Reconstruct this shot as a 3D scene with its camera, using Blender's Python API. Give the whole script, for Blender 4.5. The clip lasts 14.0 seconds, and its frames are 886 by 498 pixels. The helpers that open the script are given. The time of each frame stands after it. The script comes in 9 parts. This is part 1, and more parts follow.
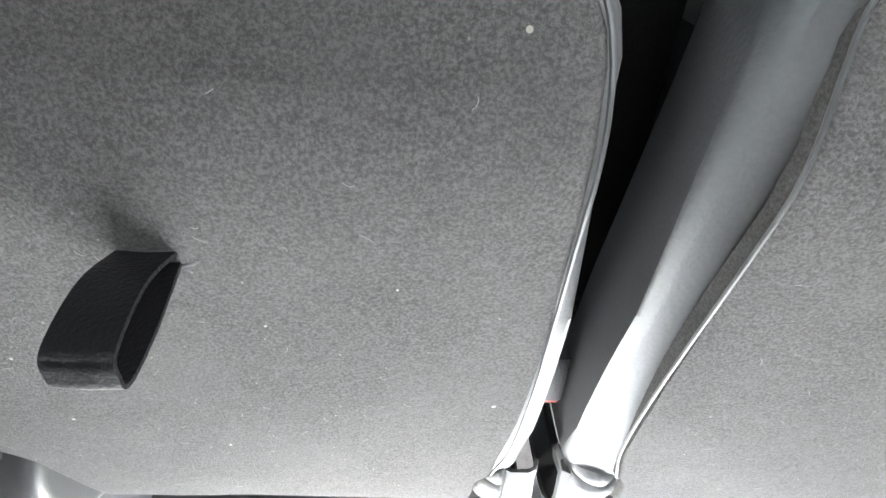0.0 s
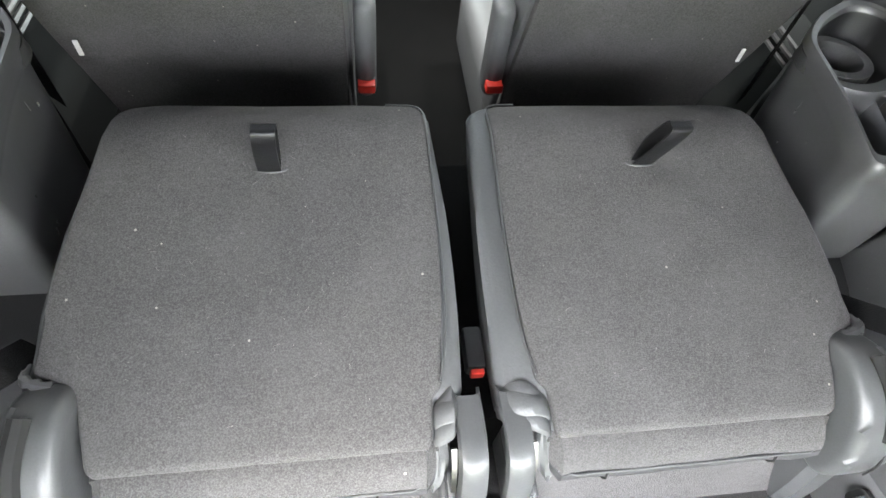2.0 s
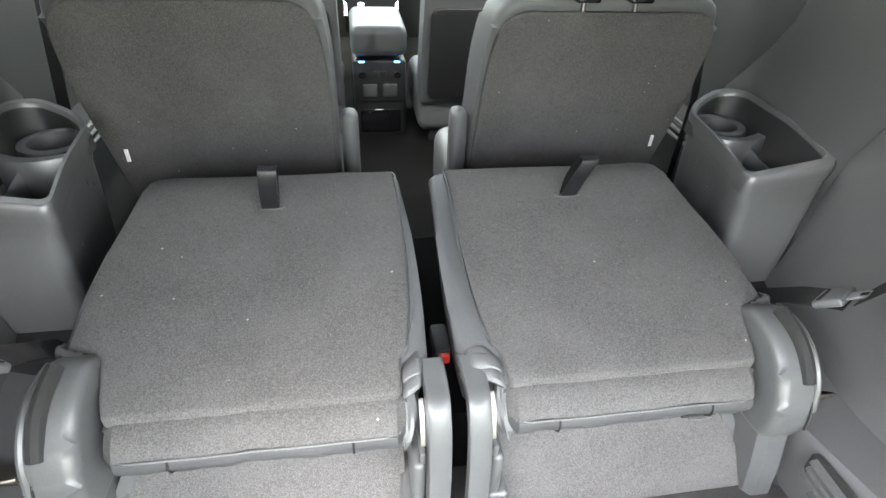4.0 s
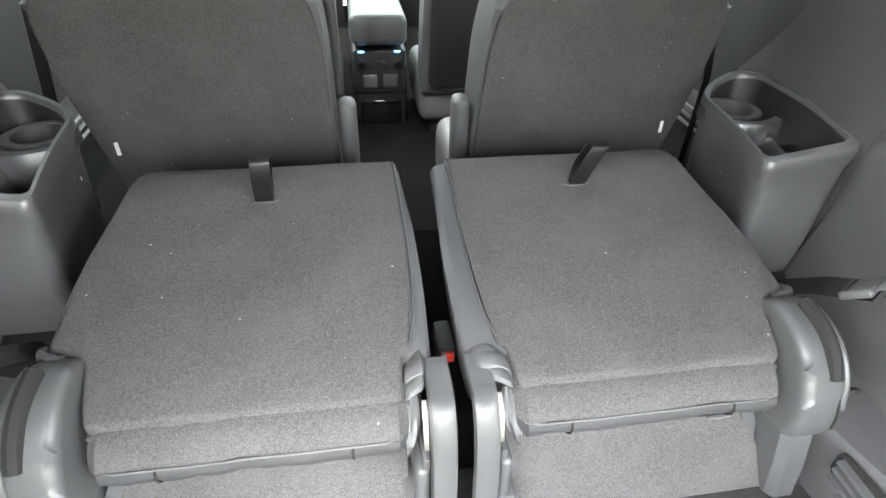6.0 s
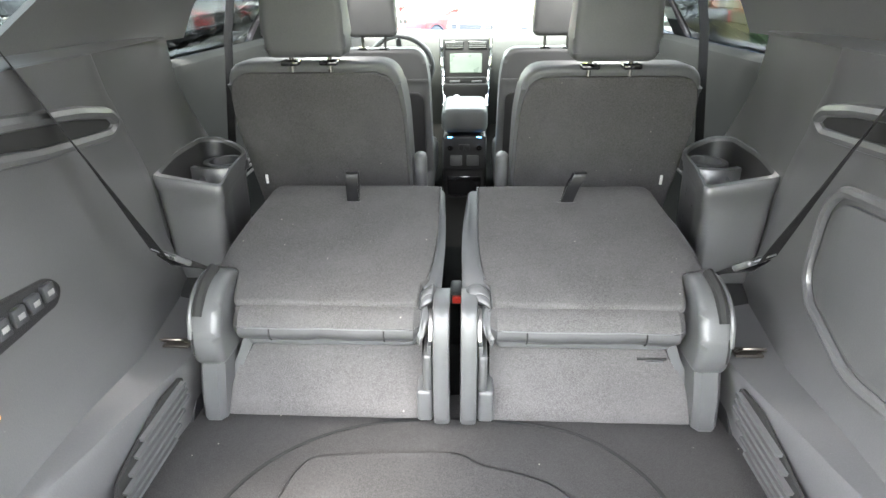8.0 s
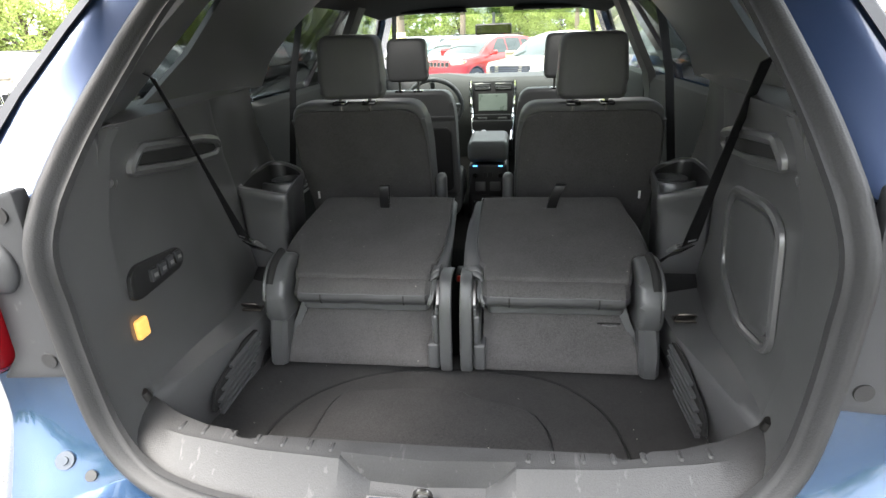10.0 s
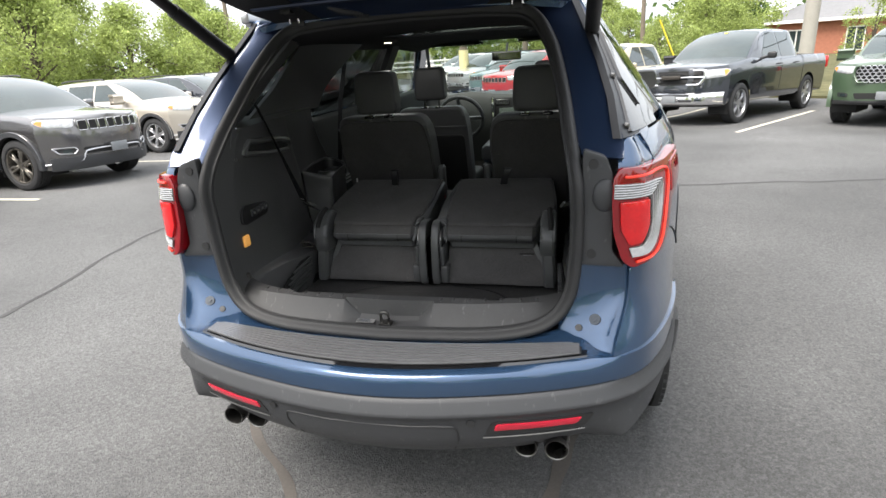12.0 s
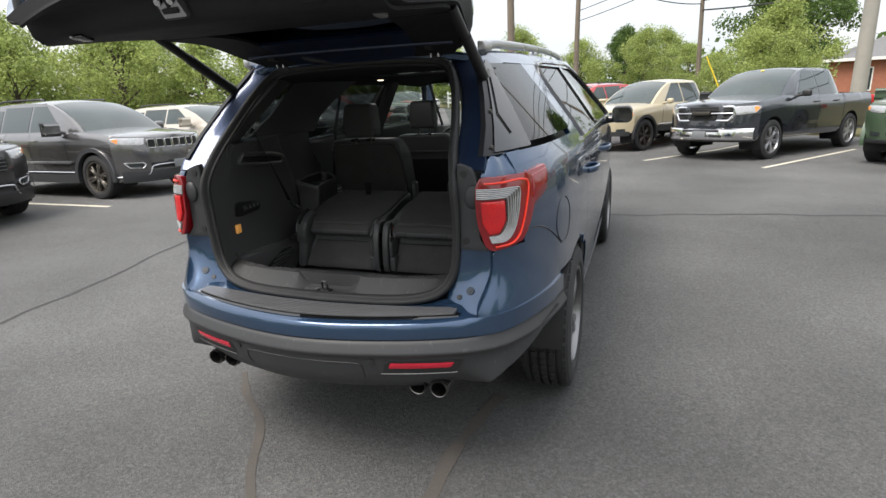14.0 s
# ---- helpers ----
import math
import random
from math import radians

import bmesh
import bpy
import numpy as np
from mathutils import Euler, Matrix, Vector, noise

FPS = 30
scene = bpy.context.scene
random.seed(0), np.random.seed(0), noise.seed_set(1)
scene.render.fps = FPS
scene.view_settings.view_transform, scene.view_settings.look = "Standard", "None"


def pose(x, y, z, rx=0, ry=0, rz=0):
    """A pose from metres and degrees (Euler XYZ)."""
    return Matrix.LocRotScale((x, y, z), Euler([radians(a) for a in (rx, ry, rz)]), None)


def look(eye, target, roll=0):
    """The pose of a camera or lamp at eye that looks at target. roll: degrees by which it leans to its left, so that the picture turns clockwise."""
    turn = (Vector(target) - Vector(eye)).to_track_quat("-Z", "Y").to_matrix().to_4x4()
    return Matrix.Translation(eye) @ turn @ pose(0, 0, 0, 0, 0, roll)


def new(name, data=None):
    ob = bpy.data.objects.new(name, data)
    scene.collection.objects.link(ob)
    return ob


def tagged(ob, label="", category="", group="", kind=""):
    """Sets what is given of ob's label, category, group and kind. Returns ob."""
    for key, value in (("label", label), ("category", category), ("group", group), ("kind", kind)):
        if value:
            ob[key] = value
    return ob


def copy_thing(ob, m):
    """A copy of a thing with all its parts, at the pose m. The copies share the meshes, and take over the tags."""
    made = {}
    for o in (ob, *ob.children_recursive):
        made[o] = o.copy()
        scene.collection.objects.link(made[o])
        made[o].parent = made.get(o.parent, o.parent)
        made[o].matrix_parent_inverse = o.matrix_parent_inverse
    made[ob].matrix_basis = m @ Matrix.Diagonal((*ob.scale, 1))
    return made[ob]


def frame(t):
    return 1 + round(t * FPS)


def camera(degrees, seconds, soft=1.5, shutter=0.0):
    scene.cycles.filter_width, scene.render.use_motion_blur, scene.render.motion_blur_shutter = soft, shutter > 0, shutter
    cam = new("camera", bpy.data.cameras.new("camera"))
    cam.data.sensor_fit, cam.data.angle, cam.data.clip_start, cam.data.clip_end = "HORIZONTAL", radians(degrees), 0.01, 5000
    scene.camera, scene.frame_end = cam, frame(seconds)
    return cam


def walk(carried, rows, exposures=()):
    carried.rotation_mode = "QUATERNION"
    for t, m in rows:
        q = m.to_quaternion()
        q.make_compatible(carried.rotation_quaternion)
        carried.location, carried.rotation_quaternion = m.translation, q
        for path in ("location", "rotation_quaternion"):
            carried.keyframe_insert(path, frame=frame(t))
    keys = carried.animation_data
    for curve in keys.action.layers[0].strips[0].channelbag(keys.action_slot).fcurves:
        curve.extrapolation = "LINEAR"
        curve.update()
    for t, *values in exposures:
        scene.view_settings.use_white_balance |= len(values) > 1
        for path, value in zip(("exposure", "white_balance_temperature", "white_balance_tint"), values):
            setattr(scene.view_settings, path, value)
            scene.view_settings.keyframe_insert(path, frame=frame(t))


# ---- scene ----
cam = camera(78.1, 14.0)
PATH = [
    (0.0, -0.118, 1.253, 1.224, 2.23, -125.48, -0.18),
    (0.5, -0.093, 1.197, 1.329, 2.52, -113.39, -6.27),
    (1.0, -0.069, 1.132, 1.391, 0.11, -104.96, -1.90),
    (1.5, -0.078, 0.968, 1.553, -2.80, -88.00, -4.20),
    (2.0, -0.135, 0.575, 1.545, -6.30, -55.00, -5.20),
    (2.5, -0.106, 0.272, 1.492, -7.63, -33.98, -2.91),
    (3.0, -0.109, 0.272, 1.494, -8.09, -34.02, -2.93),
    (5.5, -0.106, 0.299, 1.457, -8.83, -37.50, -1.12),
    (6.0, -0.101, 0.309, 1.456, -8.62, -36.03, -1.39),
    (6.5, -0.096, 0.293, 1.474, -7.45, -30.18, -0.56),
    (7.0, -0.047, 0.144, 1.493, -2.96, -25.21, 0.57),
    (7.5, 0.002, -0.054, 1.452, 0.81, -25.24, 0.38),
    (8.0, 0.023, -0.158, 1.466, 2.57, -25.37, 0.69),
    (10.5, 0.231, -0.678, 1.523, 7.80, -20.96, 2.34),
    (11.0, 0.350, -0.879, 1.543, 9.12, -21.07, 2.88),
    (11.5, 0.436, -1.160, 1.551, 11.24, -20.29, 3.47),
    (12.0, 0.594, -1.328, 1.579, 13.52, -19.73, 3.74),
    (12.5, 0.783, -1.441, 1.580, 15.88, -18.83, 3.76),
    (13.0, 0.895, -1.608, 1.597, 16.99, -17.64, 3.45),
    (13.5, 1.031, -1.738, 1.605, 18.07, -16.89, 3.29),
    (14.0, 1.240, -1.742, 1.584, 19.53, -16.46, 2.85),
]  # seconds, x, y, z, yaw, pitch, roll
EXPOSURES = [(0.0, 5.85), (1.0, 5.5), (2.0, 5.3), (3.2, 5.2), (5.5, 5.15), (6.5, 5.15), (7.5, 5.12), (8.0, 5.08), (9.3, 3.9), (10.3, 3.0), (11.0, 2.3), (11.5, 1.88), (12.5, 1.55), (14.0, 0.98)]
walk(cam, [(t, pose(x, y, z, 90 + p, r, w)) for t, x, y, z, w, p, r in PATH], EXPOSURES)

# ---- light ----
world = bpy.data.worlds.new("sky")
scene.world = world
world.use_nodes = True
wn = world.node_tree
sky = wn.nodes.new("ShaderNodeTexSky")
sky.sky_type = "NISHITA"
sky.sun_disc = False
sky.sun_elevation, sky.sun_rotation = radians(62), radians(214)
sky.dust_density, sky.air_density, sky.ozone_density = 4.0, 1.0, 1.0
haze = wn.nodes.new("ShaderNodeMix")
haze.data_type = "RGBA"
haze.inputs[0].default_value = 0.75
clouds = wn.nodes.new("ShaderNodeTexNoise")
clouds.inputs["Scale"].default_value, clouds.inputs["Detail"].default_value = 2.2, 5
cloud_tone = wn.nodes.new("ShaderNodeValToRGB")
cloud_tone.color_ramp.elements[0].position, cloud_tone.color_ramp.elements[1].position = 0.4, 0.65
cloud_tone.color_ramp.elements[0].color, cloud_tone.color_ramp.elements[1].color = (0.66, 0.69, 0.72, 1), (0.83, 0.82, 0.80, 1)
lift = wn.nodes.new("ShaderNodeMix")
lift.data_type, lift.blend_type = "RGBA", "MULTIPLY"
lift.inputs[0].default_value = 1.0
lift.inputs[7].default_value = (10, 10, 10, 1)
wtc = wn.nodes.new("ShaderNodeTexCoord")
wn.links.new(wtc.outputs["Generated"], clouds.inputs["Vector"])
wn.links.new(clouds.outputs["Fac"], cloud_tone.inputs[0])
wn.links.new(cloud_tone.outputs[0], lift.inputs[6])
wn.links.new(lift.outputs[2], haze.inputs[7])
# an overcast sky is brighter overhead than at the horizon
wsep = wn.nodes.new("ShaderNodeSeparateXYZ")
wn.links.new(wtc.outputs["Generated"], wsep.inputs[0])
grade = wn.nodes.new("ShaderNodeMapRange")
grade.inputs["To Min"].default_value, grade.inputs["To Max"].default_value = 0.66, 1.2
wn.links.new(wsep.outputs[2], grade.inputs["Value"])
dome = wn.nodes.new("ShaderNodeMix")
dome.data_type, dome.blend_type = "RGBA", "MULTIPLY"
dome.inputs[0].default_value = 1.0
wn.links.new(haze.outputs[2], dome.inputs[6])
wn.links.new(grade.outputs[0], dome.inputs[7])
wn.links.new(sky.outputs[0], haze.inputs[6])
wn.links.new(dome.outputs[2], wn.nodes["Background"].inputs[0])
wn.nodes["Background"].inputs[1].default_value = 0.132
sun = new("sun", bpy.data.lights.new("sun", "SUN"))
sun.data.energy, sun.data.angle, sun.data.color = 2.25, radians(32), (1.0, 0.95, 0.88)
sun.matrix_world = look((0, 0, 0), (math.sin(radians(214)) * -0.469, math.cos(radians(214)) * -0.469, -0.883))

# the two reading lamps in the headliner, lit
for x, y in ((-0.49, 1.85), (0.51, 1.98)):
    dl = new("dome_light", bpy.data.lights.new("dome_light", "AREA"))
    dl.data.shape, dl.data.size, dl.data.energy, dl.data.color = "DISK", 0.05, 0.35, (1.0, 0.98, 0.95)
    dl.matrix_world = look((x, y, 1.648), (x, y, 0.5))

# ---- materials ----
def mat(name, col, rough=0.5, metal=0.0, vary=0.15, scale=8.0, bump=0.0, bscale=200.0, coat=0.0, spec=0.5, random_tint=0.0, alt=None, rvary=0.1):
    """A principled surface with coarse and fine variation of colour, gloss and relief, in metres."""
    m = bpy.data.materials.new(name)
    m.use_nodes = True
    nt = m.node_tree
    b = nt.nodes["Principled BSDF"]
    b.inputs["Metallic"].default_value = metal
    b.inputs["Coat Weight"].default_value = coat
    b.inputs["Coat Roughness"].default_value = 0.04
    b.inputs["Specular IOR Level"].default_value = spec
    tc = nt.nodes.new("ShaderNodeTexCoord")
    big = nt.nodes.new("ShaderNodeTexNoise")
    big.inputs["Scale"].default_value, big.inputs["Detail"].default_value = scale, 5
    fine = nt.nodes.new("ShaderNodeTexNoise")
    fine.inputs["Scale"].default_value, fine.inputs["Detail"].default_value = bscale, 3
    for n in (big, fine):
        nt.links.new(tc.outputs["Object"], n.inputs["Vector"])
    add = nt.nodes.new("ShaderNodeMath")
    add.operation = "MULTIPLY_ADD"
    add.inputs[1].default_value = 0.5
    nt.links.new(fine.outputs["Fac"], add.inputs[0])
    half = nt.nodes.new("ShaderNodeMath")
    half.operation = "MULTIPLY"
    half.inputs[1].default_value = 0.5
    nt.links.new(big.outputs["Fac"], half.inputs[0])
    nt.links.new(half.outputs[0], add.inputs[2])
    ramp = nt.nodes.new("ShaderNodeValToRGB")
    lo = [c * (1 - vary) for c in col]
    hi = [min(1, c * (1 + vary)) for c in (alt or col)]
    ramp.color_ramp.elements[0].position, ramp.color_ramp.elements[1].position = 0.3, 0.7
    ramp.color_ramp.elements[0].color, ramp.color_ramp.elements[1].color = (*lo, 1), (*hi, 1)
    nt.links.new(add.outputs[0], ramp.inputs[0])
    out = ramp.outputs[0]
    if random_tint:
        info = nt.nodes.new("ShaderNodeObjectInfo")
        hsv = nt.nodes.new("ShaderNodeHueSaturation")
        mr = nt.nodes.new("ShaderNodeMapRange")
        mr.inputs["To Min"].default_value, mr.inputs["To Max"].default_value = 1 - random_tint, 1 + random_tint
        nt.links.new(info.outputs["Random"], mr.inputs["Value"])
        nt.links.new(mr.outputs[0], hsv.inputs["Value"])
        nt.links.new(out, hsv.inputs["Color"])
        out = hsv.outputs[0]
    nt.links.new(out, b.inputs["Base Color"])
    rr = nt.nodes.new("ShaderNodeMapRange")
    rr.inputs["To Min"].default_value, rr.inputs["To Max"].default_value = max(0.02, rough - rvary), min(1, rough + rvary)
    nt.links.new(big.outputs["Fac"], rr.inputs["Value"])
    nt.links.new(rr.outputs[0], b.inputs["Roughness"])
    if bump:
        bp = nt.nodes.new("ShaderNodeBump")
        bp.inputs["Strength"].default_value, bp.inputs["Distance"].default_value = bump, 0.002
        nt.links.new(fine.outputs["Fac"], bp.inputs["Height"])
        nt.links.new(bp.outputs[0], b.inputs["Normal"])
    return m


def carpet_mat(name, col):
    """Pile carpet: fine speckle, lint specks and rubbed paler patches."""
    m = mat(name, col, 0.95, 0, 0.12, 6.0, 0.5, 520.0, spec=0.15)
    nt = m.node_tree
    b = nt.nodes["Principled BSDF"]
    b.inputs["Sheen Weight"].default_value = 0.03
    b.inputs["Sheen Roughness"].default_value = 0.5
    tc0 = nt.nodes.new("ShaderNodeTexCoord")
    sp = nt.nodes.new("ShaderNodeTexNoise")
    sp.inputs["Scale"].default_value, sp.inputs["Detail"].default_value, sp.inputs["Roughness"].default_value = 520, 3, 0.8
    nt.links.new(tc0.outputs["Object"], sp.inputs["Vector"])
    smr = nt.nodes.new("ShaderNodeMapRange")
    smr.inputs["From Min"].default_value, smr.inputs["From Max"].default_value = 0.4, 0.6
    smr.inputs["To Min"].default_value, smr.inputs["To Max"].default_value = 0.72, 1.28
    nt.links.new(sp.outputs["Fac"], smr.inputs["Value"])
    sm = nt.nodes.new("ShaderNodeMix")
    sm.data_type, sm.blend_type = "RGBA", "MULTIPLY"
    sm.inputs[0].default_value = 1.0
    nt.links.new(b.inputs["Base Color"].links[0].from_socket, sm.inputs[6])
    nt.links.new(smr.outputs[0], sm.inputs[7])
    nt.links.new(sm.outputs[2], b.inputs["Base Color"])
    src = b.inputs["Base Color"].links[0].from_socket
    tc = nt.nodes.new("ShaderNodeTexCoord")
    vor = nt.nodes.new("ShaderNodeTexVoronoi")
    vor.inputs["Scale"].default_value = 30
    nt.links.new(tc.outputs["Object"], vor.inputs["Vector"])
    lt = nt.nodes.new("ShaderNodeMath")
    lt.operation = "LESS_THAN"
    lt.inputs[1].default_value = 0.05
    nt.links.new(vor.outputs["Distance"], lt.inputs[0])
    sep = nt.nodes.new("ShaderNodeSeparateColor")
    nt.links.new(vor.outputs["Color"], sep.inputs[0])
    gt = nt.nodes.new("ShaderNodeMath")
    gt.operation = "GREATER_THAN"
    gt.inputs[1].default_value = 0.55
    nt.links.new(sep.outputs[0], gt.inputs[0])
    mul = nt.nodes.new("ShaderNodeMath")
    mul.operation = "MULTIPLY"
    nt.links.new(lt.outputs[0], mul.inputs[0])
    nt.links.new(gt.outputs[0], mul.inputs[1])
    mix = nt.nodes.new("ShaderNodeMix")
    mix.data_type = "RGBA"
    mix.inputs[7].default_value = (0.26, 0.25, 0.22, 1)
    nt.links.new(mul.outputs[0], mix.inputs[0])
    nt.links.new(src, mix.inputs[6])
    mid = nt.nodes.new("ShaderNodeTexNoise")
    mid.inputs["Scale"].default_value, mid.inputs["Detail"].default_value, mid.inputs["Roughness"].default_value = 160, 5, 0.7
    nt.links.new(tc.outputs["Object"], mid.inputs["Vector"])
    mmr = nt.nodes.new("ShaderNodeMapRange")
    mmr.inputs["From Min"].default_value, mmr.inputs["From Max"].default_value = 0.3, 0.7
    mmr.inputs["To Min"].default_value, mmr.inputs["To Max"].default_value = 0.86, 1.14
    nt.links.new(mid.outputs["Fac"], mmr.inputs["Value"])
    mm2 = nt.nodes.new("ShaderNodeMix")
    mm2.data_type, mm2.blend_type = "RGBA", "MULTIPLY"
    mm2.inputs[0].default_value = 1.0
    nt.links.new(mix.outputs[2], mm2.inputs[6])
    nt.links.new(mmr.outputs[0], mm2.inputs[7])
    rub = nt.nodes.new("ShaderNodeTexNoise")
    rub.inputs["Scale"].default_value, rub.inputs["Detail"].default_value, rub.inputs["Roughness"].default_value = 9.0, 8, 0.62
    nt.links.new(tc.outputs["Object"], rub.inputs["Vector"])
    rm = nt.nodes.new("ShaderNodeMapRange")
    rm.inputs["From Min"].default_value, rm.inputs["From Max"].default_value = 0.45, 0.75
    rm.inputs["To Max"].default_value = 0.3
    nt.links.new(rub.outputs["Fac"], rm.inputs["Value"])
    mix2 = nt.nodes.new("ShaderNodeMix")
    mix2.data_type = "RGBA"
    mix2.inputs[7].default_value = (*[c * 1.7 for c in col], 1)
    nt.links.new(rm.outputs[0], mix2.inputs[0])
    nt.links.new(mm2.outputs[2], mix2.inputs[6])
    nt.links.new(mix2.outputs[2], b.inputs["Base Color"])
    return m


def glass_mat(name, tint, gloss=1.0):
    """Thin pane: tinted see-through with Fresnel gloss."""
    m = bpy.data.materials.new(name)
    m.use_nodes = True
    nt = m.node_tree
    nt.nodes.remove(nt.nodes["Principled BSDF"])
    tr = nt.nodes.new("ShaderNodeBsdfTransparent")
    tr.inputs[0].default_value = (*tint, 1)
    gl = nt.nodes.new("ShaderNodeBsdfGlossy")
    gl.inputs["Roughness"].default_value = 0.02
    fr = nt.nodes.new("ShaderNodeLayerWeight")
    fr.inputs[0].default_value = 0.5
    pw = nt.nodes.new("ShaderNodeMath")
    pw.operation = "POWER"
    pw.inputs[1].default_value = 5.0
    sc = nt.nodes.new("ShaderNodeMath")
    sc.operation, sc.use_clamp = "MULTIPLY_ADD", True
    sc.inputs[1].default_value, sc.inputs[2].default_value = 0.9 * min(1, gloss), 0.045 * gloss
    mx = nt.nodes.new("ShaderNodeMixShader")
    nt.links.new(fr.outputs["Facing"], pw.inputs[0])
    nt.links.new(pw.outputs[0], sc.inputs[0])
    nt.links.new(sc.outputs[0], mx.inputs[0])
    nt.links.new(tr.outputs[0], mx.inputs[1])
    nt.links.new(gl.outputs[0], mx.inputs[2])
    nt.links.new(mx.outputs[0], nt.nodes["Material Output"].inputs[0])
    return m


def glow_mat(name, col, power):
    m = mat(name, col, 0.3)
    b = m.node_tree.nodes["Principled BSDF"]
    b.inputs["Emission Color"].default_value = (*col, 1)
    b.inputs["Emission Strength"].default_value = power
    return m


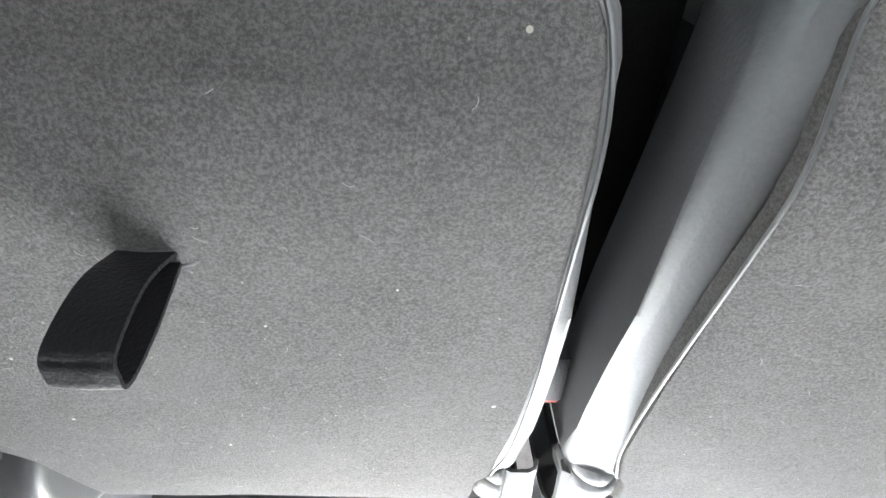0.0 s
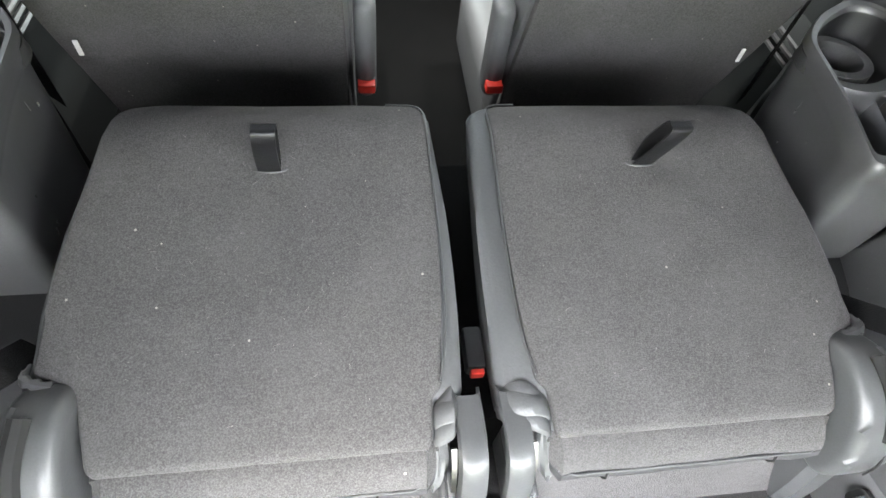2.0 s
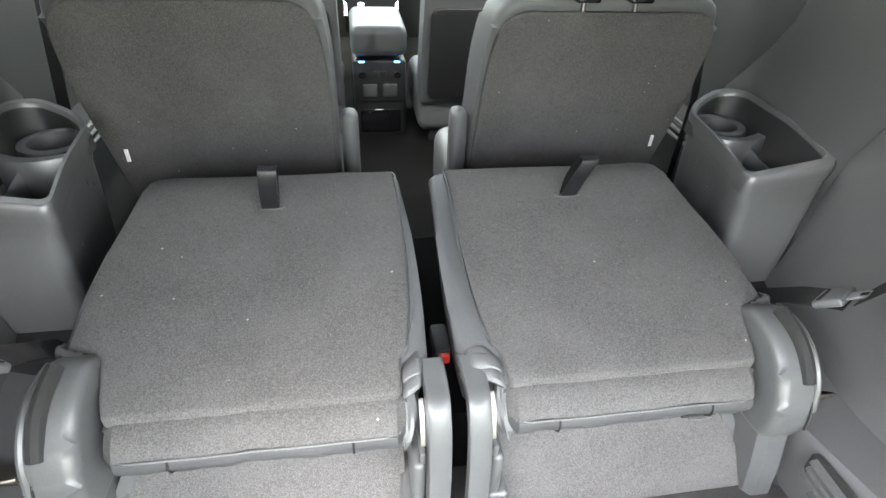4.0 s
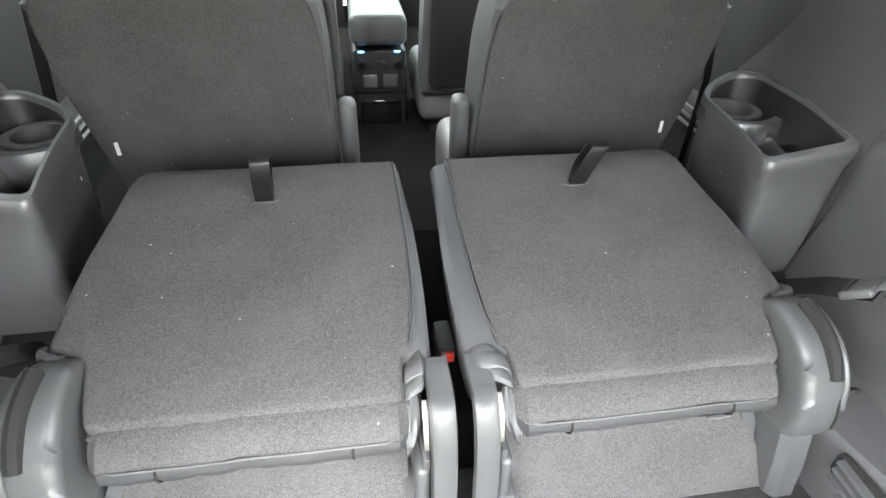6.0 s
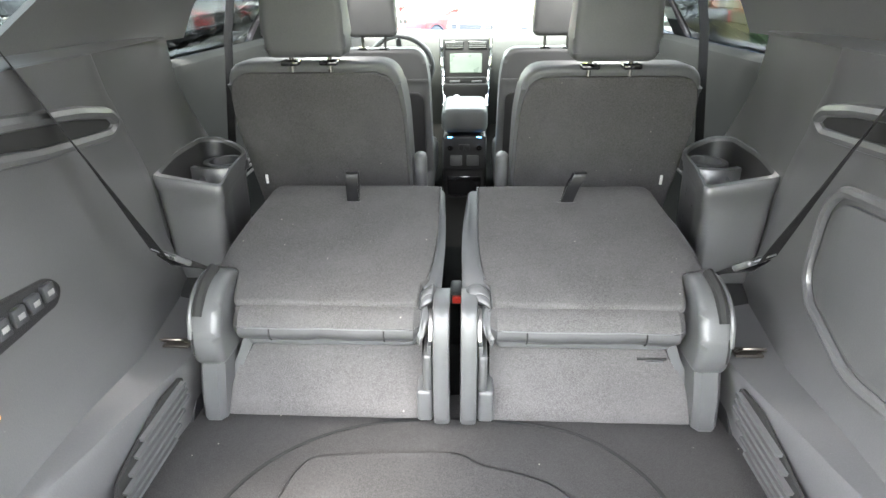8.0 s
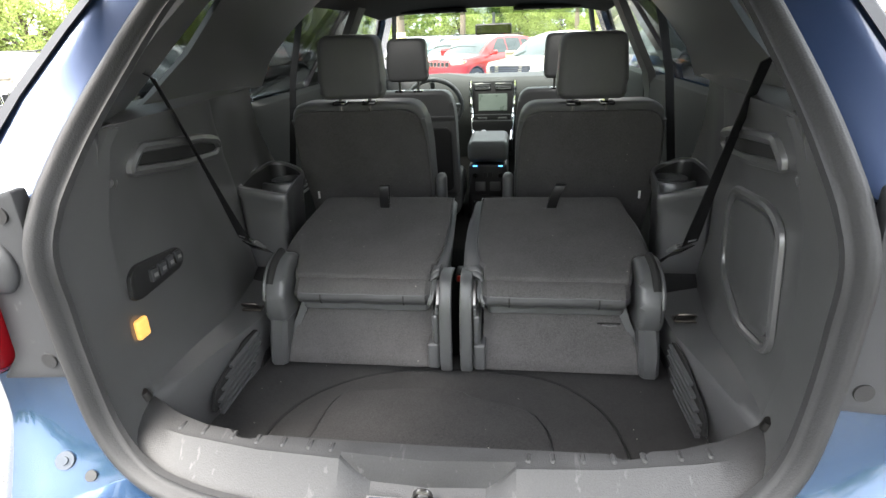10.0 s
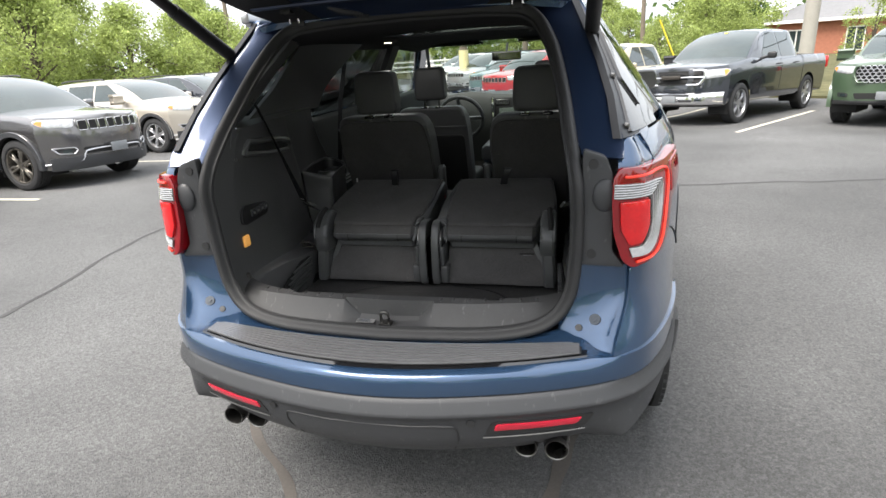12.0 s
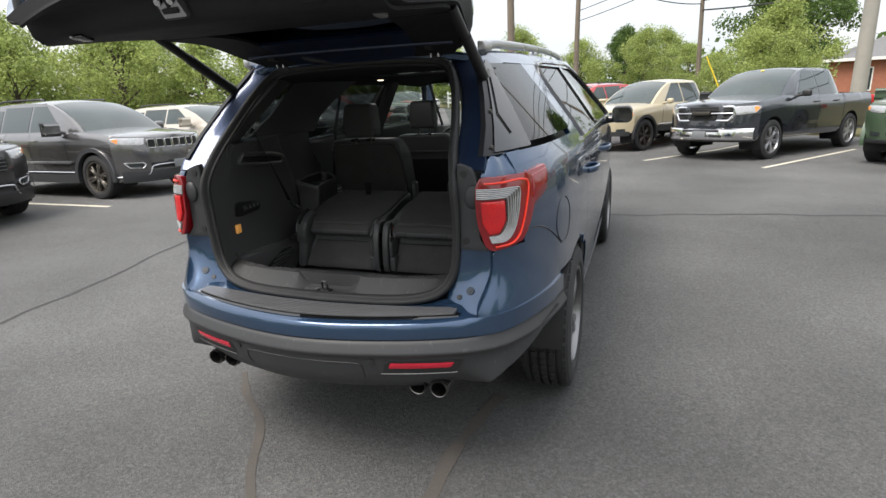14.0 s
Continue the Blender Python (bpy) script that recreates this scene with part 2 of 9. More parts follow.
M = dict(
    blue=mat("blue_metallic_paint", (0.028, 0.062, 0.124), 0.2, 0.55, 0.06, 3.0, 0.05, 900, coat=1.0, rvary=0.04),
    # darker copy of the body blue, for jamb, header and gate frame
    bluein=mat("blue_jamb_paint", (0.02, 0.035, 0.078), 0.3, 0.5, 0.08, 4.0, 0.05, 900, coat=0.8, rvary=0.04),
    pillarblack=mat("satin_black_panel", (0.012, 0.012, 0.014), 0.3, 0, 0.1, 5.0, spec=0.3, rvary=0.05),
    cladding=mat("dark_grey_bumper_plastic", (0.034, 0.035, 0.038), 0.5, 0, 0.12, 6.0, 0.25, 700),
    black=mat("black_plastic", (0.016, 0.016, 0.017), 0.5, 0, 0.2, 9.0, 0.3, 600),
    gloss=mat("gloss_black", (0.008, 0.008, 0.009), 0.06, 0, 0.1, 5.0, coat=0.6, rvary=0.04),
    trim=mat("charcoal_trim_plastic", (0.079, 0.0795, 0.081), 0.33, 0, 0.16, 4.0, 0.10, 420, spec=1.0, rvary=0.045),
    trimlight=mat("grey_seat_plastic", (0.07, 0.0715, 0.073), 0.38, 0, 0.1, 8.0, 0.12, 400),
    sill=mat("scuffed_sill_plastic", (0.036, 0.036, 0.037), 0.6, 0, 0.25, 14.0, 0.4, 400),
    padrib=mat("worn_pad_rib", (0.1, 0.1, 0.104), 0.35, 0, 0.2, 30.0, 0.3, 500),
    rubber=mat("black_rubber_seal", (0.02, 0.02, 0.021), 0.65, 0, 0.2, 20.0, 0.3, 300),
    tyre=mat("tyre_rubber", (0.022, 0.022, 0.023), 0.8, 0, 0.25, 10.0, 0.4, 150),
    leather=mat("black_leather", (0.082, 0.083, 0.085), 0.5, 0, 0.12, 10.0, 0.2, 320, rvary=0.08),
    band=mat("dark_seat_leather", (0.045, 0.045, 0.047), 0.5, 0, 0.12, 10.0, 0.2, 320, rvary=0.08),
    lint=mat("pale_lint", (0.15, 0.145, 0.135), 0.9, 0, 0.3, 60.0),
    carpet=carpet_mat("charcoal_pile_carpet", (0.067, 0.065, 0.0645)),
    carpetfloor=carpet_mat("cargo_floor_carpet", (0.04, 0.039, 0.0392)),
    # base pulled down to near black, so the gaps between seats stay dark
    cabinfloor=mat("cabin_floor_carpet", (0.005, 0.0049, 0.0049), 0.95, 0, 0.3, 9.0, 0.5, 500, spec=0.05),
    headliner=mat("black_headliner_fabric", (0.03, 0.03, 0.031), 0.95, 0, 0.15, 12.0, 0.4, 600, spec=0.2),
    strap=mat("black_satin_webbing", (0.009, 0.009, 0.010), 0.34, 0, 0.2, 30.0, 0.3, 500, spec=0.35),
    belt=mat("black_webbing", (0.01, 0.01, 0.011), 0.6, 0, 0.2, 30.0, 0.6, 500, spec=0.2),
    chrome=mat("chrome", (0.75, 0.75, 0.76), 0.12, 1.0, 0.05, 10.0, rvary=0.05),
    alloy=mat("silver_alloy", (0.5, 0.5, 0.52), 0.3, 0.9, 0.08, 12.0),
    greyalloy=mat("grey_alloy", (0.2, 0.2, 0.205), 0.32, 0.9, 0.08, 12.0),
    darkalloy=mat("dark_alloy", (0.09, 0.08, 0.07), 0.35, 0.8, 0.1, 12.0),
    steel=mat("exhaust_steel", (0.16, 0.155, 0.15), 0.3, 1.0, 0.25, 15.0, 0.1, 80),
    # near-black: soot in the exhaust, painted shade in recesses, dark small parts
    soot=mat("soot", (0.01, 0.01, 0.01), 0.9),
    red=mat("red_lamp_plastic", (0.5, 0.009, 0.012), 0.12, 0, 0.12, 30.0, 0.1, 120, coat=0.5, rvary=0.04),
    darkred=mat("dark_red_lamp_lens", (0.2, 0.005, 0.009), 0.08, 0, 0.1, 20.0, coat=0.5, rvary=0.03),
    lampwhite=mat("clear_lamp_lens", (0.32, 0.32, 0.32), 0.15, 0.3, 0.15, 60.0, 0.3, 150, coat=1.0),
    redlit=glow_mat("lit_red_light_guide", (0.7, 0.03, 0.012), 0.08),
    reflector=mat("red_reflector", (0.45, 0.01, 0.03), 0.2, 0, 0.2, 60.0, 0.4, 300, coat=0.5),
    orange=glow_mat("orange_emergency_handle", (0.85, 0.4, 0.1), 0.12),
    redtag=mat("red_buckle_plastic", (0.5, 0.03, 0.02), 0.4),
    screen=glow_mat("lit_display", (0.07, 0.085, 0.075), 0.03),
    dimmirror=mat("dimming_mirror", (0.16, 0.165, 0.16), 0.05, 1.0, 0.05, 10.0, rvary=0.02),
    disc=mat("pale_grey_rubber", (0.035, 0.045, 0.06), 0.6),
    dashtrim=mat("dashboard_plastic", (0.024, 0.0258, 0.0252), 0.6, 0, 0.12, 7.0, 0.3, 500, spec=0.35),
    doorvinyl=mat("soft_door_vinyl", (0.03, 0.0325, 0.032), 0.85, 0, 0.12, 7.0, 0.3, 500, spec=0.08),
    dashblack=mat("matt_black_fascia", (0.007, 0.007, 0.0075), 0.6, 0, 0.12, 7.0, 0.3, 500, spec=0.12),
    rib_bed=mat("grey_lamp_groove", (0.05, 0.046, 0.046), 0.3, 0.3, 0.1, 40.0, coat=1.0),
    print_=mat("faded_label_print", (0.16, 0.16, 0.16), 0.6),
    darkglass=glass_mat("dark_rear_glass", (0.05, 0.05, 0.055), 0.1),
    white=mat("white_label", (0.7, 0.7, 0.68), 0.6),
    blueled=glow_mat("blue_led", (0.1, 0.4, 1.0), 0.5),
    dome=glow_mat("dome_lamp_lens", (1.0, 0.85, 0.6), 2.0),
    glass=glass_mat("clear_glass", (0.66, 0.71, 0.68)),
    shade=glass_mat("windscreen_shade", (0.42, 0.47, 0.42), 0.3),
    privacy=glass_mat("privacy_glass", (0.22, 0.235, 0.235), 1.8),
    roofglass=glass_mat("roof_glass", (0.11, 0.117, 0.12)),
    gatetrim=mat("liftgate_trim_plastic", (0.015, 0.015, 0.0165), 0.7, 0, 0.15, 8.0, 0.4, 450, spec=0.25),
)


def scuffed(m, amount=0.3, tone=(0.3, 0.3, 0.29), smears=True):
    """Adds pale smears and scratches that run along a piece, and dust specks."""
    nt = m.node_tree
    b = nt.nodes["Principled BSDF"]
    src = b.inputs["Base Color"].links[0].from_socket
    tc = nt.nodes.new("ShaderNodeTexCoord")
    for scale, lo, hi, k in (((70, 9, 40), 0.64, 0.72, amount), ((260, 260, 260), 0.70, 0.76, amount * 0.8))[0 if smears else 1:]:
        mp = nt.nodes.new("ShaderNodeMapping")
        mp.inputs["Scale"].default_value = scale
        mp.inputs["Rotation"].default_value = (0.3, 0.5, 0.4)
        nz = nt.nodes.new("ShaderNodeTexNoise")
        nz.inputs["Scale"].default_value, nz.inputs["Detail"].default_value = 1.0, 4
        mr = nt.nodes.new("ShaderNodeMapRange")
        mr.inputs["From Min"].default_value, mr.inputs["From Max"].default_value, mr.inputs["To Max"].default_value = lo, hi, k
        mx = nt.nodes.new("ShaderNodeMix")
        mx.data_type = "RGBA"
        mx.inputs[7].default_value = (*tone, 1)
        nt.links.new(tc.outputs["Object"], mp.inputs["Vector"])
        nt.links.new(mp.outputs[0], nz.inputs["Vector"])
        nt.links.new(nz.outputs["Fac"], mr.inputs["Value"])
        nt.links.new(mr.outputs[0], mx.inputs[0])
        nt.links.new(src, mx.inputs[6])
        src = mx.outputs[2]
    nt.links.new(src, b.inputs["Base Color"])


scuffed(M["sill"], 0.13)
scuffed(M["cladding"], 0.12)
scuffed(M["trim"], 0.3, smears=False)


# ---- mesh helpers ----
def sharp(bm, deg=38):
    bm.normal_update()
    for f in bm.faces:
        f.smooth = True
    for e in bm.edges:
        e.smooth = len(e.link_faces) == 2 and e.calc_face_angle(0) < radians(deg)


def part(name, bm, material, parent=None, label="", deg=38):
    bmesh.ops.recalc_face_normals(bm, faces=bm.faces)
    sharp(bm, deg)
    me = bpy.data.meshes.new(name)
    bm.to_mesh(me)
    bm.free()
    me.materials.append(material)
    ob = new(name, me)
    if parent:
        ob.parent = parent
    if label:
        ob["label"] = label
    return ob


def thing(name, label, category, group="", at=(0, 0, 0)):
    ob = new(name)
    ob.empty_display_size = 0.1
    ob.location = at
    return tagged(ob, label, category, group)


def merge(bm, b2):
    me = bpy.data.meshes.new("tmp")
    b2.to_mesh(me)
    b2.free()
    bm.from_mesh(me)
    bpy.data.meshes.remove(me)


def box(bm, x0, x1, y0, y1, z0, z1, bev=0.0, seg=2, m=None):
    """Adds a box, with bevelled edges if asked."""
    b2 = bmesh.new()
    bmesh.ops.create_cube(b2, size=1.0)
    for v in b2.verts:
        v.co = Vector((x0 + (v.co.x + 0.5) * (x1 - x0), y0 + (v.co.y + 0.5) * (y1 - y0), z0 + (v.co.z + 0.5) * (z1 - z0)))
    if bev:
        bmesh.ops.bevel(b2, geom=list(b2.edges), offset=bev, segments=seg, profile=0.5, affect="EDGES", clamp_overlap=True)
    if m is not None:
        b2.transform(m)
    merge(bm, b2)


def cyl(bm, a, b, r0, r1=None, n=20, caps=True):
    a, b = Vector(a), Vector(b)
    d = b - a
    m = Matrix.Translation((a + b) / 2) @ d.to_track_quat("Z", "Y").to_matrix().to_4x4()
    return bmesh.ops.create_cone(bm, cap_ends=caps, segments=n, radius1=r0, radius2=r0 if r1 is None else r1, depth=d.length, matrix=m)["verts"]


def grid(bm, rows, closed=False):
    """Quads between rows of points."""
    vs = [[bm.verts.new(p) for p in r] for r in rows]
    n = len(vs[0])
    for a, b in zip(vs, vs[1:]):
        for i in range(n if closed else n - 1):
            j = (i + 1) % n
            bm.faces.new((a[i], a[j], b[j], b[i]))
    return vs


def capped(bm, vs):
    for r in (vs[0], vs[-1]):
        bm.faces.new(r)


def smooth_line(pts, n=8, closed=False):
    """Catmull-Rom through points."""
    P = [np.array(p, float) for p in pts]
    if closed:
        P = [P[-1]] + P + [P[0], P[1]]
    else:
        P = [2 * P[0] - P[1]] + P + [2 * P[-1] - P[-2]]
    out = []
    for i in range(1, len(P) - 2):
        a, b, c, d = P[i - 1:i + 3]
        for k in range(n):
            t = k / n
            out.append(0.5 * (2 * b + (c - a) * t + (2 * a - 5 * b + 4 * c - d) * t * t + (3 * b - a - 3 * c + d) * t ** 3))
    if not closed:
        out.append(P[-2])
    return out


def sweep(bm, path, section, closed=False, up=(0, 0, 1)):
    """Runs a closed 2D section (side, up) along a path."""
    P = [Vector(p) for p in path]
    n = len(P)
    rows = []
    for i in range(n):
        t = (P[(i + 1) % n] - P[i - 1]) if closed or 0 < i < n - 1 else (P[1] - P[0] if i == 0 else P[-1] - P[-2])
        t.normalize()
        s = t.cross(Vector(up))
        s = s.normalized() if s.length > 1e-4 else Vector((1, 0, 0))
        u = s.cross(t).normalized()
        rows.append([P[i] + s * a + u * b for a, b in section])
    if closed:
        rows.append(rows[0])
    vs = grid(bm, rows, True)
    if not closed:
        capped(bm, vs)
    else:
        bmesh.ops.remove_doubles(bm, verts=bm.verts, dist=1e-5)


def ring(r, n=8, sx=1.0, sy=1.0):
    return [(r * sx * math.cos(2 * math.pi * i / n), r * sy * math.sin(2 * math.pi * i / n)) for i in range(n)]


def flat_section(w, h):
    return [(-w / 2, -h / 2), (w / 2, -h / 2), (w / 2, h / 2), (-w / 2, h / 2)]


def lathe(bm, prof, centre, axis="x", n=32):
    """Revolves (along, radius) points round an axis."""
    rows = []
    for k in range(n + 1):
        a = 2 * math.pi * k / n
        row = []
        for s, r in prof:
            c, d = r * math.cos(a), r * math.sin(a)
            row.append(Vector(centre) + (Vector((s, c, d)) if axis == "x" else Vector((c, s, d)) if axis == "y" else Vector((c, d, s))))
        rows.append(row)
    grid(bm, rows)
    bmesh.ops.remove_doubles(bm, verts=bm.verts, dist=1e-5)


def rounded(pts, r, n=4):
    """A polygon with rounded corners; r may be a list."""
    out = []
    k = len(pts)
    for i in range(k):
        p, a, b = Vector(pts[i]), Vector(pts[i - 1]), Vector(pts[(i + 1) % k])
        rr = r[i] if isinstance(r, (list, tuple)) else r
        u, v = (a - p), (b - p)
        d = min(rr, u.length * 0.48, v.length * 0.48)
        u, v = p + u.normalized() * d, p + v.normalized() * d
        if d < 1e-4:
            out.append(tuple(p))
            continue
        for j in range(n + 1):
            t = j / n
            out.append(tuple((1 - t) ** 2 * u + 2 * t * (1 - t) * p + t * t * v))
    return out


def slab(bm, outline, place, thick, bev=0.0, seg=3, cuts=0):
    """Extrudes a 2D outline: place(a, b, h) gives the point at height h."""
    b2 = bmesh.new()
    f = b2.faces.new([b2.verts.new((a, b, 0)) for a, b in outline])
    r = bmesh.ops.extrude_face_region(b2, geom=[f])
    for v in r["geom"]:
        if isinstance(v, bmesh.types.BMVert):
            v.co.z -= thick
    if bev:
        es = [e for e in b2.edges if abs(e.verts[0].co.z - e.verts[1].co.z) < 1e-6]
        bmesh.ops.bevel(b2, geom=es, offset=bev, segments=seg, profile=0.5, affect="EDGES", clamp_overlap=True)
    if cuts:
        bmesh.ops.triangulate(b2, faces=[f for f in b2.faces if len(f.verts) > 4])
        bmesh.ops.subdivide_edges(b2, edges=[e for e in b2.edges if e.calc_length() > 0.03], cuts=cuts, use_grid_fill=True)
        bmesh.ops.triangulate(b2, faces=[f for f in b2.faces if len(f.verts) > 4])
    for v in b2.verts:
        v.co = Vector(place(v.co.x, v.co.y, v.co.z))
    merge(bm, b2)


def mirrored(bm):
    """Adds the other half across x = 0."""
    g = bmesh.ops.duplicate(bm, geom=list(bm.verts) + list(bm.edges) + list(bm.faces))
    for v in [q for q in g["geom"] if isinstance(q, bmesh.types.BMVert)]:
        v.co.x = -v.co.x
    bmesh.ops.remove_doubles(bm, verts=bm.verts, dist=1e-4)


def thicken(ob, t):
    s = ob.modifiers.new("thickness", "SOLIDIFY")
    s.thickness, s.offset = t, -1
    return ob


SIDES = ((1, "right"), (-1, "left"))

# ---- ground ----
def asphalt():
    m = mat("worn_asphalt", (0.092, 0.0917, 0.0913), 0.85, 0, 0.18, 0.6, 0.0, 60.0, spec=0.3, alt=(0.114, 0.113, 0.112))
    nt = m.node_tree
    b = nt.nodes["Principled BSDF"]
    tc = nt.nodes.new("ShaderNodeTexCoord")
    v = nt.nodes.new("ShaderNodeTexVoronoi")
    v.inputs["Scale"].default_value = 230
    nt.links.new(tc.outputs["Object"], v.inputs["Vector"])
    src = b.inputs["Base Color"].links[0].from_socket
    mr = nt.nodes.new("ShaderNodeMapRange")
    mr.inputs["From Min"].default_value, mr.inputs["From Max"].default_value = 0.0, 1.0
    mr.inputs["To Min"].default_value, mr.inputs["To Max"].default_value = 0.72, 1.3
    sep = nt.nodes.new("ShaderNodeSeparateColor")
    nt.links.new(v.outputs["Color"], sep.inputs[0])
    nt.links.new(sep.outputs[1], mr.inputs["Value"])
    # larger stones of the aggregate
    v2 = nt.nodes.new("ShaderNodeTexVoronoi")
    v2.inputs["Scale"].default_value = 80
    nt.links.new(tc.outputs["Object"], v2.inputs["Vector"])
    sep2 = nt.nodes.new("ShaderNodeSeparateColor")
    nt.links.new(v2.outputs["Color"], sep2.inputs[0])
    mr2 = nt.nodes.new("ShaderNodeMapRange")
    mr2.inputs["To Min"].default_value, mr2.inputs["To Max"].default_value = 0.78, 1.22
    nt.links.new(sep2.outputs[0], mr2.inputs["Value"])
    stone = nt.nodes.new("ShaderNodeMix")
    stone.data_type, stone.blend_type = "RGBA", "MULTIPLY"
    stone.inputs[0].default_value = 0.85
    nt.links.new(src, stone.inputs[6])
    nt.links.new(mr2.outputs[0], stone.inputs[7])
    src = stone.outputs[2]
    mul = nt.nodes.new("ShaderNodeMix")
    mul.data_type, mul.blend_type = "RGBA", "MULTIPLY"
    mul.inputs[0].default_value = 0.9
    nt.links.new(src, mul.inputs[6])
    nt.links.new(mr.outputs[0], mul.inputs[7])
    st = nt.nodes.new("ShaderNodeTexNoise")
    st.inputs["Scale"].default_value, st.inputs["Detail"].default_value = 0.35, 7
    nt.links.new(tc.outputs["Object"], st.inputs["Vector"])
    sm = nt.nodes.new("ShaderNodeMapRange")
    sm.inputs["From Min"].default_value, sm.inputs["From Max"].default_value = 0.35, 0.65
    sm.inputs["To Min"].default_value, sm.inputs["To Max"].default_value = 0.72, 1.2
    nt.links.new(st.outputs["Fac"], sm.inputs["Value"])
    m2 = nt.nodes.new("ShaderNodeMix")
    m2.data_type, m2.blend_type = "RGBA", "MULTIPLY"
    m2.inputs[0].default_value = 1.0
    nt.links.new(mul.outputs[2], m2.inputs[6])
    nt.links.new(sm.outputs[0], m2.inputs[7])
    nt.links.new(m2.outputs[2], b.inputs["Base Color"])
    bp = nt.nodes.new("ShaderNodeBump")
    bp.inputs["Strength"].default_value, bp.inputs["Distance"].default_value = 0.9, 0.007
    nt.links.new(v.outputs["Distance"], bp.inputs["Height"])
    bp2 = nt.nodes.new("ShaderNodeBump")
    bp2.inputs["Strength"].default_value, bp2.inputs["Distance"].default_value = 0.4, 0.008
    nt.links.new(v2.outputs["Distance"], bp2.inputs["Height"])
    nt.links.new(bp.outputs[0], bp2.inputs["Normal"])
    nt.links.new(bp2.outputs[0], b.inputs["Normal"])
    return m


def ground_z(y):
    """The lot is level round the car and falls gently ahead of it."""
    return -0.034 * min(max(y - 5.0, 0.0), 9.0)


M["asphalt"] = asphalt()
bm = bmesh.new()
edges = [-700, -250, -80, -30, -10, 0, 10, 30, 80, 250, 700]
grid(bm, [[(x, y, ground_z(y)) for x in edges] for y in (-700, -250, -80, -30, -10, 0, 5, 8, 11, 14, 30, 80, 250, 700)])
tagged(part("ground", bm, M["asphalt"]), "weathered grey asphalt of a car dealer's parking lot", "ground", kind="structure")

# ---- the blue car: plan curves ----
UPPER = smooth_line([(0.60, 0.172), (0.66, 0.158), (0.715, 0.158), (0.757, 0.18), (0.80, 0.245), (0.845, 0.345), (0.887, 0.474), (0.925, 0.63), (0.955, 0.9),
                     (0.972, 1.3), (0.98, 2.4), (0.968, 3.4), (0.945, 4.1), (0.89, 4.5), (0.78, 4.78), (0.6, 4.9), (0.3, 4.96), (0.0, 4.97)], 6)
BUMP = smooth_line([(-0.16, -0.128), (0.0, -0.139), (0.16, -0.128), (0.312, -0.1), (0.47, -0.06), (0.62, -0.007), (0.72, 0.047), (0.80, 0.125), (0.86, 0.24), (0.905, 0.37), (0.935, 0.5), (0.952, 0.63)], 5)[5:]
ux, uy = np.array([p[0] for p in UPPER]), np.array([p[1] for p in UPPER])


def half_width(y):
    """Half width of the body at the shoulder, along its length."""
    k = int(np.argmin(uy[:12]))
    return float(np.interp(y, uy[k:], ux[k:]))


def side_in(z):
    """How far the side lies inside the widest line, by height."""
    return float(np.interp(z, [0.2, 0.36, 0.5, 0.7, 0.9, 1.05, 1.2, 1.27, 1.31], [0.09, 0.06, 0.028, 0.008, 0.0, 0.002, 0.018, 0.034, 0.055]))


def side_x(y, z):
    if z <= 1.31:
        return half_width(y) - side_in(z)
    return half_width(y) - 0.055 - 0.70 * (z - 1.31)


WHEEL_Y, FRONT_Y, WHEEL_Z, ARCH = 1.043, 3.90, 0.381, 0.435


def arch_z(y, low):
    z = low
    for c in (WHEEL_Y, FRONT_Y):
        d = abs(y - c)
        if d < ARCH:
            z = max(z, WHEEL_Z + math.sqrt(ARCH ** 2 - d * d))
    return z


car = thing("suv", "blue three-row SUV parked on asphalt with its liftgate open", "car")


def side_panel(name, y0, y1, low, high, s, material, label="", n=26, nz=12, extra=0.0, xf=side_x):
    """A body panel between two lengths, its lower edge following the wheel arches."""
    ys = sorted(set(list(np.linspace(y0, y1, n)) + [c + ARCH * math.cos(a) for c in (WHEEL_Y, FRONT_Y) for a in np.linspace(0, math.pi, 19) if y0 < c + ARCH * math.cos(a) < y1]))
    bm = bmesh.new()
    rows = []
    for y in ys:
        zl = arch_z(y, low(y) if callable(low) else low)
        zh = high(y) if callable(high) else high
        zs = np.linspace(zl, zh, nz)
        rows.append([(s * (xf(y, z) + extra), y, z) for z in zs])
    grid(bm, rows)
    return thicken(part(name, bm, material, car, label), 0.012)


def poly_panel(name, outline, s, material, parent, extra=0.0, thick=0.006, label="", cuts=3, r=0.03, xf=side_x):
    """A piece of the side's skin with a given outline in (y, z)."""
    bm = bmesh.new()
    slab(bm, rounded(outline, r), lambda y, z, h: (s * (xf(y, z) + extra + h), y, z), thick, 0, 1, cuts)
    return part(name, bm, material, parent, label)


def quarter_low(y):
    return 0.765


def belt(y):
    return 1.278


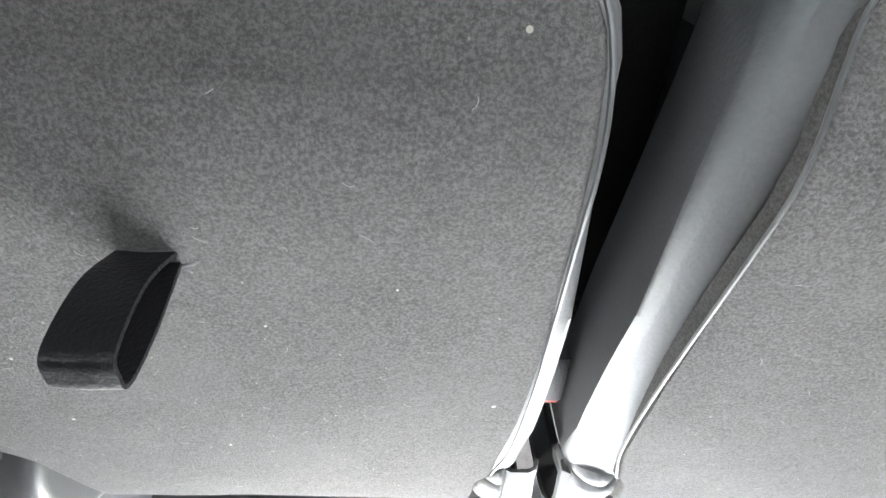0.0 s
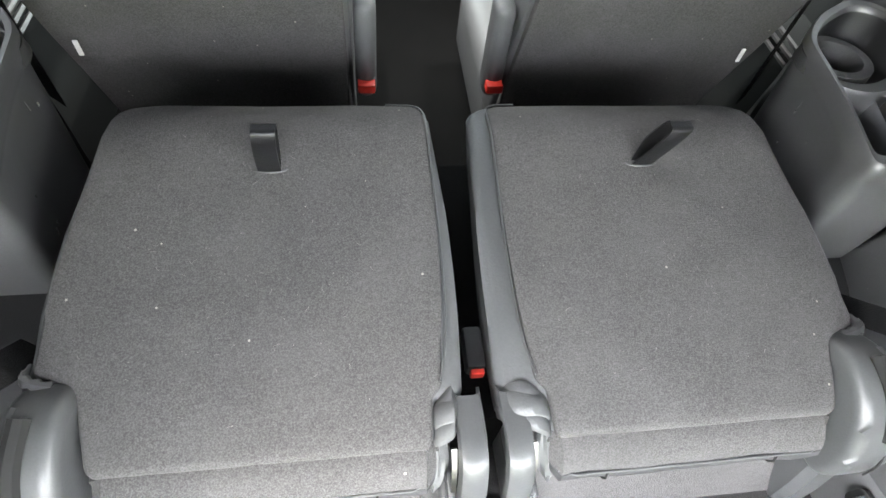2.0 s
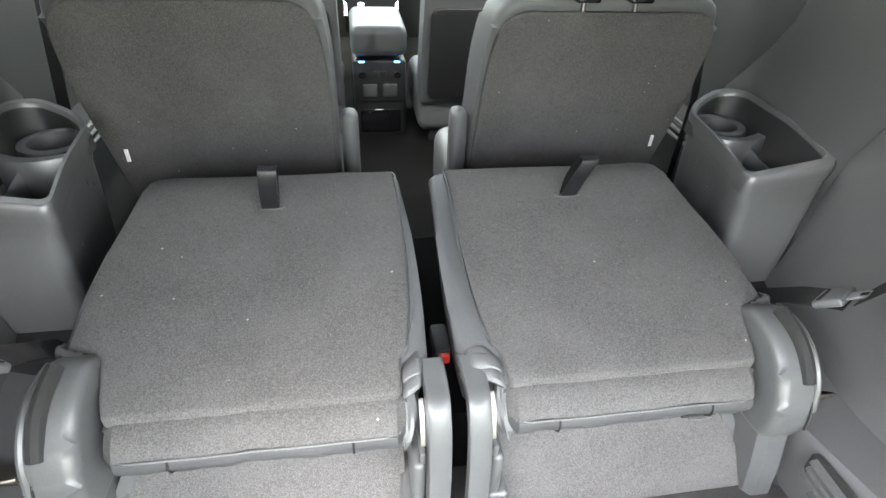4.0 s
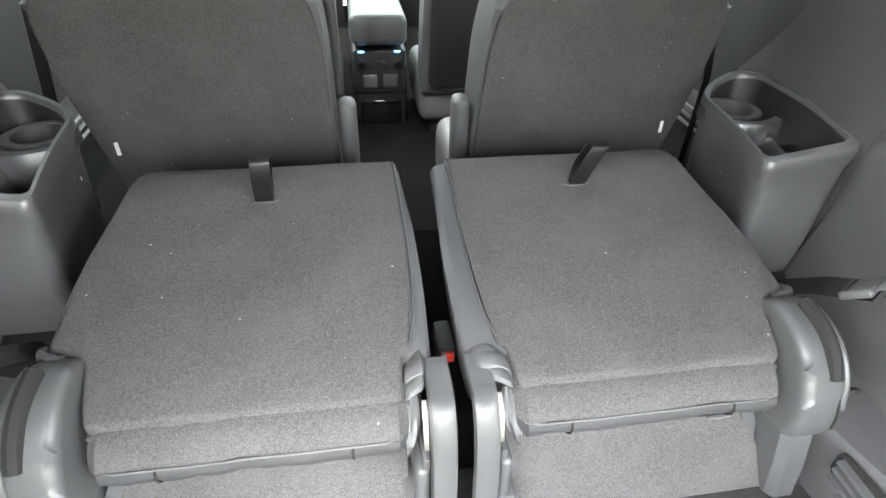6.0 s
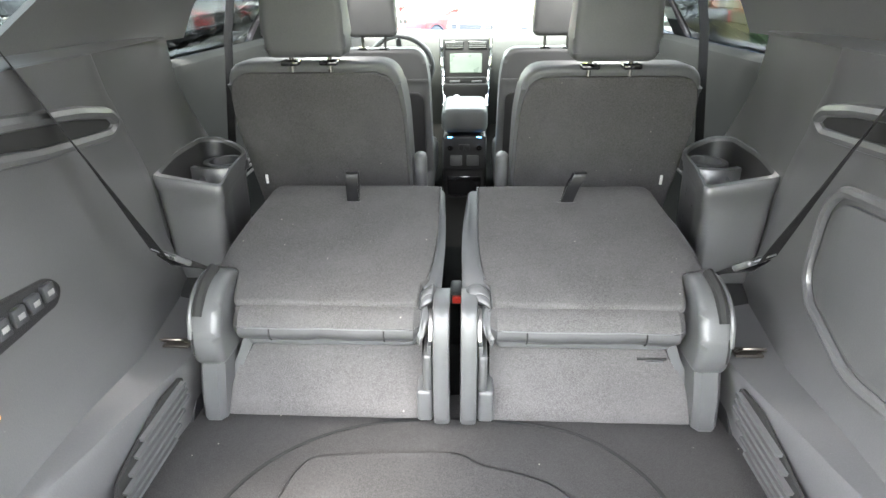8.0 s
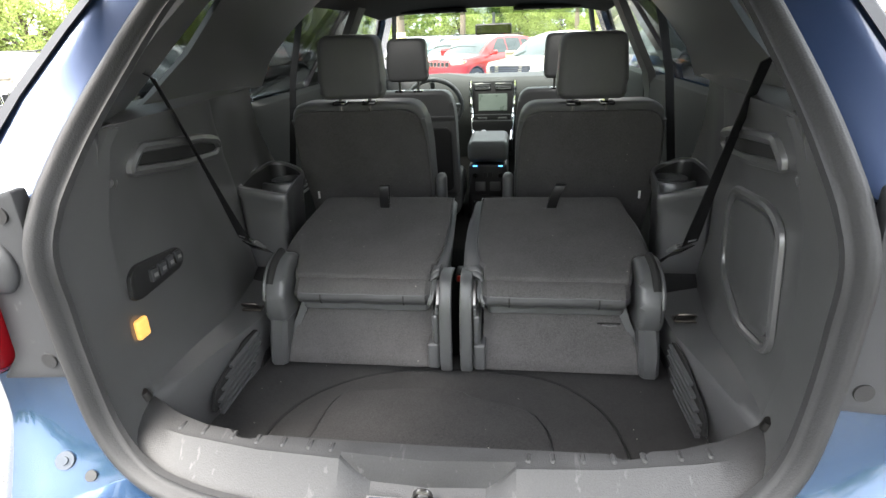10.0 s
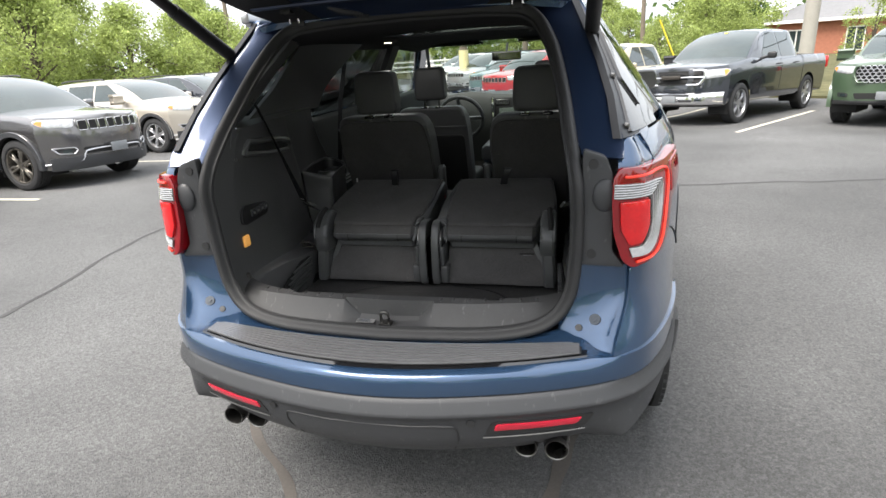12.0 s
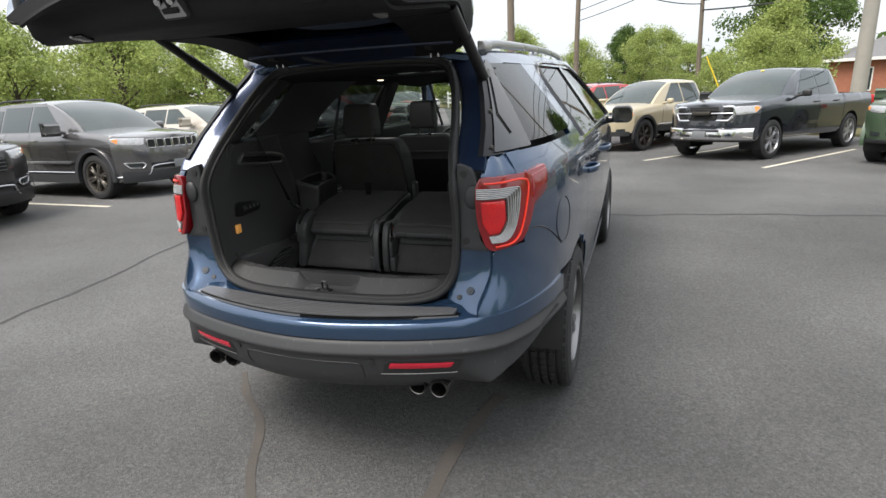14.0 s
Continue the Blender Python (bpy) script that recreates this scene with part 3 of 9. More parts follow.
for s, side in SIDES:
    # rear quarter behind the door, above the bumper line
    side_panel("rear_quarter_panel", 0.30, 1.32, quarter_low, lambda y: 1.335, s, M["blue"], n=34, nz=16)
    side_panel("rocker_side", 1.10, 1.33, 0.30, 0.77, s, M["blue"], n=8)
    side_panel("rear_door", 1.326, 2.36, 0.36, belt, s, M["blue"], n=22)
    side_panel("front_door", 2.366, 3.42, 0.36, belt, s, M["blue"], n=20)
    side_panel("front_fender", 3.426, 4.75, 0.36, lambda y: float(np.interp(y, [3.4, 4.2, 4.75], [1.2, 1.1, 0.98])), s, M["blue"], n=26)
    side_panel("rocker_moulding", 1.46, 3.48, 0.235, 0.355, s, M["cladding"], n=16, nz=5, extra=0.004)
    # wheel arch liners
    for c in (WHEEL_Y, FRONT_Y):
        bm = bmesh.new()
        arc = [(c + (ARCH + 0.004) * math.cos(a), WHEEL_Z + (ARCH + 0.004) * math.sin(a)) for a in np.linspace(0.0, math.pi, 28)]
        grid(bm, [[(s * x, y, z) for y, z in arc] for x in (0.55, 0.75, half_width(c) - 0.03)])
        bm.faces.new([bm.verts.new((s * 0.55, y, z)) for y, z in arc])
        part("wheel_arch_liner", bm, M["black"], car)
    # glasshouse
    roof_z = 1.70
    poly_panel("c_pillar", [(1.07, 1.715), (1.42, 1.715), (1.42, 1.27), (1.15, 1.27)], s, M["blue"], car, 0.0, 0.03, r=0.005)
    poly_panel("roof_side_rail", [(0.56, 1.655), (0.60, 1.735), (3.05, 1.735), (3.10, 1.675), (2.2, 1.68), (0.8, 1.68)], s, M["blue"], car, 0.002, 0.03, r=0.01)
    poly_panel("d_pillar_skin", [(0.195, 1.335), (0.605, 1.735), (0.68, 1.715), (0.30, 1.335)], s, M["pillarblack"], car, -0.002, 0.02, r=0.004)
    for k in range(3):
        bm = bmesh.new()
        y, z = 0.255 + 0.125 * k, 1.362 + 0.125 * k
        x = side_x(y, z)
        cyl(bm, (s * (x - 0.004), y, z), (s * (x + 0.005), y - 0.003, z), 0.009, 0.007, 10)
        part("panel_bolt", bm, M["steel"], car)
    poly_panel("b_pillar", [(2.30, 1.70), (2.42, 1.70), (2.43, 1.27), (2.30, 1.27)], s, M["gloss"], car, 0.0, 0.03, r=0.004)
    poly_panel("a_pillar", [(2.96, 1.735), (3.14, 1.715), (4.02, 1.20), (3.80, 1.20)], s, M["blue"], car, -0.01, 0.04, r=0.01)
    poly_panel("quarter_window_glass", [(0.60, 1.675), (1.06, 1.675), (1.17, 1.36), (0.47, 1.36)], s, M["privacy"], car, 0.004, 0.005, r=0.02)
    poly_panel("quarter_window_black_trim", [(0.245, 1.345), (0.585, 1.688), (0.62, 1.688), (0.49, 1.345)], s, M["gloss"], car, 0.0055, 0.01, r=0.012)
    poly_panel("quarter_window_spoiler", [(0.40, 1.48), (0.555, 1.65), (0.57, 1.65), (0.425, 1.42), (0.40, 1.40)], s, M["gloss"], car, 0.014, 0.01, r=0.006, cuts=1)
    poly_panel("rear_door_glass", [(1.44, 1.665), (2.29, 1.68), (2.29, 1.28), (1.46, 1.28)], s, M["privacy"], car, -0.012, 0.005, r=0.05)
    poly_panel("front_door_glass", [(2.44, 1.68), (2.98, 1.66), (3.66, 1.28), (2.44, 1.28)], s, M["glass"], car, -0.012, 0.005, r=0.04)
    bm = bmesh.new()
    sweep(bm, [(s * (side_x(y, z) + 0.004), y, z) for y, z in [(1.32, 1.289), (1.5, 1.288), (2.4, 1.288), (3.0, 1.286), (3.7, 1.275)]], ring(0.012, 6))
    part("belt_moulding", bm, M["chrome"], car, "thin bright beltline moulding")
    bm = bmesh.new()
    sweep(bm, smooth_line([(s * (side_x(y, z) - 0.002), y, z) for y, z in [(1.43, 1.29), (1.40, 1.5), (1.42, 1.64), (1.55, 1.69), (2.2, 1.70), (2.9, 1.69), (3.25, 1.56), (3.68, 1.29)]], 4), ring(0.014, 6))
    part("door_frame_trim", bm, M["gloss"], car)
    # roof rail
    bm = bmesh.new()
    rx = side_x(1.5, 1.735) - 0.03
    sweep(bm, smooth_line([(s * rx, 0.60, 1.73), (s * rx, 0.68, 1.752), (s * (rx + 0.005), 1.0, 1.766), (s * (rx + 0.01), 2.0, 1.782), (s * rx, 2.75, 1.768), (s * rx, 2.92, 1.735)], 5), ring(0.018, 8, 0.9, 1.1))
    for y in (0.64, 1.75, 2.88):
        box(bm, s * rx - 0.018, s * rx + 0.018, y - 0.06, y + 0.06, 1.725, 1.765, 0.008)
    part("roof_rail", bm, M["alloy"], car, "satin grey roof rail")
    # door handles and seams
    for y in (1.52, 2.56):
        bm = bmesh.new()
        x = side_x(y, 1.10)
        sweep(bm, smooth_line([(s * (x - 0.005), y - 0.12, 1.10), (s * (x + 0.035), y - 0.07, 1.105), (s * (x + 0.04), y + 0.05, 1.105), (s * (x - 0.005), y + 0.12, 1.10)], 4), ring(0.015, 8, 0.7, 1.2))
        part("door_handle", bm, M["blue"], car, "body-coloured door handle")
    # side mirror
    bm = bmesh.new()
    x = side_x(3.35, 1.28)
    box(bm, min(s * (x + 0.05), s * (x + 0.22)), max(s * (x + 0.05), s * (x + 0.22)), 3.30, 3.44, 1.215, 1.36, 0.045, 4)
    cyl(bm, (s * (x - 0.04), 3.40, 1.24), (s * (x + 0.1), 3.39, 1.25), 0.035, 0.03, 10)
    mir = part("side_mirror", bm, M["gloss"], car)
    bm = bmesh.new()
    slab(bm, rounded([(s * (x + 0.065), 1.228), (s * (x + 0.205), 1.228), (s * (x + 0.205), 1.347), (s * (x + 0.065), 1.347)], 0.03), lambda a, b, h: (a, 3.296 - h, b), 0.006)
    part("mirror_glass", bm, M["dimmirror"], mir, "mirror glass")

# fuel door on the right flank
bm = bmesh.new()
sweep(bm, [(side_x(0.665 + 0.10 * math.cos(a), 1.0 + 0.10 * math.sin(a)) + 0.001, 0.665 + 0.10 * math.cos(a), 1.0 + 0.10 * math.sin(a)) for a in np.linspace(0, 2 * math.pi, 40)[:-1]], ring(0.0016, 5), True, up=(1, 0, 0))
part("fuel_door_gap", bm, M["black"], car, "round fuel door outline")

# roof with glass panel, windscreen, bonnet
bm = bmesh.new()
rows = []
for y in [0.585, 0.7, 0.85, 1.0, 1.15, 1.32, 1.5, 1.7, 1.86, 2.0, 2.2, 2.4, 2.6, 2.8, 3.04]:
    w = side_x(max(y, 0.62), 1.725)
    zc = float(np.interp(y, [0.58, 0.8, 1.6, 2.4, 3.04], [1.745, 1.757, 1.775, 1.765, 1.73]))
    rows.append([(x * w, y, zc - 0.045 * abs(x) ** 2.4) for x in (-1, -0.9, -0.8, -0.66, -0.5, -0.25, 0, 0.25, 0.5, 0.66, 0.8, 0.9, 1)])
grid(bm, rows)
bmesh.ops.delete(bm, geom=[f for f in bm.faces if 1.32 < f.calc_center_median().y < 1.86 and abs(f.calc_center_median().x) < 0.38], context="FACES_ONLY")
thicken(part("roof", bm, M["blue"], car), 0.02)
bm = bmesh.new()
grid(bm, [[(x, y, 1.772 - 0.03 * abs(x / 0.6) ** 2.4) for x in np.linspace(-0.41, 0.41, 9)] for y in (1.30, 1.5, 1.7, 1.88)])
part("roof_window", bm, M["roofglass"], car, "tinted glass roof panel")
bm = bmesh.new()
rows = []
for t in np.linspace(0, 1, 8):
    y, z = 3.06 + 0.98 * t, 1.715 - 0.53 * t
    w = 0.58 + 0.16 * t
    rows.append([(x * w, y + 0.06 * (1 - x * x), z + 0.02 * (1 - x * x)) for x in np.linspace(-1, 1, 9)])
grid(bm, rows)
part("windscreen", bm, M["glass"], car, "clear windscreen")
bm = bmesh.new()
grid(bm, [[(x * (0.58 + 0.16 * t) * 0.97, 3.055 + 0.98 * t + 0.06 * (1 - x * x), 1.708 - 0.53 * t + 0.02 * (1 - x * x)) for x in np.linspace(-1, 1, 9)] for t in (0.02, 0.08, 0.14, 0.2)])
part("shade_band", bm, M["shade"], car, "green-grey shade band of the windscreen")
bm = bmesh.new()
grid(bm, [[(x * half_width(y) * 0.96, y, float(np.interp(y, [4.0, 4.5, 4.93], [1.12, 1.07, 0.94])) - 0.07 * abs(x) ** 3) for x in np.linspace(-1, 1, 13)] for y in np.linspace(4.0, 4.93, 10)])
thicken(part("bonnet", bm, M["blue"], car), 0.02)
bm = bmesh.new()
grid(bm, [[(x * w, 4.95 - 0.12 * abs(x) ** 3, z) for x in np.linspace(-1, 1, 13)] for z, w in ((0.3, 0.8), (0.6, 0.86), (0.97, 0.84))])
thicken(part("front_bumper", bm, M["blue"], car), 0.02)
bm = bmesh.new()
box(bm, -0.55, 0.55, 0.45, 4.8, 0.31, 0.395, 0.03)
part("underbody", bm, M["black"], car, "black underbody")


# ---- rear end ----
def plan_at(curve, inset):
    """Points of a plan curve moved inwards."""
    out = []
    n = len(curve)
    for i, p in enumerate(curve):
        a, b = curve[max(0, i - 1)], curve[min(n - 1, i + 1)]
        t = (b - a) / np.linalg.norm(b - a)
        nrm = np.array([t[1], -t[0]])
        out.append(p - nrm * inset)
    return out


def bumper_rows(levels):
    rows = []
    for z, inset in levels:
        P0, P1 = plan_at(BUMP, inset), plan_at(BUMP, min(inset, 0.018))
        row = []
        for q, a, b in zip(BUMP, P0, P1):
            k = float(np.interp(q[0], [0.64, 0.74], [1, 0]))
            up = 0.17 * float(np.interp(q[1], [-0.06, 0.0, 0.125, 0.37, 0.6], [0, 0.12, 0.58, 1.05, 1.15])) * max(0, 0.62 - z) / 0.2
            row.append((0.0 if q[0] == 0 else a[0] * k + b[0] * (1 - k), a[1] * k + b[1] * (1 - k), z + up))
        rows.append(row)
    return rows


def bumper_piece(name, levels, material, label=""):
    bm = bmesh.new()
    grid(bm, bumper_rows(levels))
    mirrored(bm)
    return thicken(part(name, bm, material, bumper, label, 50), 0.01)


bumper = part("rear_bumper", (lambda b: (box(b, -0.7, 0.7, 0.10, 0.22, 0.5, 0.7, 0.02), b)[1])(bmesh.new()), M["black"], car, "rear bumper, blue above and dark grey plastic below")
bumper_piece("bumper_cover", [(0.683, 0.03), (0.686, 0.02), (0.70, 0.018), (0.722, 0.018), (0.738, 0.021), (0.749, 0.03), (0.755, 0.045)], M["blue"], "blue painted bumper cover")
bumper_piece("lower_valance", [(0.42, 0.2), (0.43, 0.13), (0.455, 0.085), (0.50, 0.05), (0.545, 0.03), (0.60, 0.018), (0.618, 0.012), (0.626, 0.003), (0.632, 0.0), (0.640, 0.003), (0.665, 0.016), (0.678, 0.022), (0.681, 0.03)], M["cladding"], "dark grey plastic valance")
# shelf of the bumper up to the tailgate seal
bm = bmesh.new()
edge = [np.array(p[:2]) for p in bumper_rows([(0.755, 0.045)])[0]]
rows = [[], [], [], []]
for p in edge:
    x = p[0]
    if x > 0.79:
        break
    y2 = float(np.interp(x, [0, 0.3, 0.49, 0.57, 0.62, 0.70, 0.79], [0.10, 0.12, 0.15, 0.168, 0.165, 0.16, 0.2]))
    z2 = float(np.interp(x, [0, 0.3, 0.47, 0.56, 0.62, 0.70, 0.79], [0.75, 0.752, 0.762, 0.785, 0.80, 0.79, 0.76]))
    for k, t in enumerate((0, 0.4, 0.75, 1)):
        rows[k].append((x, p[1] + (y2 - p[1]) * t, 0.754 + (z2 - 0.754) * t ** 2))
grid(bm, rows)
mirrored(bm)
thicken(part("bumper_shelf", bm, M["blue"], bumper), 0.008)
# ribbed step pad
pad = [(0.622 * t, -0.092 + 0.137 * t ** 1.85) for t in np.linspace(0, 1, 17)]
pad2 = [(0.605 * t, 0.055 + 0.063 * t ** 1.85) for t in np.linspace(0, 1, 17)]
for name, lift, mt, ins in (("step_pad_surround", 0.003, "gloss", 0.0), ("step_pad", 0.006, "black", 0.12)):
    bm = bmesh.new()
    rows = []
    for k in range(25):
        t = ins + (0.97 - ins) * k / 24
        rows.append([(p[0] * (1.0 if not ins else 0.975), p[1] + (q[1] - p[1]) * t, 0.757 + lift - 0.012 * max(0, 0.12 - t) / 0.12) for p, q in zip(pad, pad2)])
    grid(bm, rows)
    mirrored(bm)
    part(name, bm, M[mt], bumper, "ribbed black bumper step pad" if ins else "gloss black pad surround", 20)
for k in range(8):
    t = 0.19 + 0.105 * k
    run = [(p[0] * 0.965, p[1] + (q[1] - p[1]) * t, 0.7645) for p, q in zip(pad, pad2)]
    bm = bmesh.new()
    sweep(bm, [(-x, y, z) for x, y, z in reversed(run[1:])] + run, [(-0.0042, -0.002), (-0.003, 0.003), (0.003, 0.003), (0.0042, -0.002)])
    part("pad_rib", bm, M["padrib"], bumper, "worn grey rib of the step pad")


def bump_pt(x, z, out=0.0):
    """A point on the bumper's face."""
    bx, by = np.array([p[0] for p in BUMP]), np.array([p[1] for p in BUMP])
    i = min(max(1, int(np.searchsorted(bx, abs(x)))), len(bx) - 1)
    y = float(np.interp(abs(x), bx, by))
    t = np.array([bx[i] - bx[i - 1], by[i] - by[i - 1]])
    t /= np.linalg.norm(t)
    inset = float(np.interp(z, [0.42, 0.43, 0.455, 0.50, 0.545, 0.60, 0.626, 0.64], [0.2, 0.13, 0.085, 0.05, 0.03, 0.018, 0.003, 0.003]))
    nrm = np.array([t[1], -t[0]])
    q = np.array([abs(x), y]) - nrm * inset + nrm * out
    return (math.copysign(q[0], x) if x else 0.0, q[1], z)


bm = bmesh.new()
sweep(bm, smooth_line([bump_pt(x, z, 0.0005) for x, z in [(-0.262, 0.47), (-0.275, 0.53), (-0.268, 0.578), (-0.23, 0.588), (-0.1, 0.59), (0.1, 0.59), (0.23, 0.588), (0.268, 0.578), (0.275, 0.53), (0.262, 0.47)]], 5), ring(0.003, 5))
part("tow_cover_joint", bm, M["black"], bumper, "dark outline of the tow cover")
for s, side in SIDES:
    bm = bmesh.new()
    sweep(bm, [(s * (x - 0.012), y, z) for x, y, z in ((0.895, 0.32, 0.635), (0.917, 0.40, 0.645), (0.94, 0.50, 0.655))], ring(0.006, 6))
    part("bumper_side_slot", bm, M["soot"], bumper, "dark slot in the bumper's side")
    # rear reflectors, in a recess above the exhaust
    bm = bmesh.new()
    slab(bm, rounded([(0.375, 0.565), (0.605, 0.564), (0.62, 0.587), (0.382, 0.590)], 0.008), lambda a, b, h: bump_pt(s * a, b, 0.006 + h), 0.02, 0.002, 2, 2)
    part("rear_reflector", bm, M["reflector"], bumper, "red rear reflector")
    bm = bmesh.new()
    slab(bm, rounded([(0.35, 0.550), (0.63, 0.549), (0.655, 0.594), (0.37, 0.597)], 0.01), lambda a, b, h: bump_pt(s * a, b, 0.003 + h), 0.02, 0, 1, 2)
    part("reflector_recess", bm, M["black"], bumper)
    bm = bmesh.new()
    sweep(bm, [bump_pt(s * a, 0.541, 0.006) for a in np.linspace(0.345, 0.63, 8)], ring(0.003, 6))
    part("exhaust_trim", bm, M["steel"], bumper, "thin bright strip over the exhaust tips")
    for a in (0.312, 0.774):
        bm = bmesh.new()
        z = 0.598 if a < 0.5 else 0.645
        o = 0.0 if a < 0.5 else -0.014
        p, q = bump_pt(s * a, z, -0.005 + o), bump_pt(s * a, z, 0.006 + o)
        cyl(bm, p, q, 0.0125, 0.0115, 16)
        part("parking_sensor", bm, M["black"], bumper, "round parking sensor")
    for a in (0.452, 0.541):
        bm = bmesh.new()
        lathe(bm, [(-0.01, 0.031), (-0.012, 0.034), (-0.004, 0.036), (0.06, 0.036), (0.18, 0.032), (0.18, 0.027), (0.0, 0.029), (-0.01, 0.031)], (s * a, 0.02, 0.459), "y", 24)
        tip = part("exhaust_tip", bm, M["steel"], car, "round polished exhaust tip")
        bm = bmesh.new()
        cyl(bm, (s * a, 0.10, 0.459), (s * a, 0.11, 0.459), 0.0295, n=20)
        part("pipe_bore", bm, M["soot"], tip)
    # body corner below the lamp: from the bumper's plan to the shoulder's plan
    top_c = [q for q in UPPER if q[0] > 0.735 and q[1] < 0.5]
    tx, ty = np.array([q[0] for q in top_c]), np.array([q[1] for q in top_c])
    low_c = [q for q in plan_at(BUMP, 0.018) if q[0] > 0.69]
    lx_, ly_ = np.array([q[0] for q in low_c]), np.array([q[1] for q in low_c])
    crease = []
    bm = bmesh.new()
    rows = []
    for z in np.linspace(0.684, 0.99, 12):
        t = min(1, max(0, (z - 0.71) / 0.22))
        t = t * t * (3 - 2 * t)
        row = []
        for u in np.linspace(0, 1, 18):
            k, j = u * (len(top_c) - 1), u * (len(low_c) - 1)
            a_ = np.array([np.interp(k, range(len(top_c)), tx), np.interp(k, range(len(top_c)), ty)])
            b_ = np.array([np.interp(j, range(len(low_c)), lx_), np.interp(j, range(len(low_c)), ly_)])
            q = a_ * t + b_ * (1 - t)
            row.append((s * (q[0] - side_in(z) * u), q[1], z))
        rows.append(row)
        crease.append(Vector(row[0]))
    grid(bm, rows)
    thicken(part("rear_corner_panel", bm, M["blue"], car), 0.01)
    bm = bmesh.new()
    rows = []
    for c in crease:
        if c.z < 0.735:
            continue
        e = Vector((s * float(np.interp(c.z, [0.745, 0.78, 0.81, 0.875, 0.97], [0.54, 0.54, 0.545, 0.583, 0.598])), float(np.interp(c.z, [0.745, 0.81, 0.9], [0.165, 0.172, 0.18])), c.z))
        f = max(0, 1 - (c.z - 0.745) / 0.06)
        rows.append([c, c.lerp(e, 0.06) + Vector((0, 0.012, 0)), c.lerp(e, 0.2) + Vector((0, 0.02 - 0.02 * f, 0)), c.lerp(e, 0.6) + Vector((0, 0.012 - 0.02 * f, 0)), e])
    grid(bm, rows)
    thicken(part("corner_flange", bm, M["blue"], car), 0.006)

    def flange_y(x, z):
        r = min(rows, key=lambda q: abs(q[0].z - z))
        p = sorted((abs(v.x), v.y) for v in r)
        return float(np.interp(x, [a for a, b in p], [b for a, b in p]))
    # rubber bump stops
    bm = bmesh.new()
    fy = flange_y(0.645, 0.82)
    fn = Vector((s * (flange_y(0.655, 0.82) - flange_y(0.635, 0.82)) / 0.02, -1, (flange_y(0.645, 0.86) - flange_y(0.645, 0.78)) / 0.08)).normalized()
    fp = Vector((s * 0.645, fy, 0.82))
    cyl(bm, fp - fn * 0.01, fp + fn * 0.013, 0.018, 0.016, 18)
    cyl(bm, fp, fp + fn * 0.016, 0.008, 0.007, 14)
    part("bump_stop", bm, M["disc"], car, "grey rubber bump stop")
    bm = bmesh.new()
    fy = flange_y(0.60, 0.79)
    fp = Vector((s * 0.60, fy, 0.792))
    cyl(bm, fp - fn * 0.01, fp + fn * 0.013, 0.012, 0.010, 14)
    part("bump_stop_screw", bm, M["black"], car)
    # black pocket panel between seal and lamp
    bm = bmesh.new()
    slab(bm, rounded([(0.598, 0.985), (0.72, 0.985), (0.684, 1.03), (0.678, 1.25), (0.66, 1.295), (0.60, 1.315)], 0.012), lambda a, b, h: (s * a, 0.160 - h + 0.1 * (0.69 - a), b), 0.03, 0.004, 2, 1)
    pocket = part("lamp_pocket_panel", bm, M["cladding"], car, "dark grey plastic panel beside the opening")
    bm = bmesh.new()
    bmesh.ops.create_uvsphere(bm, u_segments=20, v_segments=12, radius=1.0, matrix=Matrix.Translation((s * 0.66, 0.164, 1.19)) @ Matrix.Diagonal((0.034, 0.016, 0.046, 1)))
    part("pocket_bulge", bm, M["cladding"], pocket)
    for z in (1.02, 1.275):
        bm = bmesh.new()
        cyl(bm, (s * 0.628, 0.172, z), (s * 0.628, 0.164, z), 0.0145, 0.0135, 20)
        part("screw_cap", bm, M["black"], pocket)
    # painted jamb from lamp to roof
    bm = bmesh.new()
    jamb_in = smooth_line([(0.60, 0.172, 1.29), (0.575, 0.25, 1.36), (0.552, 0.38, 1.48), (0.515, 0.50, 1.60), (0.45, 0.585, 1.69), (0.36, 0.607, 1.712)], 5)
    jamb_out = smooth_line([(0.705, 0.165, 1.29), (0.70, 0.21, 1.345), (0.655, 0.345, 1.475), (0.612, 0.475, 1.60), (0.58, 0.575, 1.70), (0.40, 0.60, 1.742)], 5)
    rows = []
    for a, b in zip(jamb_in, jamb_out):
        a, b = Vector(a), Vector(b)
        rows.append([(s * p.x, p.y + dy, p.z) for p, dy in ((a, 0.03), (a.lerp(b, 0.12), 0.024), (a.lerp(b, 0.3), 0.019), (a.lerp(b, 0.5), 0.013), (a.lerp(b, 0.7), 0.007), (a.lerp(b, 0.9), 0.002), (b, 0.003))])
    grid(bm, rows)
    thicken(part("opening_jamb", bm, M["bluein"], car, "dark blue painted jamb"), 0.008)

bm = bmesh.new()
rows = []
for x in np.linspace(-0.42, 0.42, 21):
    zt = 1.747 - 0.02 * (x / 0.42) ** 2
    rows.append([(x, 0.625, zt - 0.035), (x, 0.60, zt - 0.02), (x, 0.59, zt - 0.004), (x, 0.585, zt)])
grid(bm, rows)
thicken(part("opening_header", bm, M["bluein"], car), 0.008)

# tail lamps, on the corner of the body
arc_len = [0.0]
for a, b in zip(UPPER, UPPER[1:]):
    arc_len.append(arc_len[-1] + float(np.linalg.norm(b - a)))
LAMP0 = float(np.interp(0.678, ux[:14], arc_len[:14]))


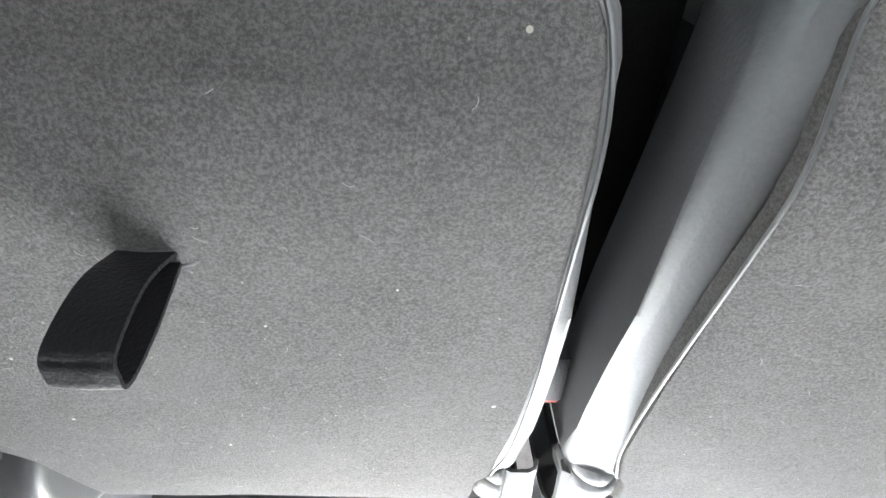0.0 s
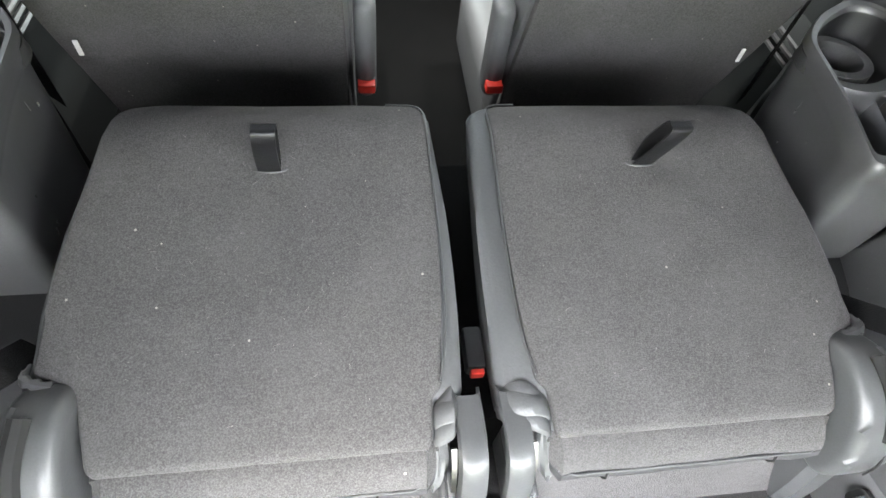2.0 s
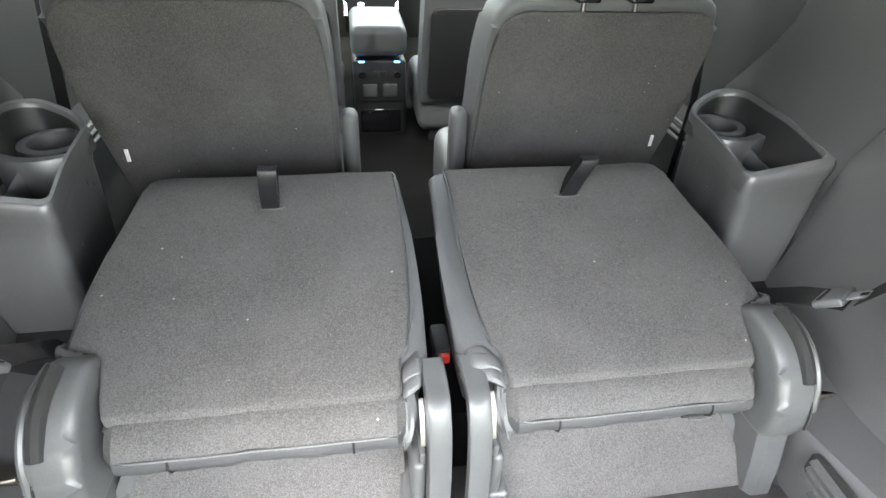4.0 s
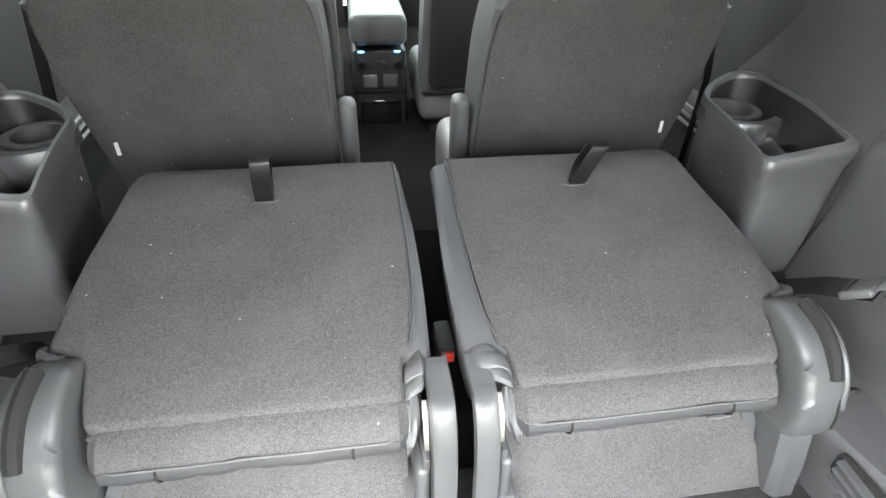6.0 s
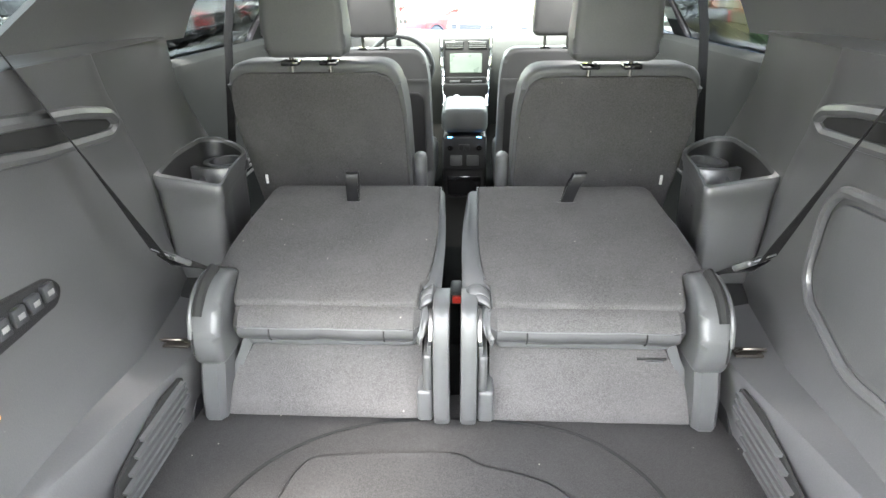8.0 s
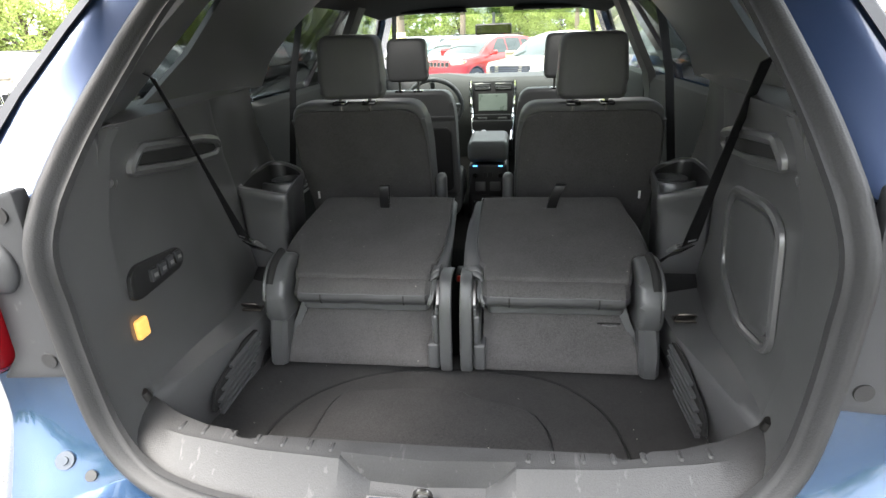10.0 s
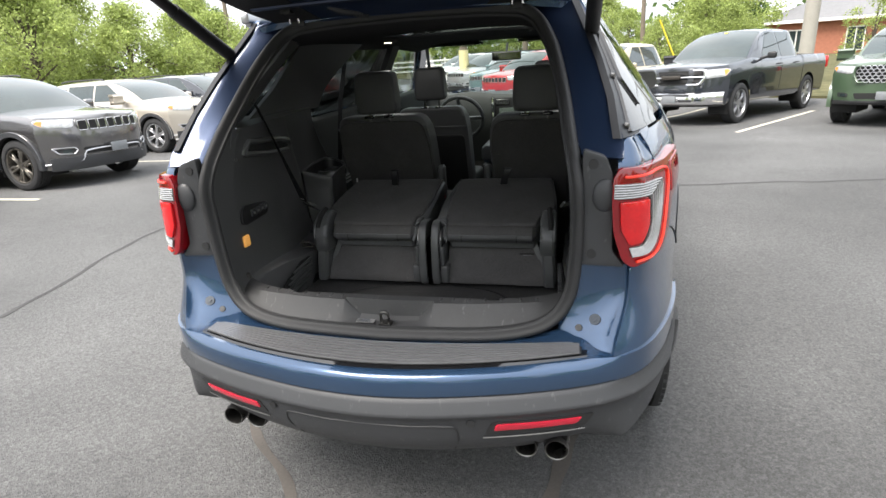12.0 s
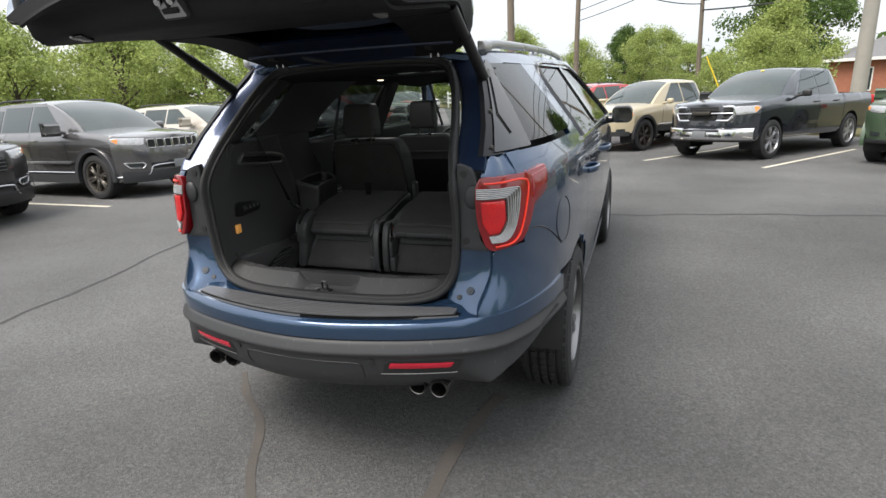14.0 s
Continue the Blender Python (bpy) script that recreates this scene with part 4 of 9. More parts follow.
def corner(sd, a, z, h):
    """A point of the body corner: a metres round from the lamp's inner edge, h proud of the skin."""
    t = LAMP0 + a
    x, y = float(np.interp(t, arc_len, ux)), float(np.interp(t, arc_len, uy))
    x2, y2 = float(np.interp(t + 0.01, arc_len, ux)), float(np.interp(t + 0.01, arc_len, uy))
    n = np.array([y2 - y, -(x2 - x)])
    n /= np.linalg.norm(n)
    inn = side_in(z) * min(1, max(0, a / 0.15)) + 0.02 * max(0, z - 1.2) / 0.1 * max(0, 1 - a / 0.1)
    return (sd * (x + n[0] * h - inn * n[0]), y + n[1] * h - inn * n[1], z)


for s, side in SIDES:
    bm = bmesh.new()
    rows = []
    for z in np.linspace(1.232, 1.342, 10):
        row = []
        for a in np.linspace(0.014, 0.30, 20):
            q = corner(s, a, z, 0.0)
            lean = max(0, z - 1.27) * (0.75 * max(0.25, 1 - a / 0.25))
            row.append((q[0] - s * 0.7 * max(0, z - 1.31) * min(1, a / 0.1), q[1] + lean, z))
        rows.append(row)
    grid(bm, rows)
    thicken(part("upper_corner_panel", bm, M["blue"], car), 0.008)
    bm = bmesh.new()
    sweep(bm, [corner(s, a, z, 0.001) for a, z in smooth_line([(0.20, 1.015), (0.25, 1.032), (0.33, 1.03), (0.42, 0.995), (0.50, 0.945), (0.56, 0.90)], 6)], ring(0.0028, 5))
    part("bumper_joint", bm, M["black"], car, "thin dark joint line in the paint")

LAMP = [(0.0, 1.235), (0.015, 1.266), (0.24, 1.258), (0.41, 1.272), (0.42, 1.232), (0.38, 1.17), (0.285, 1.135), (0.225, 1.05), (0.185, 1.008), (0.05, 0.99), (0.028, 1.01), (0.006, 1.09), (0.0, 1.17)]


def lamp_layer(bm, pts, s, h, thick, r=0.008, cuts=2):
    slab(bm, rounded(pts, r), lambda a, z, k: corner(s, a, z, h + k), thick, 0.003, 2, cuts)


for s, side in SIDES:
    bm = bmesh.new()
    lamp_layer(bm, LAMP, s, 0.022, 0.06, 0.012)
    lamp = part("tail_lamp", bm, M["darkred"], car, "red tail lamp with clear inner bands")
    bm = bmesh.new()
    lamp_layer(bm, [(0.022, 1.10), (0.018, 1.178), (0.098, 1.178), (0.096, 1.105), (0.072, 1.062), (0.042, 1.056)], s, 0.027, 0.02)
    part("brake_lens", bm, M["red"], lamp, "bright red brake lens")
    inner = [(0.004, 1.186), (0.09, 1.186), (0.106, 1.176), (0.105, 1.10), (0.076, 1.055), (0.042, 1.049)]
    outer = [(0.004, 1.226), (0.165, 1.219), (0.195, 1.20), (0.158, 1.09), (0.108, 1.03), (0.05, 1.022)]
    bm = bmesh.new()
    lamp_layer(bm, inner + outer[::-1], s, 0.0236, 0.02, 0.004)
    part("rib_bed", bm, M["rib_bed"], lamp, "grey clear-lens bed")
    for k in range(6):  # clear ribs that run across and then down
        t = (k + 0.5) / 6
        bm = bmesh.new()
        path = [(a + (c - a) * t, b + (d - b) * t) for (a, b), (c, d) in zip(inner, outer)]
        pts = [corner(s, a, z, 0.0245) for a, z in smooth_line(path, 5)]
        sweep(bm, pts, ring(0.0028, 6))
        part("clear_rib", bm, M["lampwhite"], lamp, "clear ribbed lens band")
    bm = bmesh.new()
    sweep(bm, [corner(s, a, z, 0.0235) for a, z in smooth_line([(0.028, 1.243), (0.12, 1.242), (0.225, 1.237), (0.245, 1.205), (0.19, 1.075), (0.14, 1.018), (0.06, 1.007)], 6)], ring(0.0042, 6))
    part("light_guide", bm, M["redlit"], lamp, "glowing red light guide")
    bm = bmesh.new()
    lamp_layer(bm, [(0.285, 1.245), (0.405, 1.258), (0.385, 1.19), (0.31, 1.16), (0.268, 1.158)], s, 0.025, 0.015)
    part("side_marker_lens", bm, M["darkred"], lamp)


# wheels
def wheel(name, x, y, r, width, rim_mat, parent, spokes=5, spoke_w=0.05, s=1, rim_r=0.255):
    """Tyre with tread and a spoked rim; s points to its outer face."""
    hw = width / 2
    bm = bmesh.new()
    prof = [(-hw * 0.8, rim_r), (-hw * 0.98, rim_r + 0.03), (-hw, (r + rim_r) / 2), (-hw * 0.93, r - 0.025), (-hw * 0.75, r)]
    for g in (-0.5, -0.17, 0.17, 0.5):
        prof += [(hw * g - 0.009, r), (hw * g - 0.007, r - 0.012), (hw * g + 0.007, r - 0.012), (hw * g + 0.009, r)]
    prof += [(hw * 0.75, r), (hw * 0.93, r - 0.025), (hw, (r + rim_r) / 2), (hw * 0.98, rim_r + 0.03), (hw * 0.8, rim_r)]
    lathe(bm, prof, (x, y, r), "x", 48)
    w = new(name)
    w.parent = parent
    part("tyre", bm, M["tyre"], w, "black rubber tyre", 25)
    bm = bmesh.new()
    for k in range(54 if parent is car else 0):
        m = Matrix.Translation((x, y, r)) @ Matrix.Rotation(2 * math.pi * k / 54, 4, "X")
        for c in (-0.74, -0.34, 0.0, 0.34, 0.74):
            box(bm, hw * c - hw * 0.12, hw * c + hw * 0.12, -r * 0.038, r * 0.038, r - 0.006, r + 0.004 - 0.006 * (abs(c) > 0.5), 0, 1, m @ Matrix.Rotation(0.05 * (k % 2), 4, "Z"))
    if parent is car:
        part("tread", bm, M["tyre"], w)
    bm = bmesh.new()
    lathe(bm, [(s * hw * 0.85, rim_r + 0.004), (s * hw * 0.92, rim_r + 0.008), (s * hw * 0.92, rim_r - 0.008), (s * hw * 0.6, rim_r - 0.02), (-s * hw * 0.8, rim_r - 0.02)], (x, y, r), "x", 40)
    for k in range(spokes):
        a = 2 * math.pi * (k + 0.25) / spokes
        for d in (-0.13, 0.13):
            m = Matrix.Translation((x, y, r)) @ Matrix.Rotation(a + d, 4, "X")
            box(bm, s * hw * 0.62 - 0.018, s * hw * 0.62 + 0.018, -spoke_w / 2 * 0.7, spoke_w / 2 * 0.7, 0.05, rim_r - 0.01, 0.006, 1, m)
    cyl(bm, (x + s * hw * 0.35, y, r), (x + s * hw * 0.74, y, r), 0.085, 0.07, 20)
    part("rim", bm, rim_mat, w, "spoked alloy rim")
    bm = bmesh.new()
    cyl(bm, (x - s * 0.02, y, r), (x + s * 0.0, y, r), 0.17, n=28)
    part("brake_disc", bm, M["steel"], w)
    return w


for s, side in SIDES:
    for y in (WHEEL_Y, FRONT_Y):
        wheel("wheel", s * 0.835, y, WHEEL_Z, 0.25, M["greyalloy"], car, 5, 0.055, s)

# ---- liftgate, open ----
# section from hinge to lower edge: (y, z) of the inner face, thickness, half width
HINGE = (0.577, 1.745)
GATE = [(0.585, 1.735, 0.03, 0.50), (0.50, 1.765, 0.09, 0.565), (0.30, 1.80, 0.13, 0.605), (0.10, 1.79, 0.165, 0.655), (-0.05, 1.765, 0.185, 0.685), (-0.20, 1.73, 0.185, 0.68), (-0.30, 1.708, 0.165, 0.668), (-0.365, 1.695, 0.155, 0.66), (-0.395, 1.71, 0.125, 0.65), (-0.42, 1.75, 0.085, 0.64), (-0.46, 1.775, 0.05, 0.625), (-0.50, 1.80, 0.02, 0.58)]
SWING = Matrix.Translation((0, *HINGE)) @ Matrix.Rotation(radians(-5.8), 4, "X") @ Matrix.Translation((0, -HINGE[0], -HINGE[1]))
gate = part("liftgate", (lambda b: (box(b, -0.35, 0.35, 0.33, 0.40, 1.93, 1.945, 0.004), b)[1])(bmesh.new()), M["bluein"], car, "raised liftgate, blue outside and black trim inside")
gate.matrix_basis = SWING


def droop(y, u):
    """The gate's lower corners hang below its middle."""
    return u * u * float(np.interp(y, [-0.49, -0.44], [0.075, 0.0]))


bm = bmesh.new()
rows = []
gs = smooth_line([(y, z, t, w) for y, z, t, w in GATE], 3)
for y, z, t, w in gs:
    row = []
    for u in np.linspace(-1, 1, 23):
        bow = 0.035 * (1 - u * u)
        row.append((u * (w + 0.02), y - 0.0 - (0.03 * (1 - u * u) if y < -0.3 else 0), z + t + bow - droop(y, u)))
    rows.append(row)
grid(bm, rows)
thicken(part("outer_skin", bm, M["blue"], gate), 0.015)
bm = bmesh.new()
rows = []
for y, z, t, w in gs:
    rows.append([(w + 0.018, y, z + t - droop(y, 1)), (w + 0.015, y, z + t * 0.5 - droop(y, 1)), (w, y, z + 0.005 - droop(y, 1)), (w - 0.05, y, z - 0.002 - droop(y, 1))])
for s, side in SIDES:
    bm = bmesh.new()
    grid(bm, [[(s * x, y, z) for x, y, z in r] for r in rows])
    thicken(part("gate_flange", bm, M["gatetrim"], gate), 0.006)
bm = bmesh.new()
y, z, t, w = gs[-1]
grid(bm, [[(u * (w + 0.02 * (1 - k) - 0.03 * k), y - 0.03 * (1 - u * u), z + (t + 0.035 * (1 - u * u)) * (1 - k) - droop(y, u)) for u in np.linspace(-1, 1, 21)] for k in (0, 0.5, 1)])
thicken(part("gate_edge", bm, M["gatetrim"], gate), 0.004)
# inner trim: frame round the rear window, then the lower panel
bm = bmesh.new()
rows = []
for i, (y, z, t, w) in enumerate(gs):
    if y > 0.06:
        rows.append([(u * (w - 0.03), y, z - 0.006) for u in (0.62, 0.72, 0.86, 1.0)])
for s, side in SIDES:
    bm = bmesh.new()
    grid(bm, [[(s * x, y, z) for x, y, z in r] for r in rows])
    thicken(part("window_side_trim", bm, M["gatetrim"], gate), 0.012)
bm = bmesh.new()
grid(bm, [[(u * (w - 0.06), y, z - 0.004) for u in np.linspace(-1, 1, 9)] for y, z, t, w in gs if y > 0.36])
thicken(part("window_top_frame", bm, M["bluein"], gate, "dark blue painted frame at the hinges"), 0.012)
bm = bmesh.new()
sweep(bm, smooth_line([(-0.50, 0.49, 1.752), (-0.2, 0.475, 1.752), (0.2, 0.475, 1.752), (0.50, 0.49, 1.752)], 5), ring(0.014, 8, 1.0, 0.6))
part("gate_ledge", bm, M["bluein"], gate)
bm = bmesh.new()
rows = []
for y, z, t, w in gs:
    if y <= 0.10:
        d = float(np.interp(y, [-0.51, -0.46, -0.40, -0.2, 0.0, 0.1], [0.0, 0.004, 0.01, 0.0, -0.01, -0.006]))
        rows.append([(u * (w - 0.03), y - 0.03 * (1 - u * u) * (y < -0.3), z + d * min(1, (1 - abs(u)) * 8) - droop(y, u)) for u in np.linspace(-1, 1, 25)])
grid(bm, rows)
thicken(part("lower_trim_panel", bm, M["gatetrim"], gate, "black plastic inner trim panel"), 0.01)
bm = bmesh.new()
grid(bm, [[(u * 0.42, y, z + 0.03) for u in np.linspace(-1, 1, 9)] for y, z in ((0.50, 1.80), (0.28, 1.82), (0.06, 1.80))])
part("rear_window", bm, M["darkglass"], gate, "tinted rear window")
# latch in its recess: black housing, steel plate with two rivets and the claw
tilt = Matrix.Translation((0, -0.462, 1.752)) @ Matrix.Rotation(radians(-52), 4, "X")
bm = bmesh.new()
box(bm, -0.05, 0.05, -0.06, 0.06, -0.012, 0.03, 0.012, 3, tilt)
lat = part("latch_housing", bm, M["black"], gate)
bm = bmesh.new()
slab(bm, rounded([(-0.04, 0.05), (0.04, 0.05), (0.034, -0.012), (0.03, -0.045), (0.012, -0.05), (0.009, -0.005), (-0.009, -0.005), (-0.012, -0.05), (-0.03, -0.045), (-0.034, -0.012)], 0.005), lambda a, b, h: tilt @ Vector((a, b, -0.014 - h)), 0.004, 0.001, 1)
part("latch_plate", bm, M["alloy"], lat, "bright steel latch plate")
for x in (-0.022, 0.022):
    bm = bmesh.new()
    cyl(bm, tilt @ Vector((x, 0.0, -0.016)), tilt @ Vector((x, 0.0, -0.026)), 0.012, 0.010, 12)
    part("rivet", bm, M["chrome"], lat)
bm = bmesh.new()
box(bm, -0.028, 0.028, 0.022, 0.036, -0.021, -0.016, 0.002, 1, tilt)
box(bm, -0.006, 0.006, -0.03, 0.02, -0.019, -0.010, 0.002, 1, tilt)
part("latch_claw", bm, M["soot"], lat)
bm = bmesh.new()
box(bm, -0.018, 0.018, -0.088, -0.074, -0.010, -0.004, 0.002, 2, tilt)
part("latch_label", bm, M["print_"], gate, "grey printed label")
# recessed pull handle: raised lip, near-black slab as the painted shade of its well
cup = Matrix.Translation((0.355, -0.438, 1.742)) @ Matrix.Rotation(radians(-38), 4, "X")
bm = bmesh.new()
o = rounded([(-0.10, -0.035), (-0.092, 0.035), (0.105, 0.035), (0.115, -0.035)], 0.018)
sweep(bm, [cup @ Vector((a, b, -0.006)) for a, b in o], ring(0.008, 8), True, up=(0, 0, 1))
pc = part("pull_cup", bm, M["gatetrim"], gate, "black recessed pull handle")
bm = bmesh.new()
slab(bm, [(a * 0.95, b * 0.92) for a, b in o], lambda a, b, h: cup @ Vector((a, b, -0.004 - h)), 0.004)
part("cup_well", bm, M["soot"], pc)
# close button, small cargo lamp and the rubber stops
bm = bmesh.new()
mm = Matrix.Translation((-0.44, -0.385, 1.694)) @ Matrix.Rotation(radians(-8), 4, "X")
box(bm, -0.028, 0.028, -0.022, 0.022, -0.008, 0.004, 0.004, 2, mm)
cb = part("close_button", bm, M["gloss"], gate, "square black close button")
bm = bmesh.new()
box(bm, -0.005, 0.005, -0.010, 0.010, -0.0095, -0.008, 0, 1, mm)
part("button_icon", bm, M["white"], cb, "white printed symbol")
bm = bmesh.new()
box(bm, 0.492, 0.522, -0.21, -0.165, 1.712, 1.73, 0.004, 2)
part("gate_lamp", bm, M["print_"], gate, "small pale lamp lens")
for s in (-1, 1):
    bm = bmesh.new()
    cyl(bm, (s * 0.555, -0.485, 1.80), (s * 0.555, -0.487, 1.742), 0.017, 0.013, 14)
    part("rubber_stop", bm, M["rubber"], gate, "black rubber stop")
for s, side in SIDES:
    bm = bmesh.new()
    box(bm, s * 0.37, s * 0.40, 0.50, 0.60, 1.735, 1.765, 0.004)
    box(bm, s * 0.365, s * 0.405, 0.585, 0.612, 1.70, 1.74, 0.004)
    part("gate_hinge", bm, M["black"], gate)
    bm = bmesh.new()
    sweep(bm, smooth_line([(s * 0.39 - 0.017, 0.572, 1.71), (s * 0.39 - 0.013, 0.566, 1.735), (s * 0.39 + 0.013, 0.566, 1.735), (s * 0.39 + 0.017, 0.572, 1.71)], 4), ring(0.0035, 6))
    part("hinge_loop", bm, M["chrome"], gate, "bright steel hinge loop")
    bm = bmesh.new()
    a, b = Vector((s * 0.62, 0.50, 1.62)), SWING @ Vector((s * 0.63, 0.09, 1.79))
    cyl(bm, a, a.lerp(b, 0.62), 0.022, n=14)
    cyl(bm, a.lerp(b, 0.55), b, 0.018, n=12)
    bmesh.ops.create_uvsphere(bm, u_segments=10, v_segments=8, radius=0.02, matrix=Matrix.Translation(a))
    part("gate_strut", bm, M["black"], car, "black gas strut")
bm = bmesh.new()
hose = [Vector(p) for p in smooth_line([(-0.125, 0.60, 1.722), (-0.155, 0.57, 1.728), (-0.20, 0.55, 1.735), (-0.235, 0.53, 1.75), (-0.24, 0.51, 1.775)], 10)]
for k, (a, b) in enumerate(zip(hose, hose[1:])):
    cyl(bm, a, b, 0.0145 if k % 2 else 0.0115, n=12)
part("wiring_conduit", bm, M["cladding"], gate, "ribbed grey wiring hose")

# ---- cargo opening: seal, sill, floor ----
HALF_SEAL = [(0.0, 0.092, 0.758), (0.3, 0.112, 0.76), (0.45, 0.135, 0.775), (0.53, 0.155, 0.81), (0.575, 0.168, 0.875), (0.592, 0.172, 0.97), (0.598, 0.172, 1.10), (0.592, 0.172, 1.23),
             (0.572, 0.245, 1.345), (0.545, 0.375, 1.475), (0.505, 0.497, 1.597), (0.44, 0.585, 1.685), (0.32, 0.612, 1.712), (0.0, 0.622, 1.722)]
loop = smooth_line(HALF_SEAL, 6)
loop = loop + [np.array((-p[0], p[1], p[2])) for p in loop[-2:0:-1]]


def frame_sweep(bm, pts, section, centre=(0, 0.3, 1.2)):
    """Runs a section (towards the middle, towards the rear) round the opening."""
    n = len(pts)
    rows = []
    for i in range(n):
        p, t = Vector(pts[i]), Vector(pts[(i + 1) % n]) - Vector(pts[i - 1])
        t.normalize()
        back = Vector((0, -1, -0.35 if p.z > 1.27 else 0))
        if p.z > 1.27:
            back = Vector((0, -0.72, 0.7))
        inn = t.cross(back).normalized()
        if inn.dot(Vector(centre) - p) < 0:
            inn = -inn
        bk = inn.cross(t).normalized()
        if bk.dot(back) < 0:
            bk = -bk
        rows.append([p + inn * a + bk * b for a, b in section])
    rows.append(rows[0])
    grid(bm, rows, True)
    bmesh.ops.remove_doubles(bm, verts=bm.verts, dist=1e-5)


bm = bmesh.new()
frame_sweep(bm, loop, [(-0.006, -0.012), (-0.010, 0.004), (-0.004, 0.016), (0.006, 0.020), (0.014, 0.014), (0.018, 0.002), (0.022, -0.004), (0.028, -0.004), (0.030, -0.014), (0.012, -0.018)])
part("opening_seal", bm, M["rubber"], car, "black rubber weatherstrip round the opening", 60)

# sill plate: ramps up from the seal, flat top with ribs, then drops to the floor
bm = bmesh.new()
rows = []
for x in np.linspace(0, 0.60, 25):
    ys = float(np.interp(x, [0, 0.3, 0.45, 0.53, 0.60], [0.105, 0.125, 0.15, 0.17, 0.19]))
    zs = float(np.interp(x, [0, 0.3, 0.45, 0.53, 0.60], [0.772, 0.774, 0.79, 0.825, 0.90]))
    zs = min(zs, 0.832)
    yt = ys + 0.06
    zt = 0.839
    ye = float(np.interp(x, [0, 0.3, 0.42, 0.50, 0.56, 0.60], [0.228, 0.232, 0.25, 0.28, 0.315, 0.34]))
    if 0.30 < x < 0.36:
        ye -= 0.016
    rec = 1 if x < 0.115 else (0 if x > 0.14 else (0.14 - x) / 0.025)
    rows.append([(x, ys, zs), (x, ys + 0.03 + 0.02 * rec, zs + (zt - zs) * (0.4 - 0.33 * rec)), (x, yt, zt - 0.055 * rec), (x, yt + 0.008, zt - 0.05 * rec), (x, yt + 0.014, zt + 0.002), (x, ye - 0.012, zt + 0.002), (x, ye, zt - 0.012), (x, ye + 0.006, 0.66)])
grid(bm, rows)
mirrored(bm)
sill = part("sill_plate", bm, M["sill"], car, "scuffed grey plastic sill plate", 30)
for i, x in enumerate([0.17, 0.21, 0.26, 0.31, 0.36, 0.42, 0.47]):
    for s in (1, -1):
        bm = bmesh.new()
        y0 = float(np.interp(x, [0, 0.3, 0.45, 0.54], [0.182, 0.20, 0.222, 0.245]))
        box(bm, s * x - 0.005, s * x + 0.005, y0 - 0.004, y0 + 0.02, 0.836, 0.8435, 0.003, 1)
        part("sill_rib", bm, M["sill"], sill)
bm = bmesh.new()
sweep(bm, smooth_line([(-0.012, 0.135, 0.775), (-0.012, 0.132, 0.815), (0.0, 0.131, 0.823), (0.012, 0.132, 0.815), (0.012, 0.135, 0.775)], 5), ring(0.0045, 8))
box(bm, -0.02, 0.02, 0.122, 0.155, 0.776, 0.785, 0.003)
part("latch_striker", bm, M["steel"], car, "steel latch striker in the sill recess")
bm = bmesh.new()
box(bm, -0.10, -0.04, 0.128, 0.152, 0.7825, 0.7845)
wl = part("warning_label", bm, M["print_"], sill, "small worn printed label")
for k in range(4):
    bm = bmesh.new()
    box(bm, -0.096, -0.05 - 0.006 * (k % 2), 0.131 + 0.0052 * k, 0.1335 + 0.0052 * k, 0.7846, 0.785)
    part("label_bar", bm, M["disc"] if k % 2 else M["black"], wl)

# cargo floor
bm = bmesh.new()
box(bm, -0.60, 0.60, 0.25, 0.95, 0.56, 0.652, 0.004)
tagged(part("cargo_floor", bm, M["carpetfloor"]), "dark brown-grey carpet of the cargo floor", "floor", kind="structure")
bm = bmesh.new()
slab(bm, smooth_line([(-0.40, 0.30), (-0.415, 0.45), (-0.35, 0.59), (-0.21, 0.685), (0, 0.715), (0.22, 0.69), (0.34, 0.59), (0.385, 0.46), (0.39, 0.30)], 6), lambda a, b, h: (a, b, 0.658 + h), 0.008, 0.003, 2)
fp = tagged(part("floor_panel", bm, M["carpetfloor"]), "round carpeted lift-out panel of the cargo floor", "floor panel")
bm = bmesh.new()
sweep(bm, [(x * 1.01, y + 0.004, 0.6535) for x, y in smooth_line([(-0.40, 0.30), (-0.415, 0.45), (-0.35, 0.59), (-0.21, 0.685), (0, 0.715), (0.22, 0.69), (0.34, 0.59), (0.385, 0.46), (0.39, 0.30)], 6)], ring(0.005, 6))
part("edge_groove", bm, M["soot"], fp, "dark groove round the panel")
bm = bmesh.new()
slab(bm, smooth_line([(-0.305, 0.29), (-0.305, 0.48), (-0.285, 0.575), (-0.235, 0.605), (-0.03, 0.615), (0.02, 0.612), (0.05, 0.59), (0.165, 0.555), (0.215, 0.50), (0.228, 0.42), (0.23, 0.29)], 6), lambda a, b, h: (a, b, 0.668 + h), 0.012, 0.005, 3)
fl = tagged(part("floor_lid", bm, M["carpetfloor"]), "raised carpeted storage lid with a curved edge", "floor lid")
bm = bmesh.new()
sweep(bm, [(x * 1.012, y * 1.004, 0.6595) for x, y in smooth_line([(-0.305, 0.29), (-0.305, 0.48), (-0.285, 0.575), (-0.235, 0.605), (-0.03, 0.615), (0.02, 0.612), (0.05, 0.59), (0.165, 0.555), (0.215, 0.50), (0.228, 0.42), (0.23, 0.29)], 6)], ring(0.004, 6))
part("edge_binding", bm, M["black"], fl, "black bound lid edge")


